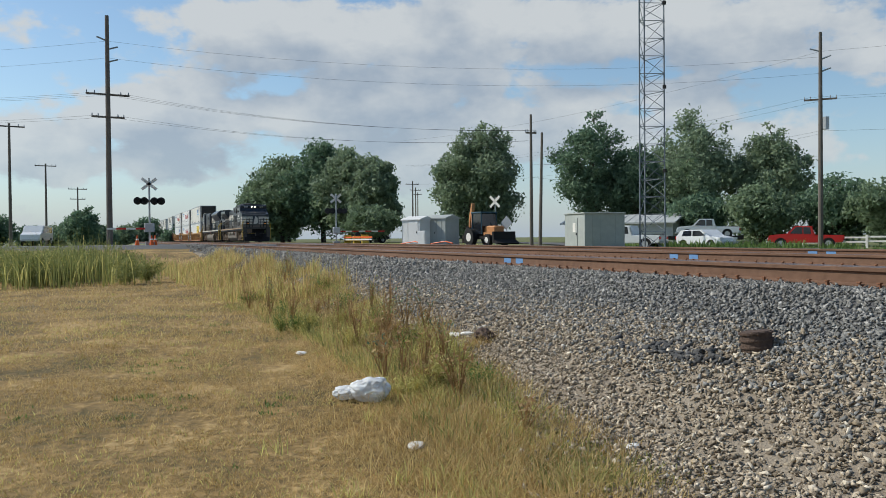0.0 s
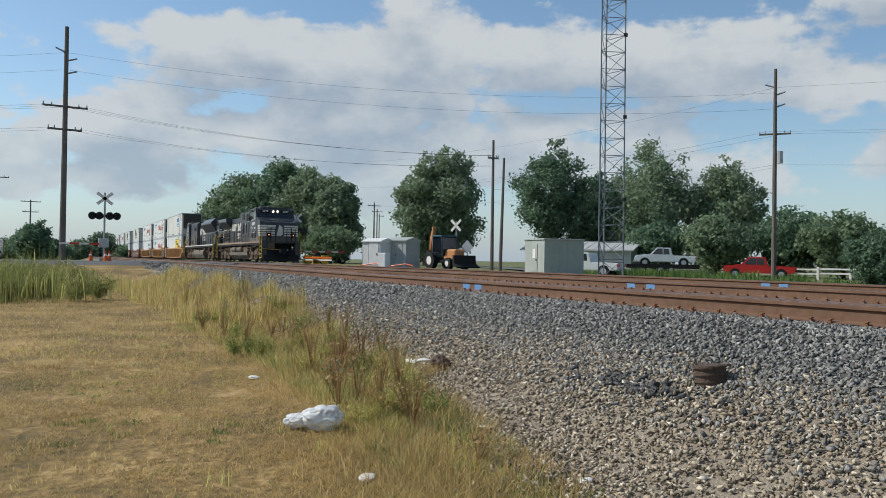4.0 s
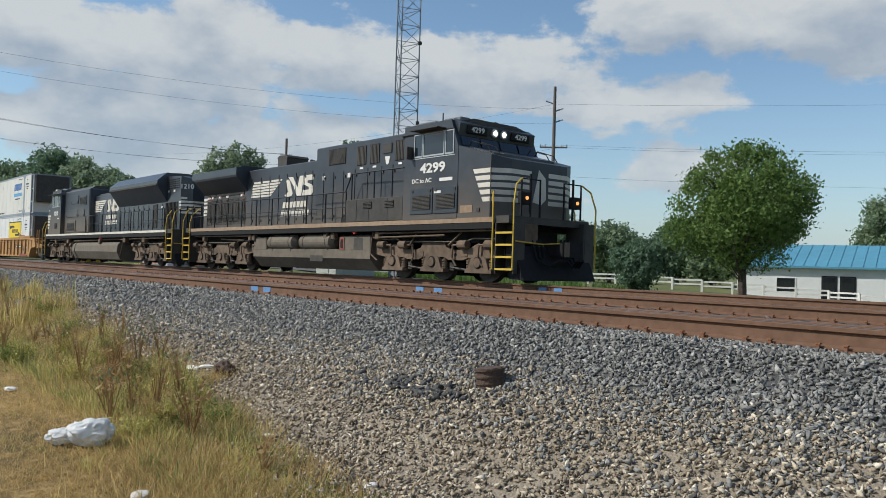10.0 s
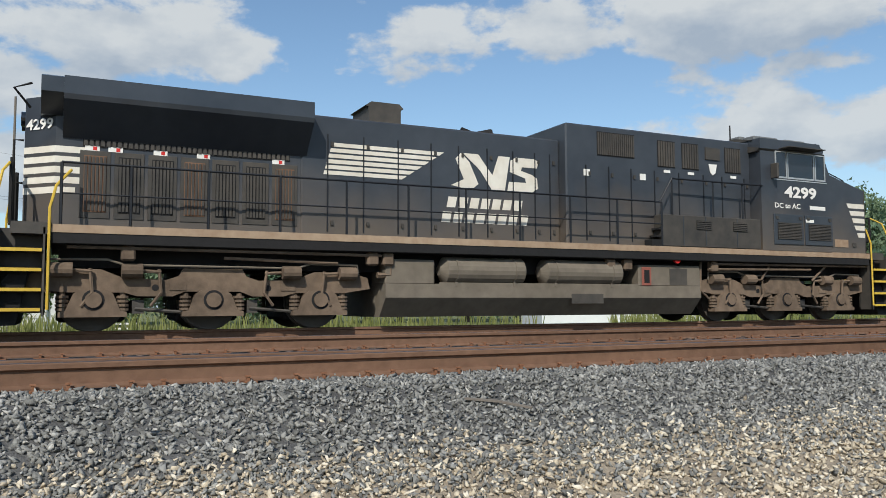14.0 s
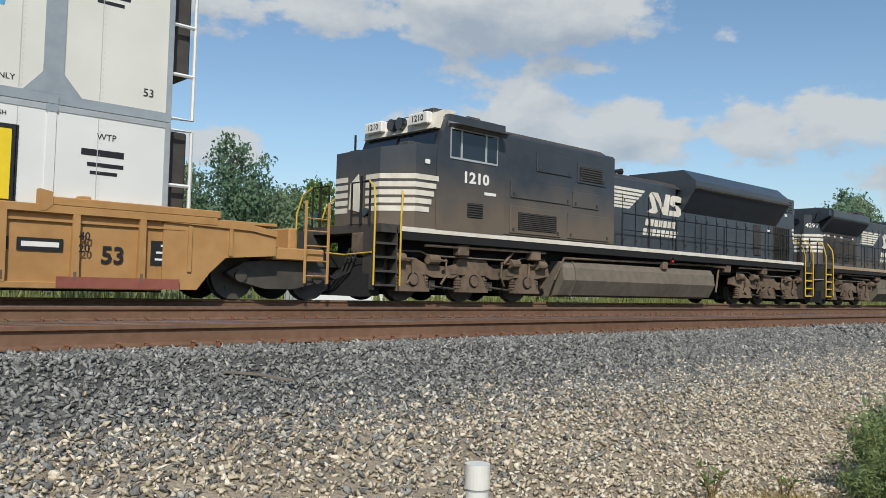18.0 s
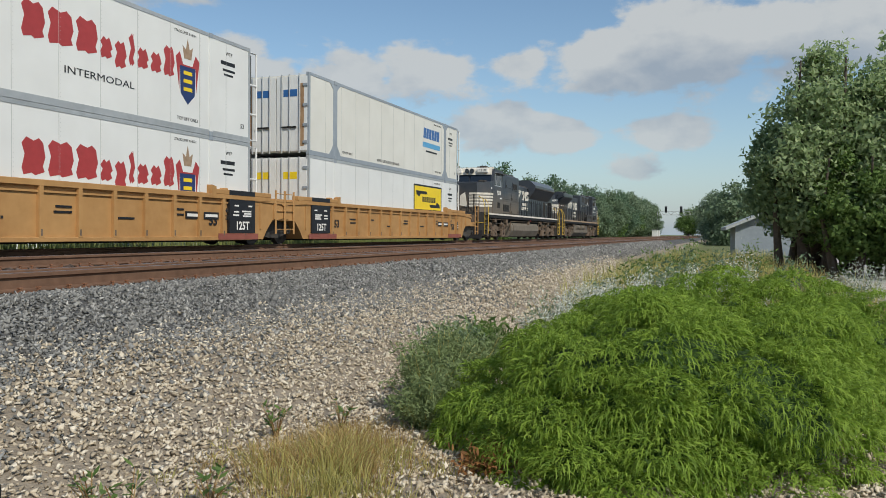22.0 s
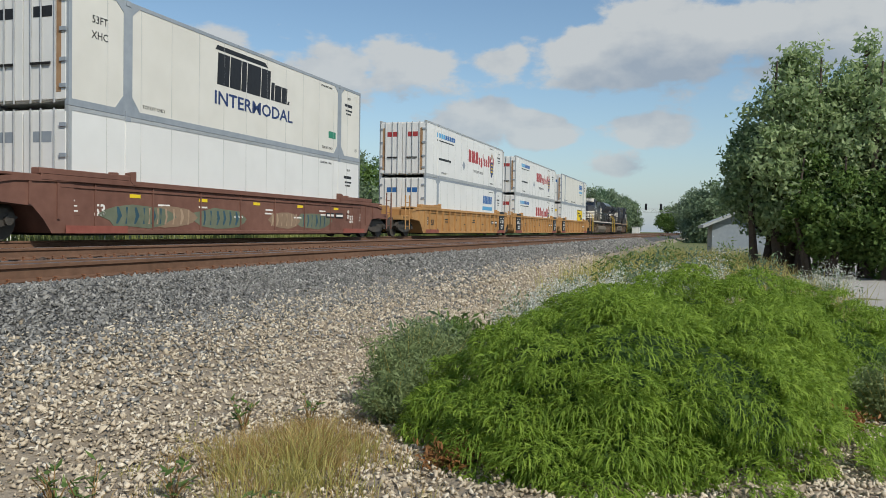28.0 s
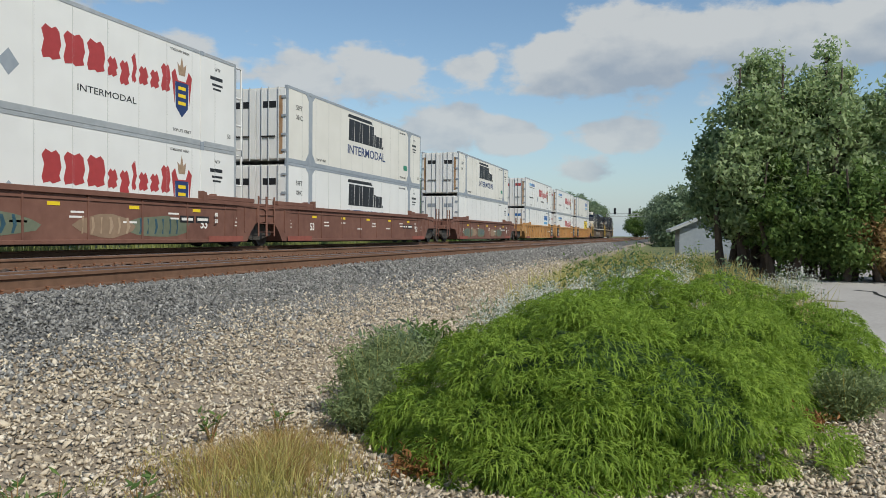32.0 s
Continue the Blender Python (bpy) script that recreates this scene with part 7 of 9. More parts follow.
# ---- poles, wires, tower ----
def pole(x, y, top, label, arms, lean=0.0, r=0.17, turn=0.0, extras=()):
    z = float(ground_z(x, y))
    p = thing("utility_pole", label, "utility pole", "utility poles", "", pose(x, y, z, 0, lean, turn))
    h = top - z
    part("post", rods([[(0, 0, -0.2), (0, 0, h)]], r, 10) if r < 0.12 else rod(bmesh.new(), (0, 0, -0.2), (0, 0, h), r, r * 0.6, seg=10), "wood", p)
    for a, w in arms:
        arm = part("crossarm", B((-0.06, 0.06, -w / 2, w / 2, h - a - 0.06, h - a + 0.06)), "wood", p)
        ins = bmesh.new()
        for k in (-0.48, -0.3, 0.3, 0.48):
            rod(ins, (0, k * w, h - a + 0.05), (0, k * w, h - a + 0.25), 0.05, 0.03, seg=6)
        part("insulator", ins, "cgrey", arm)
    for kind, a in extras:
        if kind == "can":
            part("transformer", rod(bmesh.new(), (0, 0.35, h - a - 0.5), (0, 0.35, h - a + 0.4), 0.24, seg=10), "steel", p)
        if kind == "post":
            for s, zz in ((-1, 0), (1, 0.6), (1, 1.5)):
                part("standoff", rods([[(0, 0, h - a - zz), (0, s * 0.7, h - a - zz + 0.25)]], 0.06), "cgrey", p)
    return p


pole(-62.1, -0.1, 17.4, "tall grey wooden utility pole with two crossarms", ((5.6, 2.9), (7.2, 2.2)), r=0.22, turn=8, extras=(("post", 1.8),))
pole(-84.5, -8.6, 12.4, "wooden utility pole with one crossarm by the road", ((0.3, 2.6),), turn=10)
pole(-120, -7.9, 11.8, "distant wooden utility pole with a crossarm", ((0.3, 2.6),), turn=10)
pole(-150, -5.0, 10.5, "distant wooden utility pole with two crossarms", ((0.3, 3.0), (2.0, 2.4)), turn=10)
pole(-54.4, 29.8, 10.8, "brown wooden utility pole by the crossing", ((1.4, 0.9),), r=0.15)
pole(-52.2, 29.3, 9.1, "leaning brown wooden utility pole", (), lean=2.5, r=0.14)
pole(-43.8, 48.0, 16.2, "tall wooden utility pole with insulators beside the road", ((4.9, 2.2),), r=0.2, turn=-48, extras=(("post", 1.4), ("can", 6.6)))
pole(-3.0, 70.5, 18.0, "tall slender grey pole behind the small tree", (), r=0.14)
for i, (x, y, tp) in enumerate(((-140, 52, 12), (-165, 62, 12.5), (-190, 72, 13))):
    pole(x, y, tp, "distant utility pole along the side road", ((0.6, 2.4),))


def wire(a, b, sag, label="thin black overhead wire"):
    a, b = Vector(a), Vector(b)
    pts = [a.lerp(b, i / 14) - Vector((0, 0, sag * 4 * (i / 14) * (1 - i / 14))) for i in range(15)]
    tagged(part("overhead_wire", rods([pts], 0.006, 4), "dark", None), label, "wire", "overhead wires")


for dy, z in ((-1.0, 11.9), (0, 11.9), (1.0, 11.9), (-0.8, 10.3), (0.8, 10.3)):
    wire((-62.1, -0.1 + dy, z), (-54.4, 29.8 + dy * 0.3, 9.6 if z > 11 else 8.8), 0.8)
    wire((-62.1, -0.1 + dy, z), (-84.5, -42 + dy, z + 1.5), 0.9)
for z in (15.6, 14.4):
    wire((-62.1, -0.1, z), (-43.8, 48.0, z - 1.2), 1.4)
    wire((-62.1, -0.1, z), (-84.5, -42, z + 1), 1.0)
for dy, z in ((-0.9, 11.4), (0.9, 11.4), (0, 14.8), (0, 9.0)):
    wire((-43.8, 48.0 + dy, z), (40, 92 + dy, z), 1.6)
    wire((-43.8, 48.0 + dy, z), (-100, 36 + dy, z - 0.5), 1.0)
wire((-54.4, 29.8, 7.0), (-43.8, 48, 8.8), 0.7)
wire((-54.4, 29.8, 6.0), (-43.8, 48, 7.2), 1.0)


def lattice_tower(x, y, h, w):
    z = float(ground_z(x, y))
    t = thing("radio_tower", "tall galvanised steel lattice radio tower", "tower", "", "", pose(x, y, z, 0, 0, 25))
    legs = [(w * 0.577 * math.cos(a), w * 0.577 * math.sin(a)) for a in (0.3, 0.3 + 2.094, 0.3 + 4.189)]
    for lx, ly in legs:
        part("leg", rods([[(lx, ly, -0.1), (lx * 0.93, ly * 0.93, h)]], 0.055, 6), "towersteel", t)
    n = int(h / 1.25)
    for sec in range(0, n, 5):
        bm = bmesh.new()
        for i in range(sec, min(n, sec + 5)):
            z0, z1 = i * h / n, (i + 1) * h / n
            for k in range(3):
                (ax, ay), (bx, by) = legs[k], legs[(k + 1) % 3]
                rod(bm, (ax, ay, z0), (bx, by, z0), 0.026, seg=4, cap=False)
                if i % 2:
                    rod(bm, (ax, ay, z0), (bx, by, z1), 0.024, seg=4, cap=False)
                else:
                    rod(bm, (bx, by, z0), (ax, ay, z1), 0.024, seg=4, cap=False)
        part("lattice_section", bm, "towersteel", t)
    for k in range(4):
        part("cable_clamp", B((legs[0][0] - 0.1, legs[0][0] + 0.1, legs[0][1] - 0.1, legs[0][1] + 0.1, 5.5 + 6 * k, 5.75 + 6 * k)), "dark", t)
    part("foundation", B((-1.3, 1.3, -1.3, 1.3, -0.3, 0.05), bevel=0.03), "concrete", t)


lattice_tower(-48.0, 36.0, 44, 1.85)


# ---- crossing ----
def crossing_signal(x, y, z, turn, label, arm_len):
    s = thing("crossing_signal", label, "crossing signal", "crossing signals", "", pose(x, y, z, 0, 0, turn))
    part("mast", rods([[(0, 0, 0), (0, 0, 4.6)]], 0.065, 8), "steel", s)
    for a in (-38, 38):
        cb = B((-0.6, 0.6, -0.10, -0.085, -0.1, 0.1))
        bmesh.ops.transform(cb, matrix=pose(0, 0, 4.2, 0, a, 0), verts=cb.verts[:])
        part("crossbuck", cb, "white", s, "white crossbuck blade")
    for k in (-0.75, -0.32, 0.32, 0.75):
        part("light_disc", rod(bmesh.new(), (k, -0.08, 3.05), (k, -0.12, 3.05), 0.26, seg=16), "ink", s)
        part("light_hood", rod(bmesh.new(), (k, -0.12, 3.05), (k, -0.36, 3.02), 0.15, 0.17, seg=12, cap=False), "ink", s)
    part("light_bar", B((-0.8, 0.8, -0.05, 0.05, 3.0, 3.1)), "ink", s)
    gm = part("gate_mechanism", B((-0.35, 0.3, -0.25, 0.25, 0.95, 1.55), bevel=0.03), "steel", s)
    part("base", B((-0.3, 0.3, -0.3, 0.3, 0, 0.3), bevel=0.02), "concrete", s)
    n = int(abs(arm_len) / 0.6)
    d = math.copysign(0.6, arm_len)
    for i in range(n):
        part("gate_arm_band", B((d * i + math.copysign(0.3, d), d * (i + 1) + math.copysign(0.3, d), -0.32, -0.27, 1.12, 1.24)), "white" if i % 2 else "red", gm)
    return s


crossing_signal(-58.0, 2.4, 1.02, 90, "railway crossing signal with lowered striped gate", -2.4)
crossing_signal(-71.5, 19.0, 0.9, 262, "railway crossing signal on the far side of the tracks", -4.2)
for x, y in ((-57.9, 1.6), (-57.6, 2.5), (-58.2, 2.75)):
    c = thing("traffic_cone", "orange traffic cone by the crossing signal", "traffic cone", "traffic cones", "", pose(x, y, 1.03))
    part("cone", rod(bmesh.new(), (0, 0, 0.03), (0, 0, 0.72), 0.16, 0.03, seg=12), "orange", c)
    part("base", B((-0.2, 0.2, -0.2, 0.2, 0, 0.035)), "orange", c)
    part("reflective_band", rod(bmesh.new(), (0, 0, 0.4), (0, 0, 0.5), 0.097, 0.078, seg=12), "white", c)


def road():
    bm = bmesh.new()
    ys = list(range(-60, 100, 4))
    prev = None
    for y in ys:
        z = max(float(ground_z(-60, y)), 0) + 0.06 if not 5 < y < 18.5 else 1.06
        x0, x1 = -64.5 - max(0, y - 20) * 0.55, -55.5 - max(0, y - 20) * 0.55
        cur = [bm.verts.new(q) for q in ((x0 - 1.6, y, z - 0.45), (x0, y, z), (x1, y, z), (x1 + 1.6, y, z - 0.45))]
        if prev:
            for k in range(3):
                bm.faces.new((prev[k], prev[k + 1], cur[k + 1], cur[k]))
        prev = cur
    tagged(part("road", bm, "asphalt", None), "grey asphalt road over the level crossing", "road", kind="structure")
    bm = bmesh.new()
    prev = None
    for x in range(-160, 200, 8):
        y0 = 38 + 0.0 * x if x < -40 else 38 + (x + 40) * 0.42
        y0 = min(y0, 62)
        cur = [bm.verts.new((x, y0, float(ground_z(x, y0)) + 0.05)), bm.verts.new((x, y0 + 7, float(ground_z(x, y0 + 7)) + 0.05))]
        if prev:
            bm.faces.new((prev[0], cur[0], cur[1], prev[1]))
        prev = cur
    tagged(part("far_road", bm, "asphalt", None), "grey asphalt road behind the tracks", "road", kind="structure")
    bm = bmesh.new()
    v = [bm.verts.new((x, y, 0.075 + 0.002 * (x > 30))) for x, y in ((11.5, -2.6), (24, -3.4), (60, -5), (60, -60), (11.5, -60))]
    bm.faces.new(v)
    tagged(part("parking_lot", bm, "concrete", None), "pale worn concrete parking lot with dark crack seals", "pavement", kind="structure")
    kerb = prism([(11.4, -2.45), (24, -3.25), (60, -4.85), (60, -5.0), (24, -3.4), (11.4, -2.6)], "z", -0.05, 0.18)
    tagged(part("kerb", kerb, "concrete", None), "low concrete kerb of the parking lot", "kerb", kind="structure")
    bm = bmesh.new()
    r = random.Random(4)
    for i in range(16):
        x, y = r.uniform(14, 40), r.uniform(-30, -5)
        for k in range(6):
            x2, y2 = x + r.uniform(0.4, 1.2), y + r.uniform(-0.5, 0.5)
            d = Vector((-(y2 - y), x2 - x)).normalized() * 0.05
            vs = [bm.verts.new((a, b, 0.083)) for a, b in ((x - d.x, y - d.y), (x2 - d.x, y2 - d.y), (x2 + d.x, y2 + d.y), (x + d.x, y + d.y))]
            bm.faces.new(vs)
            x, y = x2, y2
    tagged(part("crack_seal", bm, "ink", None), "dark tar crack seals on the concrete", "crack seal", kind="structure")


road()


# ---- sheds and works beside the crossing ----
def shed(x, y, w, d, h, turn, material, label, peaked, doors):
    z = float(ground_z(x, y))
    s = thing("equipment_shed", label, "shed", "equipment sheds", "", pose(x, y, z, 0, 0, turn))
    body = part("body", B((-w / 2, w / 2, -d / 2, d / 2, 0.15, h)), material, s)
    part("base", B((-w / 2 - 0.05, w / 2 + 0.05, -d / 2 - 0.05, d / 2 + 0.05, -0.2, 0.15)), "concrete", s)
    if peaked:
        part("roof", prism([(-d / 2 - 0.1, h), (0, h + 0.28), (d / 2 + 0.1, h), (d / 2 + 0.1, h - 0.08), (-d / 2 - 0.1, h - 0.08)], "x", -w / 2 - 0.1, w / 2 + 0.1), material, s)
    else:
        part("roof", B((-w / 2 - 0.08, w / 2 + 0.08, -d / 2 - 0.08, d / 2 + 0.08, h, h + 0.10), bevel=0.02), material, s)
    for k in range(int(w / 0.6) + 1):
        part("rib", B((-w / 2 + 0.6 * k - 0.015, -w / 2 + 0.6 * k + 0.015, -d / 2 - 0.02, -d / 2, 0.16, h - 0.02)), material, body)
    for side, a in doors:
        if side == "x":
            dr = part("door", B((w / 2, w / 2 + 0.04, a - 0.45, a + 0.45, 0.2, 2.15)), material, s)
            part("notice", B((w / 2 + 0.04, w / 2 + 0.05, a - 0.2, a + 0.2, 1.2, 1.8)), "white", dr)
            part("vent", B((w / 2 + 0.04, w / 2 + 0.055, a - 0.2, a + 0.2, 0.35, 0.75)), "cgrey", dr)
        elif side == "-x":
            dr = part("door", B((-w / 2 - 0.04, -w / 2, a - 0.45, a + 0.45, 0.2, 2.15)), material, s)
            part("notice", B((-w / 2 - 0.05, -w / 2 - 0.04, a - 0.2, a + 0.2, 1.15, 1.8)), "white", dr)
            part("handle", B((-w / 2 - 0.08, -w / 2 - 0.04, a - 0.38, a - 0.3, 0.95, 1.1)), "dark", dr)
        else:
            dr = part("door", B((a - 0.45, a + 0.45, -d / 2 - 0.04, -d / 2, 0.2, 2.05)), material, s)
            part("handle", B((a + 0.3, a + 0.36, -d / 2 - 0.08, -d / 2 - 0.04, 1.0, 1.15)), "dark", dr)
    return s


shed(-63.0, 23.7, 1.9, 1.7, 2.15, 30, "cwhite", "white ribbed metal equipment shed with a low roof", True, (("y", 0.3),))
shed(-62.5, 25.7, 2.2, 1.9, 2.3, 30, "shedgrey", "pale grey metal equipment shed with a low roof", True, (("y", -0.3),))
shed(-48.2, 31.4, 3.1, 2.9, 2.4, 86, "shedgrey", "grey metal signal bungalow with a notice on its door", False, (("-x", 0.0),))
cb = thing("utility_cabinet", "small pale utility cabinet in front of the sheds", "cabinet", "", "", pose(-59.5, 22.9, float(ground_z(-59.5, 22.9)), 0, 0, 30))
part("body", B((-0.4, 0.4, -0.3, 0.3, 0, 1.2), bevel=0.03), "cwhite", cb)
part("door", B((-0.33, 0.33, -0.32, -0.3, 0.1, 1.1)), "cwhite", cb)


def backhoe(x, y, turn):
    z = float(ground_z(x, y))
    b = thing("backhoe", "teal-cabbed backhoe loader with faded orange boom, parked", "backhoe", "", "", pose(x, y, z, 0, 0, turn))
    part("chassis", B((-1.9, 1.6, -0.6, 0.6, 0.55, 1.1), bevel=0.05), "dark", b)
    part("engine_cover", B((0.4, 2.0, -0.5, 0.5, 1.0, 1.7), bevel=0.1), "fadedorange", b)
    cab = part("cab", prism([(-1.0, 1.0), (-1.0, 2.75), (0.35, 2.75), (0.55, 1.7), (0.45, 1.0)], "y", -0.75, 0.75), "glass", b)
    part("cab_roof", B((-1.1, 0.5, -0.85, 0.85, 2.75, 2.9), bevel=0.04), "cabblue", cab)
    part("cab_post", rods([[(-1.0, s * 0.77, 1.0), (-1.0, s * 0.77, 2.8)] for s in (-1, 1)] + [[(0.5, s * 0.77, 1.0), (0.38, s * 0.77, 2.8)] for s in (-1, 1)], 0.06), "cabblue", cab)
    for px, r, w in ((-1.1, 0.75, 0.45), (1.5, 0.5, 0.35)):
        for s in (-1, 1):
            wh = part("wheel", rod(bmesh.new(), (px, s * 0.65, r), (px, s * (0.65 + w), r), r, seg=18), "tyre", b)
            part("rim", rod(bmesh.new(), (px, s * (0.66 + w), r), (px, s * (0.67 + w), r), r * 0.5, seg=14), "white", wh)
    part("boom", prism([(-1.9, 0.9), (-2.3, 2.8), (-2.15, 3.7), (-2.0, 3.65), (-2.1, 2.8), (-1.7, 1.0)], "y", -0.15, 0.15), "fadedorange", b)
    part("dipper", prism([(-2.15, 3.7), (-2.55, 2.6), (-2.6, 1.6), (-2.45, 1.6), (-2.35, 2.6), (-2.0, 3.6)], "y", -0.12, 0.12), "fadedorange", b)
    part("bucket", prism([(-2.6, 1.7), (-2.9, 1.1), (-2.5, 0.8), (-2.1, 1.1), (-2.3, 1.5)], "y", -0.35, 0.35), "dark", b)
    part("loader_arm", B((0.6, 2.6, -0.7, -0.55, 0.9, 1.15), (0.6, 2.6, 0.55, 0.7, 0.9, 1.15)), "fadedorange", b)
    part("loader_bucket", prism([(2.5, 0.3), (3.2, 0.15), (3.3, 0.25), (2.75, 0.55), (2.7, 1.2), (2.5, 1.2)], "y", -1.1, 1.1), "dark", b)


backhoe(-62.0, 29.6, 8)
sg = thing("warning_sign", "back of a diamond warning sign on a post", "road sign", "", "", pose(-60.5, 30.8, float(ground_z(-60.5, 30.8)), 0, 0, 25))
part("post", rods([[(0, 0, 0), (0, 0, 2.4)]], 0.04), "steel", sg)
part("plate", prism([(0, 1.4), (0.62, 2.0), (0, 2.6), (-0.62, 2.0)], "y", -0.05, -0.03), "cgrey", sg)
cbk = thing("crossbuck_sign", "white crossbuck sign on a post", "road sign", "", "", pose(-67.5, 33.2, float(ground_z(-67.5, 33.2)), 0, 0, 25))
part("post", rods([[(0, 0, 0), (0, 0, 4.4)]], 0.06), "steel", cbk)
for a in (-42, 42):
    q = B((-0.75, 0.75, -0.08, -0.06, -0.12, 0.12))
    bmesh.ops.transform(q, matrix=pose(0, 0, 4.0, 0, a, 0), verts=q.verts[:])
    part("blade", q, "white", cbk)
bar = thing("work_barrier", "yellow and orange track-work frame with striped rails", "barrier", "", "", pose(-69.0, 20.2, 0.85, 0, 0, 8))
part("frame", B((-2.2, 1.8, -0.3, 0.3, 0.35, 0.5), (-2.1, -1.9, -0.3, 0.3, 0, 0.9), (1.6, 1.8, -0.3, 0.3, 0, 0.9), (-0.2, 0.0, -0.3, 0.3, 0, 0.8)), "yellow", bar)
part("rail", B((-2.2, 3.8, -0.34, -0.3, 0.62, 0.74)), "orange", bar)
part("rail", B((-2.2, 3.8, -0.34, -0.3, 0.42, 0.54)), "white", bar)
for k in range(2):
    hose = thing("orange_duct", "orange conduit lying on the ground by the sheds", "conduit", "orange ducts", "", pose(-60.8 + 3 * k, 22.4 + 1.4 * k, 0.95, 0, 0, 30))
    part("duct", rods([[(-1.2, 0, 0.0), (-0.4, 0, 0.10), (0.3, 0, 0.18), (1.0, 0, 0.03)]], 0.05), "orange", hose)


# ---- vehicles ----
def wheels_of(v, xs, r, half):
    for x in xs:
        for s in (-1, 1):
            w = part("wheel", rod(bmesh.new(), (x, s * (half - 0.22), r), (x, s * half, r), r, seg=18), "tyre", v)
            part("rim", rod(bmesh.new(), (x, s * half, r), (x, s * (half + 0.012), r), r * 0.6, seg=14), "steel", w)


def vehicle(kind, x, y, turn, paint, label, z=None):
    z = float(ground_z(x, y)) + 0.05 if z is None else z
    v = thing({"pickup": "pickup_truck", "car": "car", "van": "van", "suv": "car"}[kind], label, {"pickup": "pickup truck", "car": "car", "van": "van", "suv": "car"}[kind], "", "", pose(x, y, z, 0, 0, turn))
    if kind == "pickup":
        prof = [(-2.85, 0.55), (-2.9, 1.05), (-0.75, 1.10), (-0.55, 1.82), (0.75, 1.84), (1.35, 1.22), (2.75, 1.08), (2.85, 0.6), (2.6, 0.45), (-2.7, 0.45)]
        win, half, r, ax = [((-0.45, 1.18), (-0.38, 1.72), (0.12, 1.74), (0.12, 1.18)), ((0.2, 1.18), (0.2, 1.74), (0.7, 1.74), (1.15, 1.22))], 0.98, 0.40, (-1.75, 1.85)
    elif kind == "van":
        prof = [(-2.5, 0.5), (-2.55, 1.9), (-2.3, 2.05), (1.0, 2.05), (1.7, 1.35), (2.5, 1.1), (2.6, 0.5)]
        win, half, r, ax = [((-2.2, 1.3), (-2.2, 1.85), (-0.9, 1.85), (-0.9, 1.3)), ((-0.75, 1.3), (-0.75, 1.85), (0.2, 1.85), (0.2, 1.3)), ((0.35, 1.3), (0.35, 1.85), (0.95, 1.85), (1.45, 1.3))], 0.98, 0.36, (-1.6, 1.7)
    elif kind == "suv":
        prof = [(-2.4, 0.5), (-2.45, 1.15), (-2.2, 1.78), (0.55, 1.80), (1.2, 1.18), (2.35, 1.02), (2.45, 0.55), (2.2, 0.4), (-2.2, 0.4)]
        win, half, r, ax = [((-2.15, 1.2), (-2.0, 1.68), (-1.1, 1.70), (-1.1, 1.2)), ((-1.0, 1.2), (-1.0, 1.70), (-0.1, 1.70), (-0.1, 1.2)), ((0.0, 1.2), (0.0, 1.70), (0.5, 1.70), (1.0, 1.2))], 0.95, 0.37, (-1.5, 1.5)
    else:
        prof = [(-2.1, 0.45), (-2.15, 0.95), (-1.6, 1.42), (0.35, 1.46), (1.1, 1.0), (2.1, 0.85), (2.2, 0.5), (2.0, 0.35), (-1.9, 0.35)]
        win, half, r, ax = [((-1.5, 0.98), (-1.3, 1.36), (-0.5, 1.38), (-0.5, 0.98)), ((-0.4, 0.98), (-0.4, 1.38), (0.3, 1.38), (0.85, 1.0))], 0.88, 0.33, (-1.35, 1.35)
    body = prism(prof, "y", -half, half)
    bmesh.ops.bevel(body, geom=[e for e in body.edges if abs(e.verts[0].co.y - e.verts[1].co.y) < 0.01], offset=0.06, segments=2, affect="EDGES")
    body = part("body", body, paint, v)
    for poly in win:
        for s in (-1, 1):
            part("side_window", prism(list(poly), "y", s * half - 0.004, s * half + 0.006), "glass", body)
    if kind == "pickup":
        part("bed", B((-2.75, -0.85, -0.8, 0.8, 1.0, 1.11)), "dark", v)
        part("windshield", prism([(0.80, 1.80), (1.32, 1.25), (1.34, 1.27), (0.82, 1.83)], "y", -0.8, 0.8), "glass", body)
    for s in (-1, 1):
        part("headlight", B((prof[-3][0] - 0.25, prof[-3][0] + 0.03, s * 0.55, s * 0.85, 0.72, 0.88)), "cwhite", v)
        part("tail_light", B((prof[1][0] - 0.02, prof[1][0] + 0.1, s * 0.7, s * (half - 0.02), 0.75, 0.95)), "red", v)
        for a in ax:
            part("wheel_arch", rod(bmesh.new(), (a, s * (half - 0.2), r), (a, s * (half + 0.004), r), r + 0.07, seg=18), "dark", body)
    part("bumper", B((prof[0][0] - 0.12, prof[0][0] + 0.05, -half + 0.05, half - 0.05, 0.45, 0.62), (2.45 if kind != "car" else 2.1, 2.95 if kind == "pickup" else 2.35 if kind == "car" else 2.65, -half + 0.05, half - 0.05, 0.42, 0.6), bevel=0.02), "steel", v)
    wheels_of(v, ax, r, half + 0.02)
    return v


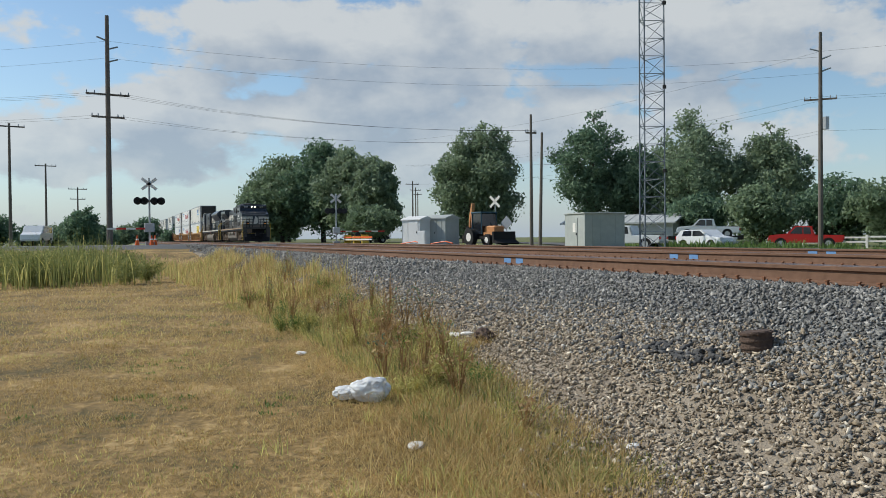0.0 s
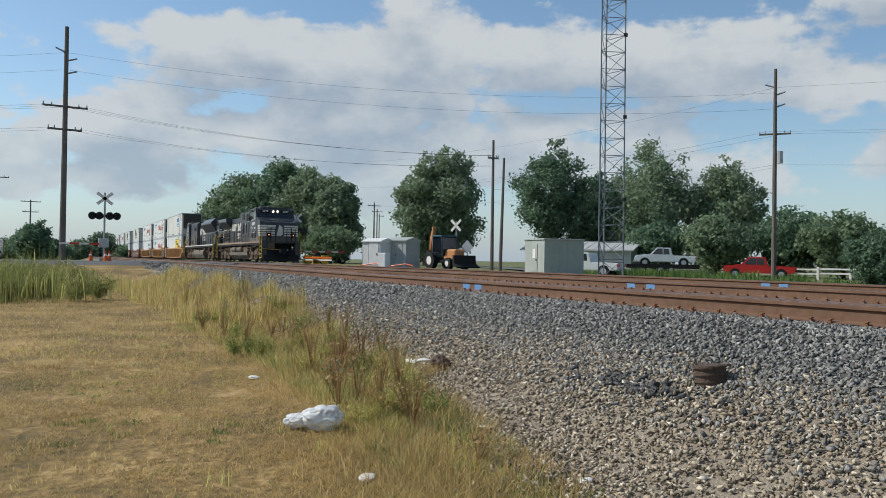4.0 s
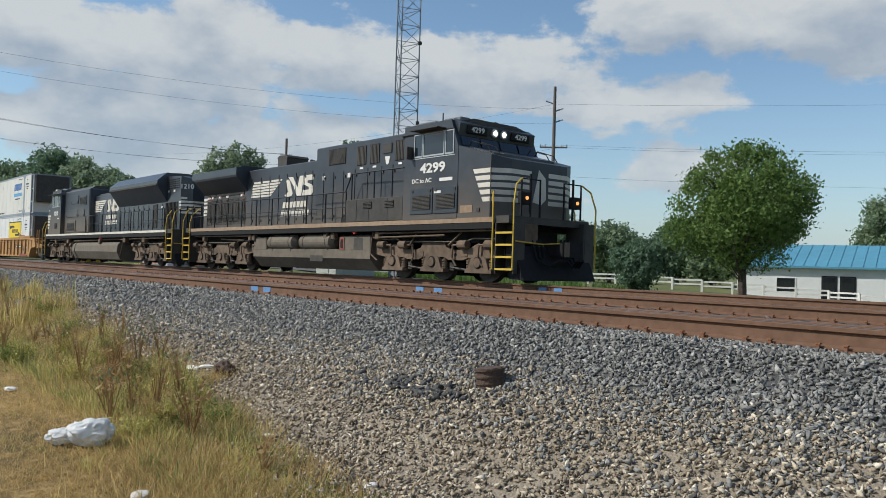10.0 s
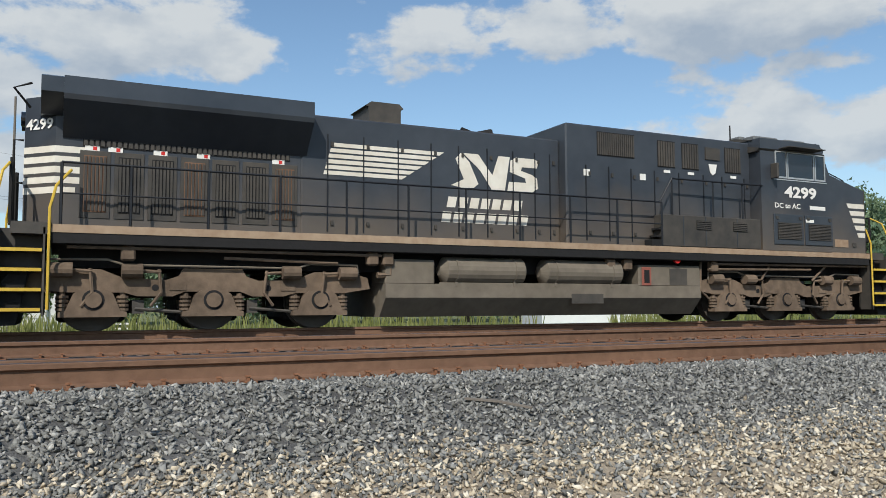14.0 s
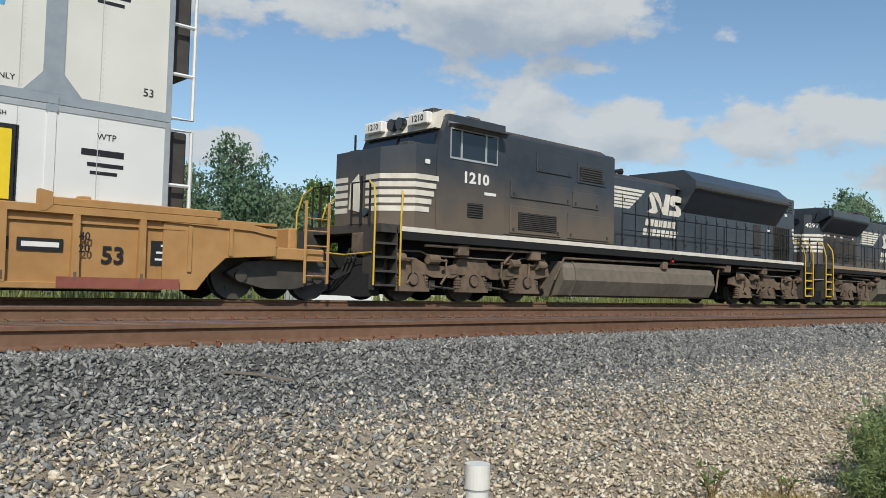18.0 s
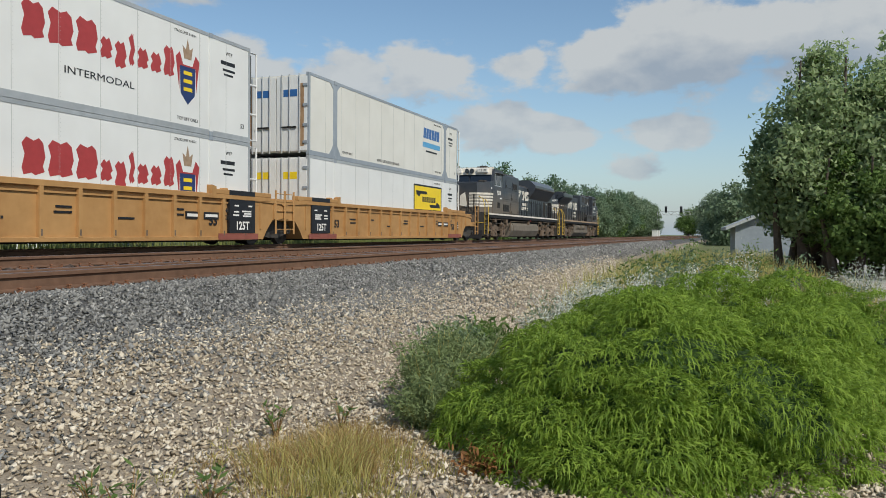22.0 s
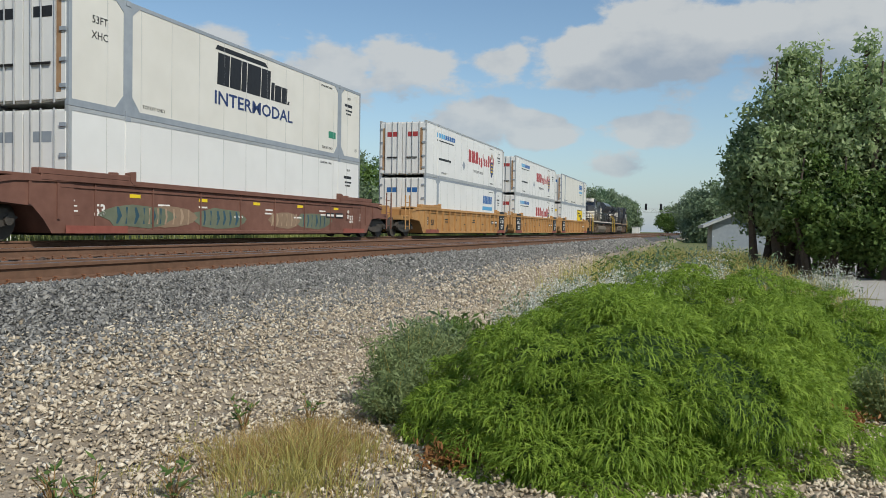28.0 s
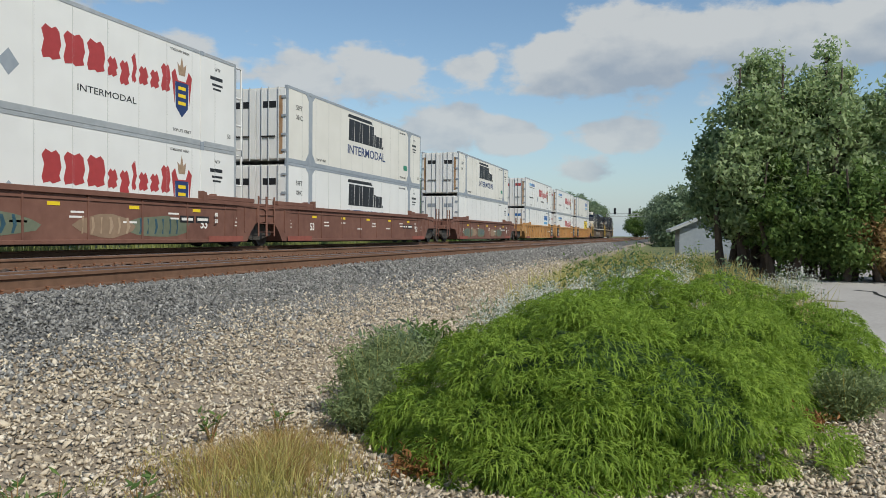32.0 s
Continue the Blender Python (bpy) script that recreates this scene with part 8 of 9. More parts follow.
tr = thing("flatbed_trailer", "dark flatbed trailer carrying a white pickup", "trailer", "", "", pose(-61.5, 52.9, float(ground_z(-61.5, 52.9)) + 0.05, 0, 0, 229))
part("deck", B((-3.2, 3.6, -1.05, 1.05, 0.55, 0.68)), "dark", tr)
part("side_rail", B((-3.2, 3.6, -1.1, -1.05, 0.5, 0.9), (-3.2, 3.6, 1.05, 1.1, 0.5, 0.9)), "dark", tr)
wheels_of(tr, (-0.6, 0.4), 0.36, 1.15)
vehicle("pickup", -61.5, 52.9, 229, "carwhite", "white crew-cab pickup with dark side lettering on a trailer", float(ground_z(-61.5, 52.9)) + 0.73)
vehicle("pickup", -52.2, 37.0, 215, "carwhite", "white pickup partly hidden behind the bungalow")
vehicle("pickup", -50.3, 53.4, 223, "red", "bright red pickup parked beside the road")
MOVER_CAR = vehicle("car", -45.8, 39.5, 25, "carwhite", "white hatchback driving along the far road", 0.75)
MOVER_VAN = vehicle("van", -30, 43.5, 160, "carwhite", "white van driving along the far road", 0.35)
vehicle("suv", -15.6, 58.0, 195, "carsilver", "silver sport utility vehicle parked by the white building")
vehicle("suv", -63, -11.0, 0, "cardark", "dark car waiting near the crossing", 1.0)
vehicle("van", -95, -7.2, -10, "carwhite", "white delivery truck waiting on the far road", 1.0)
vehicle("car", -96, 30.0, 80, "cardark", "dark car on the side road beyond the crossing", 0.9)


# ---- buildings ----
def hall(x, y, w, d, h, turn, wall, roof, ridge, label, z=None, openings=()):
    z = float(ground_z(x, y)) - 0.1 if z is None else z
    b = thing("building", label, "building", "roadside buildings", "", pose(x, y, z, 0, 0, turn))
    wl = part("wall", B((-w / 2, w / 2, -d / 2, d / 2, 0, h)), wall, b)
    if ridge:
        rf = part("roof", prism([(-d / 2 - 0.5, h - 0.12), (0, h + ridge), (d / 2 + 0.5, h - 0.12), (d / 2 + 0.5, h - 0.28), (0, h + ridge - 0.16), (-d / 2 - 0.5, h - 0.28)], "x", -w / 2 - 0.4, w / 2 + 0.4), roof, b)
        part("gable", prism([(-d / 2, h - 0.05), (d / 2, h - 0.05), (0, h + ridge - 0.2)], "x", -w / 2, w / 2), wall, wl)
        for k in range(int(w / 0.9)):
            xx = -w / 2 + 0.9 * k
            part("roof_rib", prism([(-d / 2 - 0.5, h - 0.11), (0, h + ridge + 0.01), (0, h + ridge + 0.05), (-d / 2 - 0.5, h - 0.07)], "x", xx - 0.03, xx + 0.03), roof, rf)
    else:
        part("roof", B((-w / 2 - 0.1, w / 2 + 0.1, -d / 2 - 0.1, d / 2 + 0.1, h, h + 0.18)), roof, b)
    for kind, a, ow, z0, z1 in openings:
        if kind == "window":
            wn = part("window", B((a - ow / 2, a + ow / 2, -d / 2 - 0.05, -d / 2 + 0.1, z0, z1)), "white", b)
            part("pane", B((a - ow / 2 + 0.08, a + ow / 2 - 0.08, -d / 2 - 0.06, -d / 2 - 0.05, z0 + 0.08, z1 - 0.08)), "glass", wn)
        elif kind == "garage":
            g = part("garage_door", B((a - ow / 2, a + ow / 2, -d / 2 - 0.02, -d / 2 + 0.1, z0, z1)), "cgrey", b)
            for k in range(4):
                part("panel", B((a - ow / 2 + 0.05, a + ow / 2 - 0.05, -d / 2 - 0.05, -d / 2 - 0.02, z0 + (z1 - z0) * k / 4 + 0.03, z0 + (z1 - z0) * (k + 1) / 4 - 0.03)), "cwhite", g)
        else:
            dr = part("door", B((a - ow / 2, a + ow / 2, -d / 2 - 0.05, -d / 2 + 0.1, z0, z1)), "dark", b)
            part("pane", B((a - ow / 2 + 0.12, a + ow / 2 - 0.12, -d / 2 - 0.06, -d / 2 - 0.05, z0 + 0.3, z1 - 0.15)), "glass", dr)
    return b


hall(-29, 74.5, 22, 11, 3.3, 18, "wallwhite", "roofblue", 1.9, "long white building with a blue metal roof", openings=(("door", -3.6, 1.2, 0.2, 2.4), ("door", -2.2, 1.2, 0.2, 2.4), ("window", 3.2, 1.6, 0.9, 2.2), ("window", -7, 1.6, 0.9, 2.2)))
hall(-21.8, 79, 6, 9, 3.2, 10, "wallwhite", "roofblue", 1.6, "white annexe with a blue metal roof")
ref = hall(-8.75, 78.5, 19, 9, 4.7, 2, "wallwhite", "cwhite", 0, "low flat-roofed white commercial building with a round sign", openings=(("door", -6.1, 1.0, 0.1, 2.2), ("garage", -2.35, 3.6, 0.1, 3.6), ("garage", 1.95, 3.6, 0.1, 3.0), ("garage", 6.2, 3.4, 0.1, 3.0)))
part("round_sign", rod(bmesh.new(), (-6.1, -4.58, 3.45), (-6.1, -4.52, 3.45), 0.98, seg=28), "ink", ref, "round black sign disc")
part("sign_ring", rod(bmesh.new(), (-6.1, -4.60, 3.45), (-6.1, -4.58, 3.45), 0.86, seg=28), "white", ref)
part("sign_face", rod(bmesh.new(), (-6.1, -4.61, 3.45), (-6.1, -4.60, 3.45), 0.80, seg=28), "ink", ref)
part("sign_bar", B((-6.75, -5.45, -4.62, -4.61, 3.32, 3.56)), "white", ref)
part("awning", prism([(-4.5, 2.7), (-5.2, 2.2), (-5.2, 2.15), (-4.5, 2.6)], "x", -6.9, -5.3), "cwhite", ref)
for i in range(6):
    bo = thing("bollard", "short brown wooden bollard before the white building", "bollard", "bollards", "", pose(-13.4 + 2.2 * i, 73.2 + 0.08 * i, float(ground_z(-10, 73)) - 0.05))
    part("post", rods([[(0, 0, 0), (0, 0, 1.2)]], 0.14, 8), "wood", bo)
hall(-74, 52.5, 12, 6, 2.4, 35, "roofgrey", "roofgrey", 0.8, "low grey building behind the parked trucks")
hall(48, 62, 16, 8, 3.2, -18, "wallwhite", "roofgrey", 1.4, "white house with a pale roof behind the train")
hall(80, 52, 12, 8, 3.0, -20, "wallwhite", "roofgrey", 1.4, "white house with a pale roof behind the train")
hall(-125, -32, 26, 12, 3.6, 5, "brick", "roofgrey", 0, "low brown building on the horizon beyond the crossing", 0.6, (("window", -6, 3, 1, 2.6), ("window", 4, 3, 1, 2.6)))
hh = hall(47.5, -1.6, 3.6, 3.0, 2.0, 4, "cgrey", "roofgrey", 0.75, "small grey shed with a pale metal roof beside the line", 0.05)
st = hall(64, -16.5, 12, 14, 5.0, 2, "wallwhite", "cwhite", 0, "white flat-roofed store with a red sign band", 0.05)
part("sign_band", B((-6.08, -6.0, -6.5, 6.5, 4.0, 4.8)), "maroon", st, "dark red sign band")
part("sign_bars", B(*[(-6.12, -6.08, 6.0 - 0.62 * i, 5.55 - 0.62 * i, 4.2, 4.6) for i in range(12)]), "white", st)


def fence():
    p0, p1, p2 = Vector((-52, 55.0)), Vector((-30, 66.5)), Vector((6, 66.5))
    for a, b in ((p0, p1), (p1, p2)):
        n = max(1, round((b - a).length / 2.4))
        for i in range(n):
            q, q2 = a.lerp(b, i / n), a.lerp(b, (i + 1) / n)
            z = float(ground_z(q.x, q.y))
            f = thing("fence_panel", "white plank fence panel along the lawn", "fence", "white fence", "", Matrix.Translation((q.x, q.y, z)))
            d = q2 - q
            ang = math.atan2(d.y, d.x)
            f.rotation_euler = (0, 0, ang)
            part("post", B((-0.09, 0.09, -0.09, 0.09, -0.1, 1.05), bevel=0.01), "white", f)
            for zz in (0.45, 0.82):
                part("rail", B((0, d.length, -0.03, 0.03, zz, zz + 0.14)), "white", f)


fence()


# ---- signal bridge far down the line ----
gy = thing("signal_bridge", "galvanised cantilever signal bridge with three signal heads", "railway signal", "", "", pose(255, 21.5, 0.9))
for dx in (-0.5, 0.5):
    part("leg", rods([[(dx, 0, 0), (dx, 0, 7.6)]], 0.1), "steel", gy)
part("leg_lattice", rods([[(-0.5, 0, z), (0.5, 0, z + 0.7), (-0.5, 0, z + 1.4)] for z in (0, 1.4, 2.8, 4.2, 5.6)], 0.05), "steel", gy)
part("beam", rods([[(0, 0, 7.6), (0, -16, 7.6)], [(0, 0, 6.6), (0, -16, 6.6)]] + [[(0, -2 * i, 6.6), (0, -2 * i - 1, 7.6), (0, -2 * i - 2, 6.6)] for i in range(8)], 0.07), "steel", gy)
for y in (-2.5, -7, -11.5):
    hd = part("signal_head", B((-0.25, 0, y - 0.35, y + 0.35, 7.3, 9.2), bevel=0.05), "ink", gy)
    part("lamp_hood", rods([[(-0.25, y, z), (-0.5, y, z)] for z in (7.7, 8.25, 8.8)], 0.16, 8), "ink", hd)
for i, (x, y) in enumerate(((235, 20.5), (240, 3.2), (247, 20.8))):
    rc = thing("relay_cabinet", "pale relay cabinet beside the distant tracks", "cabinet", "relay cabinets", "", pose(x, y, 0.85))
    part("body", B((-1, 1, -0.7, 0.7, 0, 1.8), bevel=0.04), "cwhite", rc)
    part("roof", B((-1.1, 1.1, -0.8, 0.8, 1.8, 1.95)), "cwhite", rc)


# ---- plants by the track ----
def weed_band(name, n, x0, x1, lo, hi, width, material, cut, label, lean=0.8, low=0.0):
    x = rng.uniform(x0, x1, n)
    band = np.interp(x, [-42, -20, -10, -4], [3.6, 2.4, 1.5, 0.9])
    y = edge_y(x) + 0.35 - low - band * rng.random(n) ** 1.4 + 0.1 * rng.normal(size=n)
    xy = clumpy(np.stack([x, y], -1), 1.1, cut)
    tall = np.array([0.45 + 1.1 * max(0, 0.4 + noise.noise((q[0] * 0.9, q[1] * 1.4, 7 + 3 * cut))) for q in xy])
    blades(name, xy, rng.uniform(lo, hi, len(xy)) * tall, np.full(len(xy), width), material, label, lean=lean)


def scatter_weeds():
    # tall dry grass along the foot of the slope
    label = "tall uncut weedy grass along the foot of the ballast"
    kinds = (("straw_tufts", 560, 22, 0.07, 0.26, 0.005, "straw", 0.08, 1.5, 0.0), ("green_tufts", 520, 22, 0.07, 0.24, 0.007, "weedleaf", 0.09, 1.3, 0.1),
             ("flattened_straw", 420, 26, 0.05, 0.13, 0.005, "straw", 0.11, 3.2, 0.45), ("dry_stalks", 120, 9, 0.15, 0.42, 0.005, "straw", 0.06, 0.8, -0.05),
             ("russet_stalks", 60, 10, 0.15, 0.38, 0.006, "russet", 0.10, 0.9, -0.1), ("leafy_tufts", 200, 18, 0.10, 0.26, 0.010, "goldenrod", 0.09, 1.2, 0.1))
    for k, (name, n, per, lo, hi, width, material, spread, lean, low) in enumerate(kinds):
        x = rng.uniform(-17, -3.8, n)
        y = edge_y(x) + 0.25 - low - np.interp(x, [-17, -10, -4], [2.2, 1.4, 0.8]) * rng.random(n) ** 1.3
        c = clumpy(np.stack([x, y], -1), 0.8, -0.22)
        m = len(c) * per
        off = spread * rng.normal(size=(m, 2))
        tall = np.repeat(rng.uniform(0.45, 1.25, len(c)) * np.interp(c[:, 0], [-8, -5], [1, 0.6]), per)
        blades(name, np.repeat(c, per, 0) + off, rng.uniform(lo, hi, m) * tall, np.full(m, width), material, label if k != 2 else "pale flattened dry grass", lean=lean, away=np.arctan2(off[:, 1], off[:, 0]))
    weed_band("undergrowth", 9000, -17, -3.8, 0.03, 0.11, 0.008, "bronze", -0.12, "low brown undergrowth below the weeds", 1.6)
    weed_band("tall_straw_grass", 8500, -42, -16, 0.12, 0.55, 0.016, "straw", -0.16, label, 0.7)
    weed_band("tall_green_grass", 8000, -42, -16, 0.12, 0.5, 0.018, "weedleaf", -0.05, label, 0.6)
    xy = rng.normal(size=(6500, 2)) * (6.0, 1.5) + (-36, -2.2)
    xy = clumpy(clumpy(xy[xy[:, 0] < -25.5], 0.22, -0.12), 1.1, -0.25)
    tall = np.array([0.5 + 1.1 * max(0, 0.5 + noise.noise((p[0] * 0.35, p[1] * 0.35, 9))) + 0.5 * noise.noise((p[0] * 1.3, p[1] * 1.3, 2)) for p in xy])
    blades("goldenrod_stand", xy, rng.uniform(0.55, 1.05, len(xy)) * np.maximum(0.3, tall) * 1.05 * rng.choice((0.6, 0.8, 1.0, 1.15), len(xy)), np.full(len(xy), 0.022), "goldenrod", "tall bright green weeds at the edge of the lawn", "weeds", lean=0.35)
    xy = xy[rng.random(len(xy)) < 0.3]
    blades("goldenrod_tops", xy, rng.uniform(0.7, 1.3, len(xy)), np.full(len(xy), 0.03), "weedleaf", "yellowing tops among the tall weeds", "weeds", lean=0.5)
    x = rng.uniform(-14, -7.0, 900)
    xy = clumpy(np.stack([x, edge_y(x) + 0.15 - 0.8 * rng.random(len(x))], -1), 0.9, 0.02)
    blades("russet_weeds", xy, rng.uniform(0.10, 0.36, len(xy)), np.full(len(xy), 0.007), "russet", "reddish-brown dry weeds by the ballast", "weeds", lean=0.5)
    # right-hand side
    for name, n, per, lo, hi, width, material, cx, cy, lean, label in (
            ("dry_tussock", 95, 34, 0.05, 0.26, 0.005, "straw", 4.5, 2.25, 1.3, "tan dry grass tussock in the gravel"),
            ("seedy_tussock", 60, 26, 0.10, 0.30, 0.004, "bronze", 4.55, 2.3, 1.0, "brown seed heads of the dry tussock"),
            ("green_tussock", 90, 24, 0.06, 0.27, 0.007, "weedleaf", 4.3, 2.2, 1.2, "green grass mixed into the dry tussock")):
        c = rng.normal(size=(n, 2)) * (0.50, 0.36) + (cx, cy)
        off = 0.05 * rng.normal(size=(n * per, 2))
        edge = np.repeat(np.clip(1.25 - 0.45 * np.hypot((c[:, 0] - cx) / 0.5, (c[:, 1] - cy) / 0.36), 0.35, 1.15) * rng.uniform(0.7, 1.15, n), per)
        blades(name, np.repeat(c, per, 0) + off, rng.uniform(lo, hi, n * per) * edge, np.full(n * per, width), material, label, lean=lean, away=np.arctan2(off[:, 1], off[:, 0]))
    c = rng.normal(size=(46, 2)) * (0.8, 0.35) + (3.7, 2.1)
    xy = np.repeat(c, 16, 0) + 0.04 * rng.normal(size=(46 * 16, 2))
    blades("stray_tufts", xy, rng.uniform(0.03, 0.12, len(xy)), np.full(len(xy), 0.006), "weedleaf", "small grass tufts scattered in the gravel", lean=1.6)
    xy = patch(9000, 11, 46, -2.2, 3.4)
    xy = clumpy(xy[xy[:, 1] < edge_y(xy[:, 0])], 0.4, -0.2)
    blades("trackside_grass", xy, rng.uniform(0.3, 0.95, len(xy)), np.full(len(xy), 0.02), "weedleaf", "tall weedy grass beyond the shrub", lean=0.5)
    xy = patch(4000, 11, 40, -2.4, 2.4)
    blades("trackside_straw", xy, rng.uniform(0.3, 0.8, len(xy)), np.full(len(xy), 0.014), "straw", "dry stalks among the weeds beyond the shrub", lean=0.4)
    xy = patch(22000, -75, 70, 19.8, 30)
    blades("verge_grass", xy, rng.uniform(0.04, 0.16, len(xy)), np.full(len(xy), 0.05), "weedleaf", "rough green verge on the far side of the tracks", lean=0.7)
    xy = clumpy(patch(11000, -9, 75, 21.0, 24.5), 0.35, -0.12)
    blades("verge_stand", xy, rng.uniform(0.25, 0.8, len(xy)), np.full(len(xy), 0.04), "goldenrod", "tall green weeds on the bank behind the tracks", "weeds", lean=0.5)
    xy = clumpy(patch(8000, -60, -36, 38, 50), 0.3, 0.0)
    blades("verge_weeds", xy, rng.uniform(0.3, 0.9, len(xy)), np.full(len(xy), 0.09), "leafC", "green weeds in front of the parked trucks", "weeds", lean=0.4)


def stalk_plant(x, y, h, spread, material, label, seed, stems=7, leaves=26, leaf=0.06):
    r = random.Random(seed)
    z = float(ground_z(x, y))
    p = thing("weed_plant", label, "weed", "weeds by the ballast", "", pose(x, y, z))
    bm, lf = bmesh.new(), bmesh.new()
    for i in range(stems):
        a = r.uniform(0, 6.28)
        tip = Vector((spread * r.uniform(0.2, 1) * math.cos(a), spread * r.uniform(0.2, 1) * math.sin(a), h * r.uniform(0.6, 1)))
        mid = tip * 0.5 + Vector((0, 0, h * 0.12))
        rod(bm, (0, 0, 0), mid, 0.005, 0.004, seg=4, cap=False), rod(bm, mid, tip, 0.004, 0.002, seg=4, cap=False)
        for k in range(leaves // stems + 1):
            q = mid.lerp(tip, r.random()) if r.random() < 0.7 else mid * r.random()
            d = Vector((r.uniform(-1, 1), r.uniform(-1, 1), r.uniform(-0.2, 0.8))).normalized() * leaf * r.uniform(0.6, 1.4)
            w = d.cross(Vector((0, 0, 1))) * 0.28
            lf.faces.new([lf.verts.new(q), lf.verts.new(q + d * 0.5 + w), lf.verts.new(q + d), lf.verts.new(q + d * 0.5 - w)])
    part("stem", bm, "russet", p)
    part("foliage", lf, material, p)
    return p


def thread_shrub(name, lobes, n, material, label, length=0.088):
    """Overlapping drooping boughs, each a pad of feathery branchlets, over an added core coloured dark for the shade
    between them.
    """
    s = thing(name, label, "shrub")
    r = np.random.default_rng(5)
    pts, out = [], []
    for cx, cy, rx, ry, h in lobes:
        z0 = float(ground_z(cx, cy))
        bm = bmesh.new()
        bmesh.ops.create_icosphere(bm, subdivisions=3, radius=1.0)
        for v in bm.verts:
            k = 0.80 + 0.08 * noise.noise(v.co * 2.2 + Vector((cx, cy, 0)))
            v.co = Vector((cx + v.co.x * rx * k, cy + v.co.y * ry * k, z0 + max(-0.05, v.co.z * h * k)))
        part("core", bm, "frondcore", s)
        area = rx * ry + 0.5 * (rx + ry) * h
        m = int(n * area / sum(q[2] * q[3] + 0.5 * (q[2] + q[3]) * q[4] for q in lobes))
        boughs = int(36 * area)
        b, u = r.normal(size=(boughs, 3)), r.normal(size=(m, 3))
        for q in (b, u):
            q[:, 2] = np.abs(q[:, 2])
            q /= np.linalg.norm(q, axis=1)[:, None]
        near = np.argmax(u @ b.T, axis=1)
        away = u - b[near]
        d = np.linalg.norm(away, axis=1)
        wide = 0.9 * math.sqrt(6.28 / boughs)
        proud = (0.075 * r.normal(size=boughs))[near]
        k = 0.90 + proud + 0.20 * (1 - np.minimum(1.6, d / wide) ** 2) - 0.12 * away[:, 2] / wide - 0.05 * r.random(m)
        pts.append(np.stack([cx + u[:, 0] * rx * k, cy + u[:, 1] * ry * k, z0 + np.maximum(0.02, u[:, 2] * h * k)], -1))
        g = np.stack([u[:, 0] / rx, u[:, 1] / ry, u[:, 2] / h], -1)
        out.append(0.55 * g / np.linalg.norm(g, axis=1)[:, None] + 1.5 * away / wide * np.array([1, 1, 0.5]))
    p, q = np.concatenate(pts), np.concatenate(out)
    keep = np.ones(len(p), bool)
    for cx, cy, rx, ry, h in lobes:
        keep &= ((p[:, 0] - cx) / rx) ** 2 + ((p[:, 1] - cy) / ry) ** 2 + ((p[:, 2] - 0.05) / h) ** 2 > 0.55
    p, q = p[keep], q[keep]
    m = len(p)
    q = q + 0.35 * r.normal(size=(m, 3))
    q[:, 2] = 0.6 * q[:, 2] + 0.05
    q /= np.linalg.norm(q, axis=1)[:, None]
    ln = (length * r.uniform(0.6, 1.35, m))[:, None]
    side = np.cross(q, np.array([0, 0, 1.0]) + 0.5 * r.normal(size=(m, 3)))
    side /= np.linalg.norm(side, axis=1)[:, None]
    # a thin arching stalk of three knots, with a pair of needles at each
    arch = [p + q * ln * f - np.array([0, 0, 1.0]) * ln * g for f, g in ((-0.2, -0.05), (0.22, 0.02), (0.58, 0.20), (0.80, 0.62))]
    cols, faces = [], []
    for a, w in zip(arch, (0.003, 0.0045, 0.004, 0.001)):
        cols += [a - side * w, a + side * w]
    for k in range(3):
        faces += [(2 * k, 2 * k + 1, 2 * k + 3), (2 * k, 2 * k + 3, 2 * k + 2)]
    for k in (1, 2):
        ahead = arch[k + 1] - arch[k]
        ahead /= np.linalg.norm(ahead, axis=1)[:, None]
        for sgn, col in ((-1, 2 * k), (1, 2 * k + 1)):
            reach = ln * (0.36 - 0.05 * k) * r.uniform(0.7, 1.3, (m, 1))
            cols.append(arch[k] + side * sgn * 0.003 + ahead * 0.008)
            cols.append(arch[k] + (side * sgn * 0.75 + ahead * 0.7 + 0.25 * r.normal(size=(m, 3))) * reach)
            faces.append((col, len(cols) - 2, len(cols) - 1))
    v = np.stack(cols, 1)
    f = (np.array(faces)[None] + v.shape[1] * np.arange(m)[:, None, None]).reshape(-1, 3)
    tagged(mesh_part("fronds", fast_mesh("fronds", v.reshape(-1, 3), f), material, s), kind="stuff")
    return s


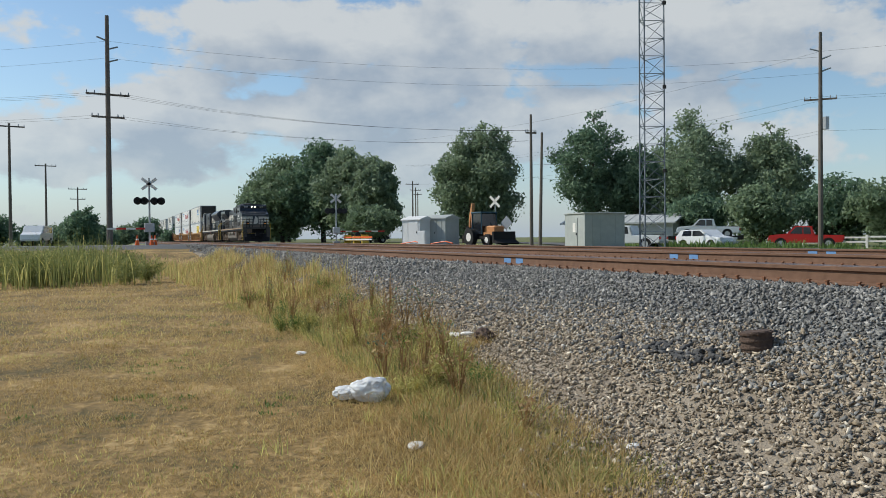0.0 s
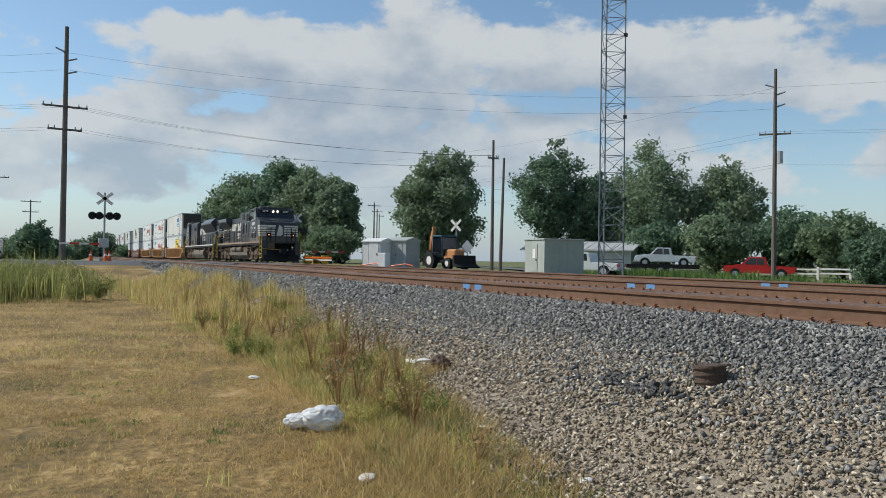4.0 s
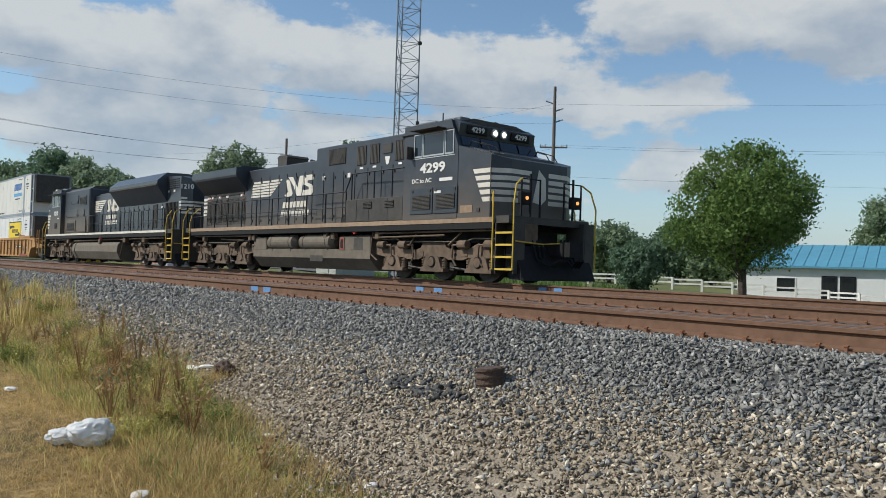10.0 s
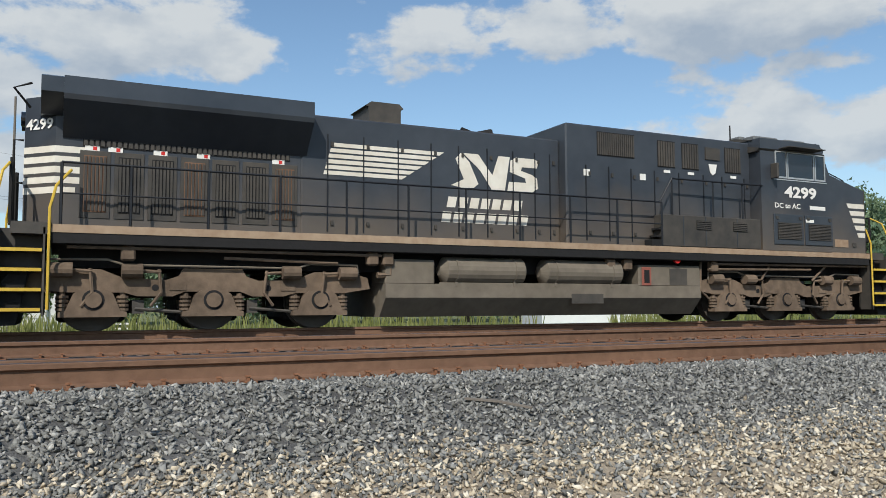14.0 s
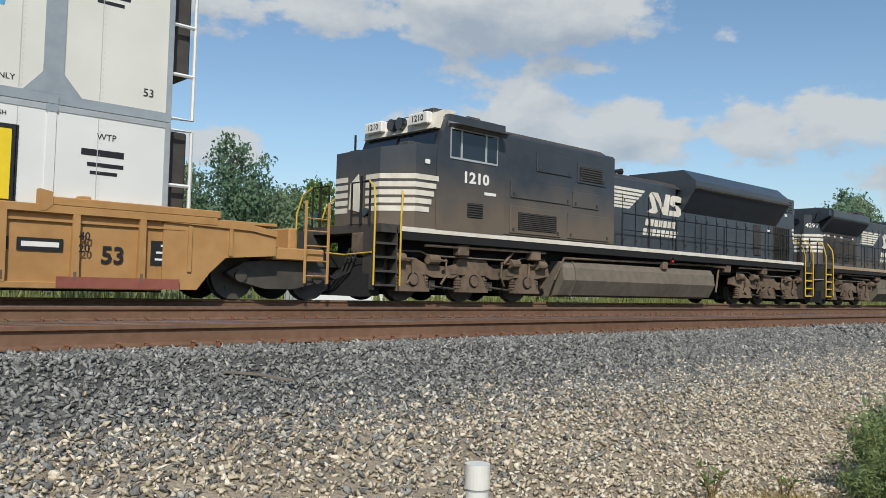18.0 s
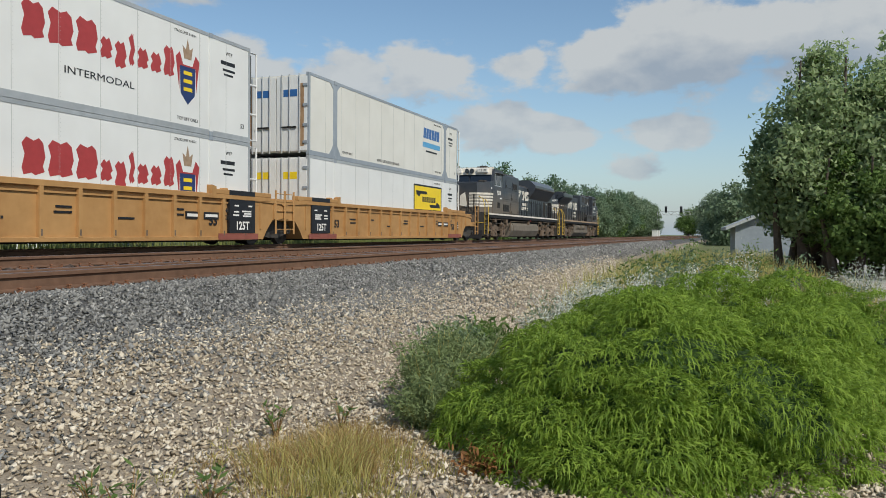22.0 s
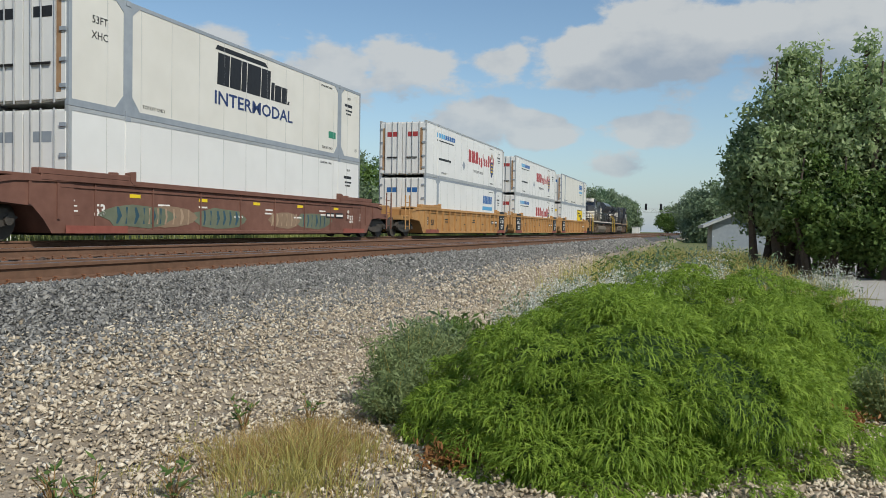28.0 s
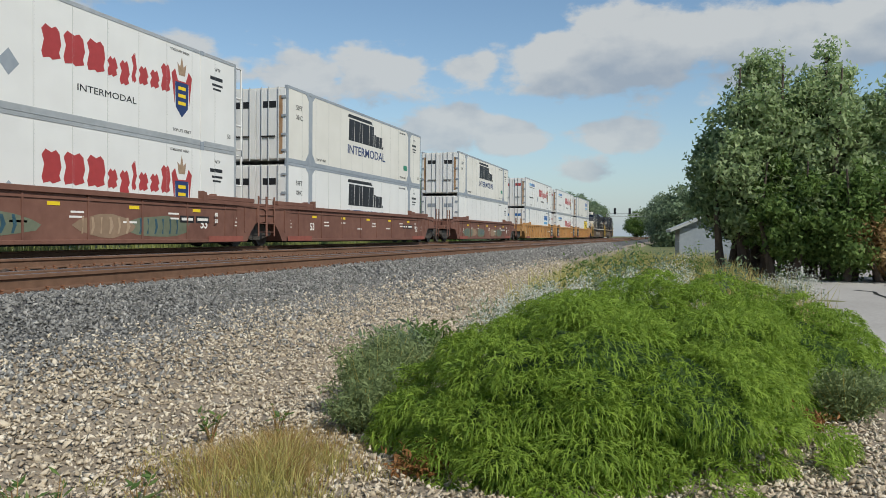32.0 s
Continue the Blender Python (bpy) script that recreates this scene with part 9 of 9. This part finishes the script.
def leafy_bush(name, x, y, h, w, material, label, seed, n=1500, size=0.035, inner=0.25):
    r = np.random.default_rng(seed)
    s = thing(name, label, "weed", "leafy weeds", "", pose(x, y, float(ground_z(x, y))))
    bm = bmesh.new()
    tips = []
    for i in range(26):
        a, d = r.uniform(0, 6.28), w / 2 * math.sqrt(r.random())
        t = Vector((d * math.cos(a), d * math.sin(a), h * r.uniform(0.55, 1) * (1 - 0.35 * (2 * d / w) ** 2)))
        rod(bm, t * 0.1, t, 0.006, 0.002, seg=4, cap=False)
        tips.append(t)
    tagged(part("stem", bm, "weedleaf", s), kind="stuff")
    t = np.array(tips)[r.integers(0, len(tips), n)]
    p = t * r.uniform(inner, 1.05, n)[:, None] + 0.06 * r.normal(size=(n, 3)) * w
    p[:, 2] = np.abs(p[:, 2])
    d = r.normal(size=(n, 3))
    d /= np.linalg.norm(d, axis=1)[:, None]
    e = np.cross(d, r.normal(size=(n, 3)))
    e /= np.linalg.norm(e, axis=1)[:, None]
    k = (size * r.uniform(0.6, 1.5, n))[:, None]
    v = np.stack([p, p + d * k + e * k * 0.3, p + d * k * 2, p + d * k - e * k * 0.3], 1)
    mesh_part("foliage", fast_mesh("foliage", v.reshape(-1, 3), np.arange(4 * n).reshape(n, 4)), material, s)
    return s


scatter_weeds()
x = rng.uniform(-11.5, -2.6, 900)
c = np.stack([x, edge_y(x) + 0.1 - np.interp(x, [-11, -3], [1.9, 1.5]) * rng.random(900)], -1)
off = 0.10 * rng.normal(size=(900 * 22, 2))
blades("matted_straw", np.repeat(c, 22, 0) + off, rng.uniform(0.018, 0.055, len(off)), np.full(len(off), 0.006), "straw", "pale matted straw lying along the weeds", lean=4.5)
thread_shrub("thread_cypress", [(6.35, 0.42, 1.5, 1.5, 0.93), (7.9, -0.12, 1.5, 1.2, 1.02), (9.2, -1.2, 1.25, 1.0, 0.84), (5.7, 0.70, 1.05, 1.08, 0.58), (8.6, 0.85, 1.1, 0.85, 0.70)], 98000, "frond", "large bright yellow-green weeping thread cypress mound")
r_ = random.Random(3)
for x, y in ((4.85, 1.35), (6.75, -1.15)):
    leafy_bush("dead_branch", x, y, 0.2, 0.45, "brownfrond", "dead brown tips at the foot of the shrub", int(x * 100), 900, 0.022)
for i, (x, y, h, w) in enumerate(((6.55, 2.30, 0.78, 0.95), (6.1, 2.2, 0.62, 0.8), (7.0, 2.4, 0.62, 0.8), (7.6, 2.3, 0.6, 0.8), (5.7, 2.1, 0.42, 0.6), (7.3, -1.55, 0.5, 0.7), (7.9, -1.75, 0.45, 0.6))):
    leafy_bush("leafy_weed", x, y, h, w, "herbgrey", "grey-green leafy weeds against the shrub", 300 + i, 4200, 0.020)
for i, (x, y, h, w) in enumerate(((9.5, 1.85, 0.88, 0.9), (10.2, 1.45, 0.98, 1.0), (10.9, 1.0, 1.0, 1.0), (13.0, -0.1, 1.15, 1.1), (12.6, 0.45, 0.98, 0.9), (14.5, -2.0, 1.0, 1.0), (11.6, 1.7, 0.85, 0.9))):
    leafy_bush("flowering_weed", x, y, h, w, "leafD", "tall weed with heads of small white flowers", 320 + i, 1500, 0.028)
    leafy_bush("white_blossom", x, y, h + 0.07, w * 1.02, "flower", "clouds of small white flowers", 340 + i, 2600, 0.016, 0.82)
for i, (x, y, h) in enumerate(((8.5, 2.85, 0.5), (9.2, 2.6, 0.55), (14.8, 0.9, 1.25), (16.5, 1.5, 1.3), (19.5, 0.2, 1.2), (22, 1.0, 1.3), (17, -1.2, 1.1), (25, -0.6, 1.3))):
    leafy_bush("leafy_weed", x, y, h, 0.8 if x < 12 else 1.4, "leafC" if i % 2 else "leafA", "broad-leaved green weeds beside the ballast", 360 + i, 1000, 0.05)
for i, (x, y, h) in enumerate(((3.05, 2.55, 0.36), (3.3, 3.0, 0.26), (2.75, 2.2, 0.2), (4.9, 2.9, 0.24), (2.5, 2.7, 0.16), (3.6, 2.5, 0.22), (3.5, 1.9, 0.2), (5.3, 2.6, 0.25))):
    stalk_plant(x, y, h, 0.14, "leafC", "small green weed sprouting from the gravel", 400 + i, 7, 34, 0.06)
for i, (x, y, h) in enumerate(((-6.41, 2.62, 0.55), (-6.3, 2.55, 0.45), (-7.3, 2.25, 0.5), (-10.2, 3.5, 0.75), (-10.0, 3.7, 0.7), (-12.5, 3.2, 0.6), (-14, 3.4, 0.7), (-5.2, 2.6, 0.3))):
    stalk_plant(x, y, h, 0.22, "leafB" if i in (3, 4) else "russet", "dark stalky weed at the edge of the gravel", 420 + i, 8, 40, 0.06)
r_ = random.Random(17)
for i in range(34):
    x = -7.5 - 19 * r_.random() ** 1.3
    y = float(edge_y(x)) + 0.1 - r_.random() * (0.9 if x > -12 else 1.8)
    stalk_plant(x, y, r_.uniform(0.25, 0.6) + 0.012 * abs(x), 0.16 + 0.05 * r_.random(), r_.choice(("russet", "russet", "leafB", "goldenrod")), "dead brown weed stalks at the foot of the ballast", 460 + i, 9, 44, 0.055)
for i in range(34):
    x, y = r_.uniform(-43, -26), r_.gauss(-2.2, 1.4)
    leafy_bush("goldenrod_clump", x, y, r_.uniform(0.8, 1.5), r_.uniform(1.0, 1.8), "goldenrod", "tall yellow-green goldenrod clump at the edge of the lawn", 520 + i, 1300, 0.045)
for i in range(46):
    x = -6.6 - 13 * r_.random() ** 1.2
    y = float(edge_y(x)) + 0.05 - r_.random() ** 1.3 * (1.0 if x > -11 else 1.7)
    leafy_bush("herb_clump", x, y, r_.uniform(0.18, 0.42), r_.uniform(0.3, 0.6), r_.choice(("goldenrod", "weedleaf", "weedleaf", "leafC", "russet")), "low bushy herb among the trackside weeds", 600 + i, 520, 0.016)
xy = rng.normal(size=(1800, 2)) * (0.28, 0.2) + (-4.3, 2.5)
blades("green_weed_patch", xy, rng.uniform(0.02, 0.07, len(xy)), np.full(len(xy), 0.014), "goldenrod", "patch of low green weeds at the gravel edge", "weeds", lean=0.9)
xy = rng.normal(size=(2400, 2)) * (0.9, 0.35) + (-5.3, 2.2)
blades("gravel_edge_grass", xy, rng.uniform(0.04, 0.16, len(xy)), np.full(len(xy), 0.006), "straw", "straw-coloured tufts at the gravel edge", lean=2.0)
xy = rng.normal(size=(3200, 2)) * (1.0, 0.35) + (-4.3, 1.9)
blades("gravel_edge_straw", xy, rng.uniform(0.04, 0.17, len(xy)), np.full(len(xy), 0.006), "straw", "matted straw at the gravel edge", lean=2.2)
c = rng.normal(size=(60, 2)) * (0.8, 0.3) + (-3.1, 1.35)
xy = np.repeat(c, 22, 0) + 0.05 * rng.normal(size=(60 * 22, 2))
blades("gravel_edge_tufts", xy, rng.uniform(0.06, 0.2, len(xy)), np.full(len(xy), 0.007), "weedleaf", "grass tufts among the first stones", lean=1.3)


# ---- small things ----
def plastic_bag(x, y):
    b = thing("plastic_bag", "crumpled clear-white plastic bag on the dry grass", "plastic bag", "", "", pose(x, y, float(ground_z(x, y)) + 0.03, 0, 0, 62))
    for name, cx, cy, rx, ry, rz, k0 in (("body", 0.05, 0.0, 0.175, 0.13, 0.105, 0), ("neck", -0.15, 0.02, 0.13, 0.08, 0.06, 5)):
        bm = bmesh.new()
        bmesh.ops.create_icosphere(bm, subdivisions=5, radius=1.0)
        for v in bm.verts:
            c = v.co.copy()
            q = c + Vector((k0, 0, 0))
            k = 1 + 0.22 * noise.noise(q * 1.7) - 0.30 * abs(noise.noise(q * 2.6)) - 0.07 * abs(noise.noise(q * 6.0)) + 0.05
            v.co = Vector((cx + c.x * rx * k, cy + c.y * ry * k, max(-0.02, rz * 0.7 + c.z * rz * k)))
        part(name, bm, "film", b, smooth=True)


plastic_bag(-6.55, 1.82)
bk = thing("rusty_keg", "rusty broken metal keg lying in the ballast", "scrap", "", "", pose(-5.05, 4.62, float(ground_z(-5.05, 4.62)) - 0.02, 4, -5, 0))
part("shell", rod(bmesh.new(), (0, 0, 0), (0, 0, 0.15), 0.125, 0.12, seg=20, cap=False), "kegrust", bk)
part("lid", rod(bmesh.new(), (0, 0, 0.15), (0, 0, 0.16), 0.115, seg=20), "kegrust", bk)
for z in (0.03, 0.085, 0.14):
    part("hoop", rod(bmesh.new(), (0, 0, z), (0, 0, z + 0.015), 0.135, seg=20), "kegrust", bk)
n = 150
xy = np.stack([rng.normal(-5.6, 0.5, n), rng.normal(4.30, 0.09, n)], -1)
stones("asphalt_lumps", np.stack([xy[:, 0], xy[:, 1], ground_z(xy[:, 0], xy[:, 1]) + 0.02], -1), rng.uniform(0.05, 0.11, n), "dark_ballast", "dark lumps of old asphalt in the stones", "rubble")
for i, (x, y, s) in enumerate(((-9.1, 3.75, 0.14), (-8.95, 3.85, 0.10), (-4.47, 3.0, 0.06), (-5.13, 1.74, 0.09), (-9.47, 1.93, 0.09), (-6.05, 3.1, 0.06), (-32, -2.5, 0.3), (-33.5, -2.9, 0.3), (5.6, 1.7, 0.12), (5.1, 1.3, 0.1))):
    l = thing("paper_litter", "crumpled pale paper litter in the grass", "litter", "litter", "", pose(x, y, float(ground_z(x, y)) + 0.02, 0, 0, 50 * i))
    bm = bmesh.new()
    bmesh.ops.create_icosphere(bm, subdivisions=2, radius=1)
    for v in bm.verts:
        k = 1 + 0.5 * noise.noise(v.co * 2.3 + Vector((i, 0, 0)))
        v.co = Vector((v.co.x * s * k, v.co.y * s * 0.6 * k, max(-0.01, v.co.z * s * 0.25 * k)))
    part("crumple", bm, "white", l)
stump = thing("dead_tuft", "dark brown dead stump among the weeds", "stump", "", "", pose(-8.5, 3.85, float(ground_z(-8.5, 3.85))))
bm = bmesh.new()
bmesh.ops.create_icosphere(bm, subdivisions=3, radius=1)
for v in bm.verts:
    k = 1 + 0.55 * noise.noise(v.co * 2.6) - 0.25 * abs(noise.noise(v.co * 6))
    v.co = Vector((v.co.x * 0.15 * k, v.co.y * 0.11 * k, max(-0.02, 0.04 + v.co.z * 0.10 * k)))
part("stump", bm, "kegrust", stump)
xy = rng.normal(size=(420, 2)) * (0.12, 0.10) + (-8.45, 3.72)
blades("stump_straw", xy, rng.uniform(0.05, 0.17, len(xy)), np.full(len(xy), 0.005), "straw", "dry straw hanging over the stump", lean=1.8)
po = thing("marker_post", "white plastic pipe marker post standing in the gravel", "post", "", "", pose(2.02, 2.22, -0.01))
part("pipe", rod(bmesh.new(), (0, 0, 0), (0, 0, 0.755), 0.0405, seg=24), "plastic", po, smooth=False)
part("cap", rod(bmesh.new(), (0, 0, 0.755), (0, 0, 0.84), 0.045, 0.044, seg=24), "plastic", po)
part("strap", rod(bmesh.new(), (0, 0, 0.747), (0, 0, 0.757), 0.0415, seg=24), "steel", po)
part("scuff", B((0.02, 0.026, -0.0415, -0.0385, 0.55, 0.70)), "ink", po)
stk = thing("dead_stick", "bleached dead stick lying on the ballast", "stick", "", "", pose(2.9, 5.3, float(ground_z(2.9, 5.3)) + 0.05, 0, 6, -40))
part("stick", rods([[(-0.25, 0, 0), (0, 0.02, 0.01), (0.25, -0.01, 0)]], 0.012, 5), "wood", stk)


# ---- motion of the train and the cars ----
def motions():
    times = [float(i) for i in range(0, 33)]
    for ob, off, z in MOVING:
        walk(ob, [(t, pose(head(t) + off, YC, RAIL_TOP + z)) for t in times])
    spin = [i * 0.075 for i in range(427)] + [32.0]
    for ob, off, z in MOVING:
        if off > -160:
            for w in ob.children_recursive:
                if w.name.startswith("wheelset"):
                    x, r = w.location.x, w.location.z
                    walk(w, [(t, pose(x, 0, r) @ Matrix.Rotation((head(t) - head(0)) / r, 4, "Y")) for t in spin])
    walk(MOVER_CAR, [(0, pose(-47.4, 40.5, 0.40, 0, 0, 5)), (0.5, pose(-40.3, 40.6, 0.32, 0, 0, 5)), (1.0, pose(-33.4, 41.2, 0.28, 0, 0, 10)), (4.0, pose(2, 50, -0.05, 0, 0, 14)), (32.0, pose(230, 160, -0.5, 0, 0, 20))])
    walk(MOVER_VAN, [(0, pose(-19, 88, -0.4, 0, 0, 221)), (6.5, pose(-50.3, 62.3, 0.25, 0, 0, 221)), (7.0, pose(-53.9, 61.0, 0.3, 0, 0, 221)), (7.5, pose(-58.3, 57.2, 0.3, 0, 0, 221)), (8.0, pose(-62.2, 53.8 + 1.6, 0.35, 0, 0, 221)), (9.0, pose(-71, 48.6, 0.4, 0, 0, 217)), (12.0, pose(-92, 42, 0.6, 0, 0, 190)), (32.0, pose(-280, 42, 0.9, 0, 0, 180))])


motions()
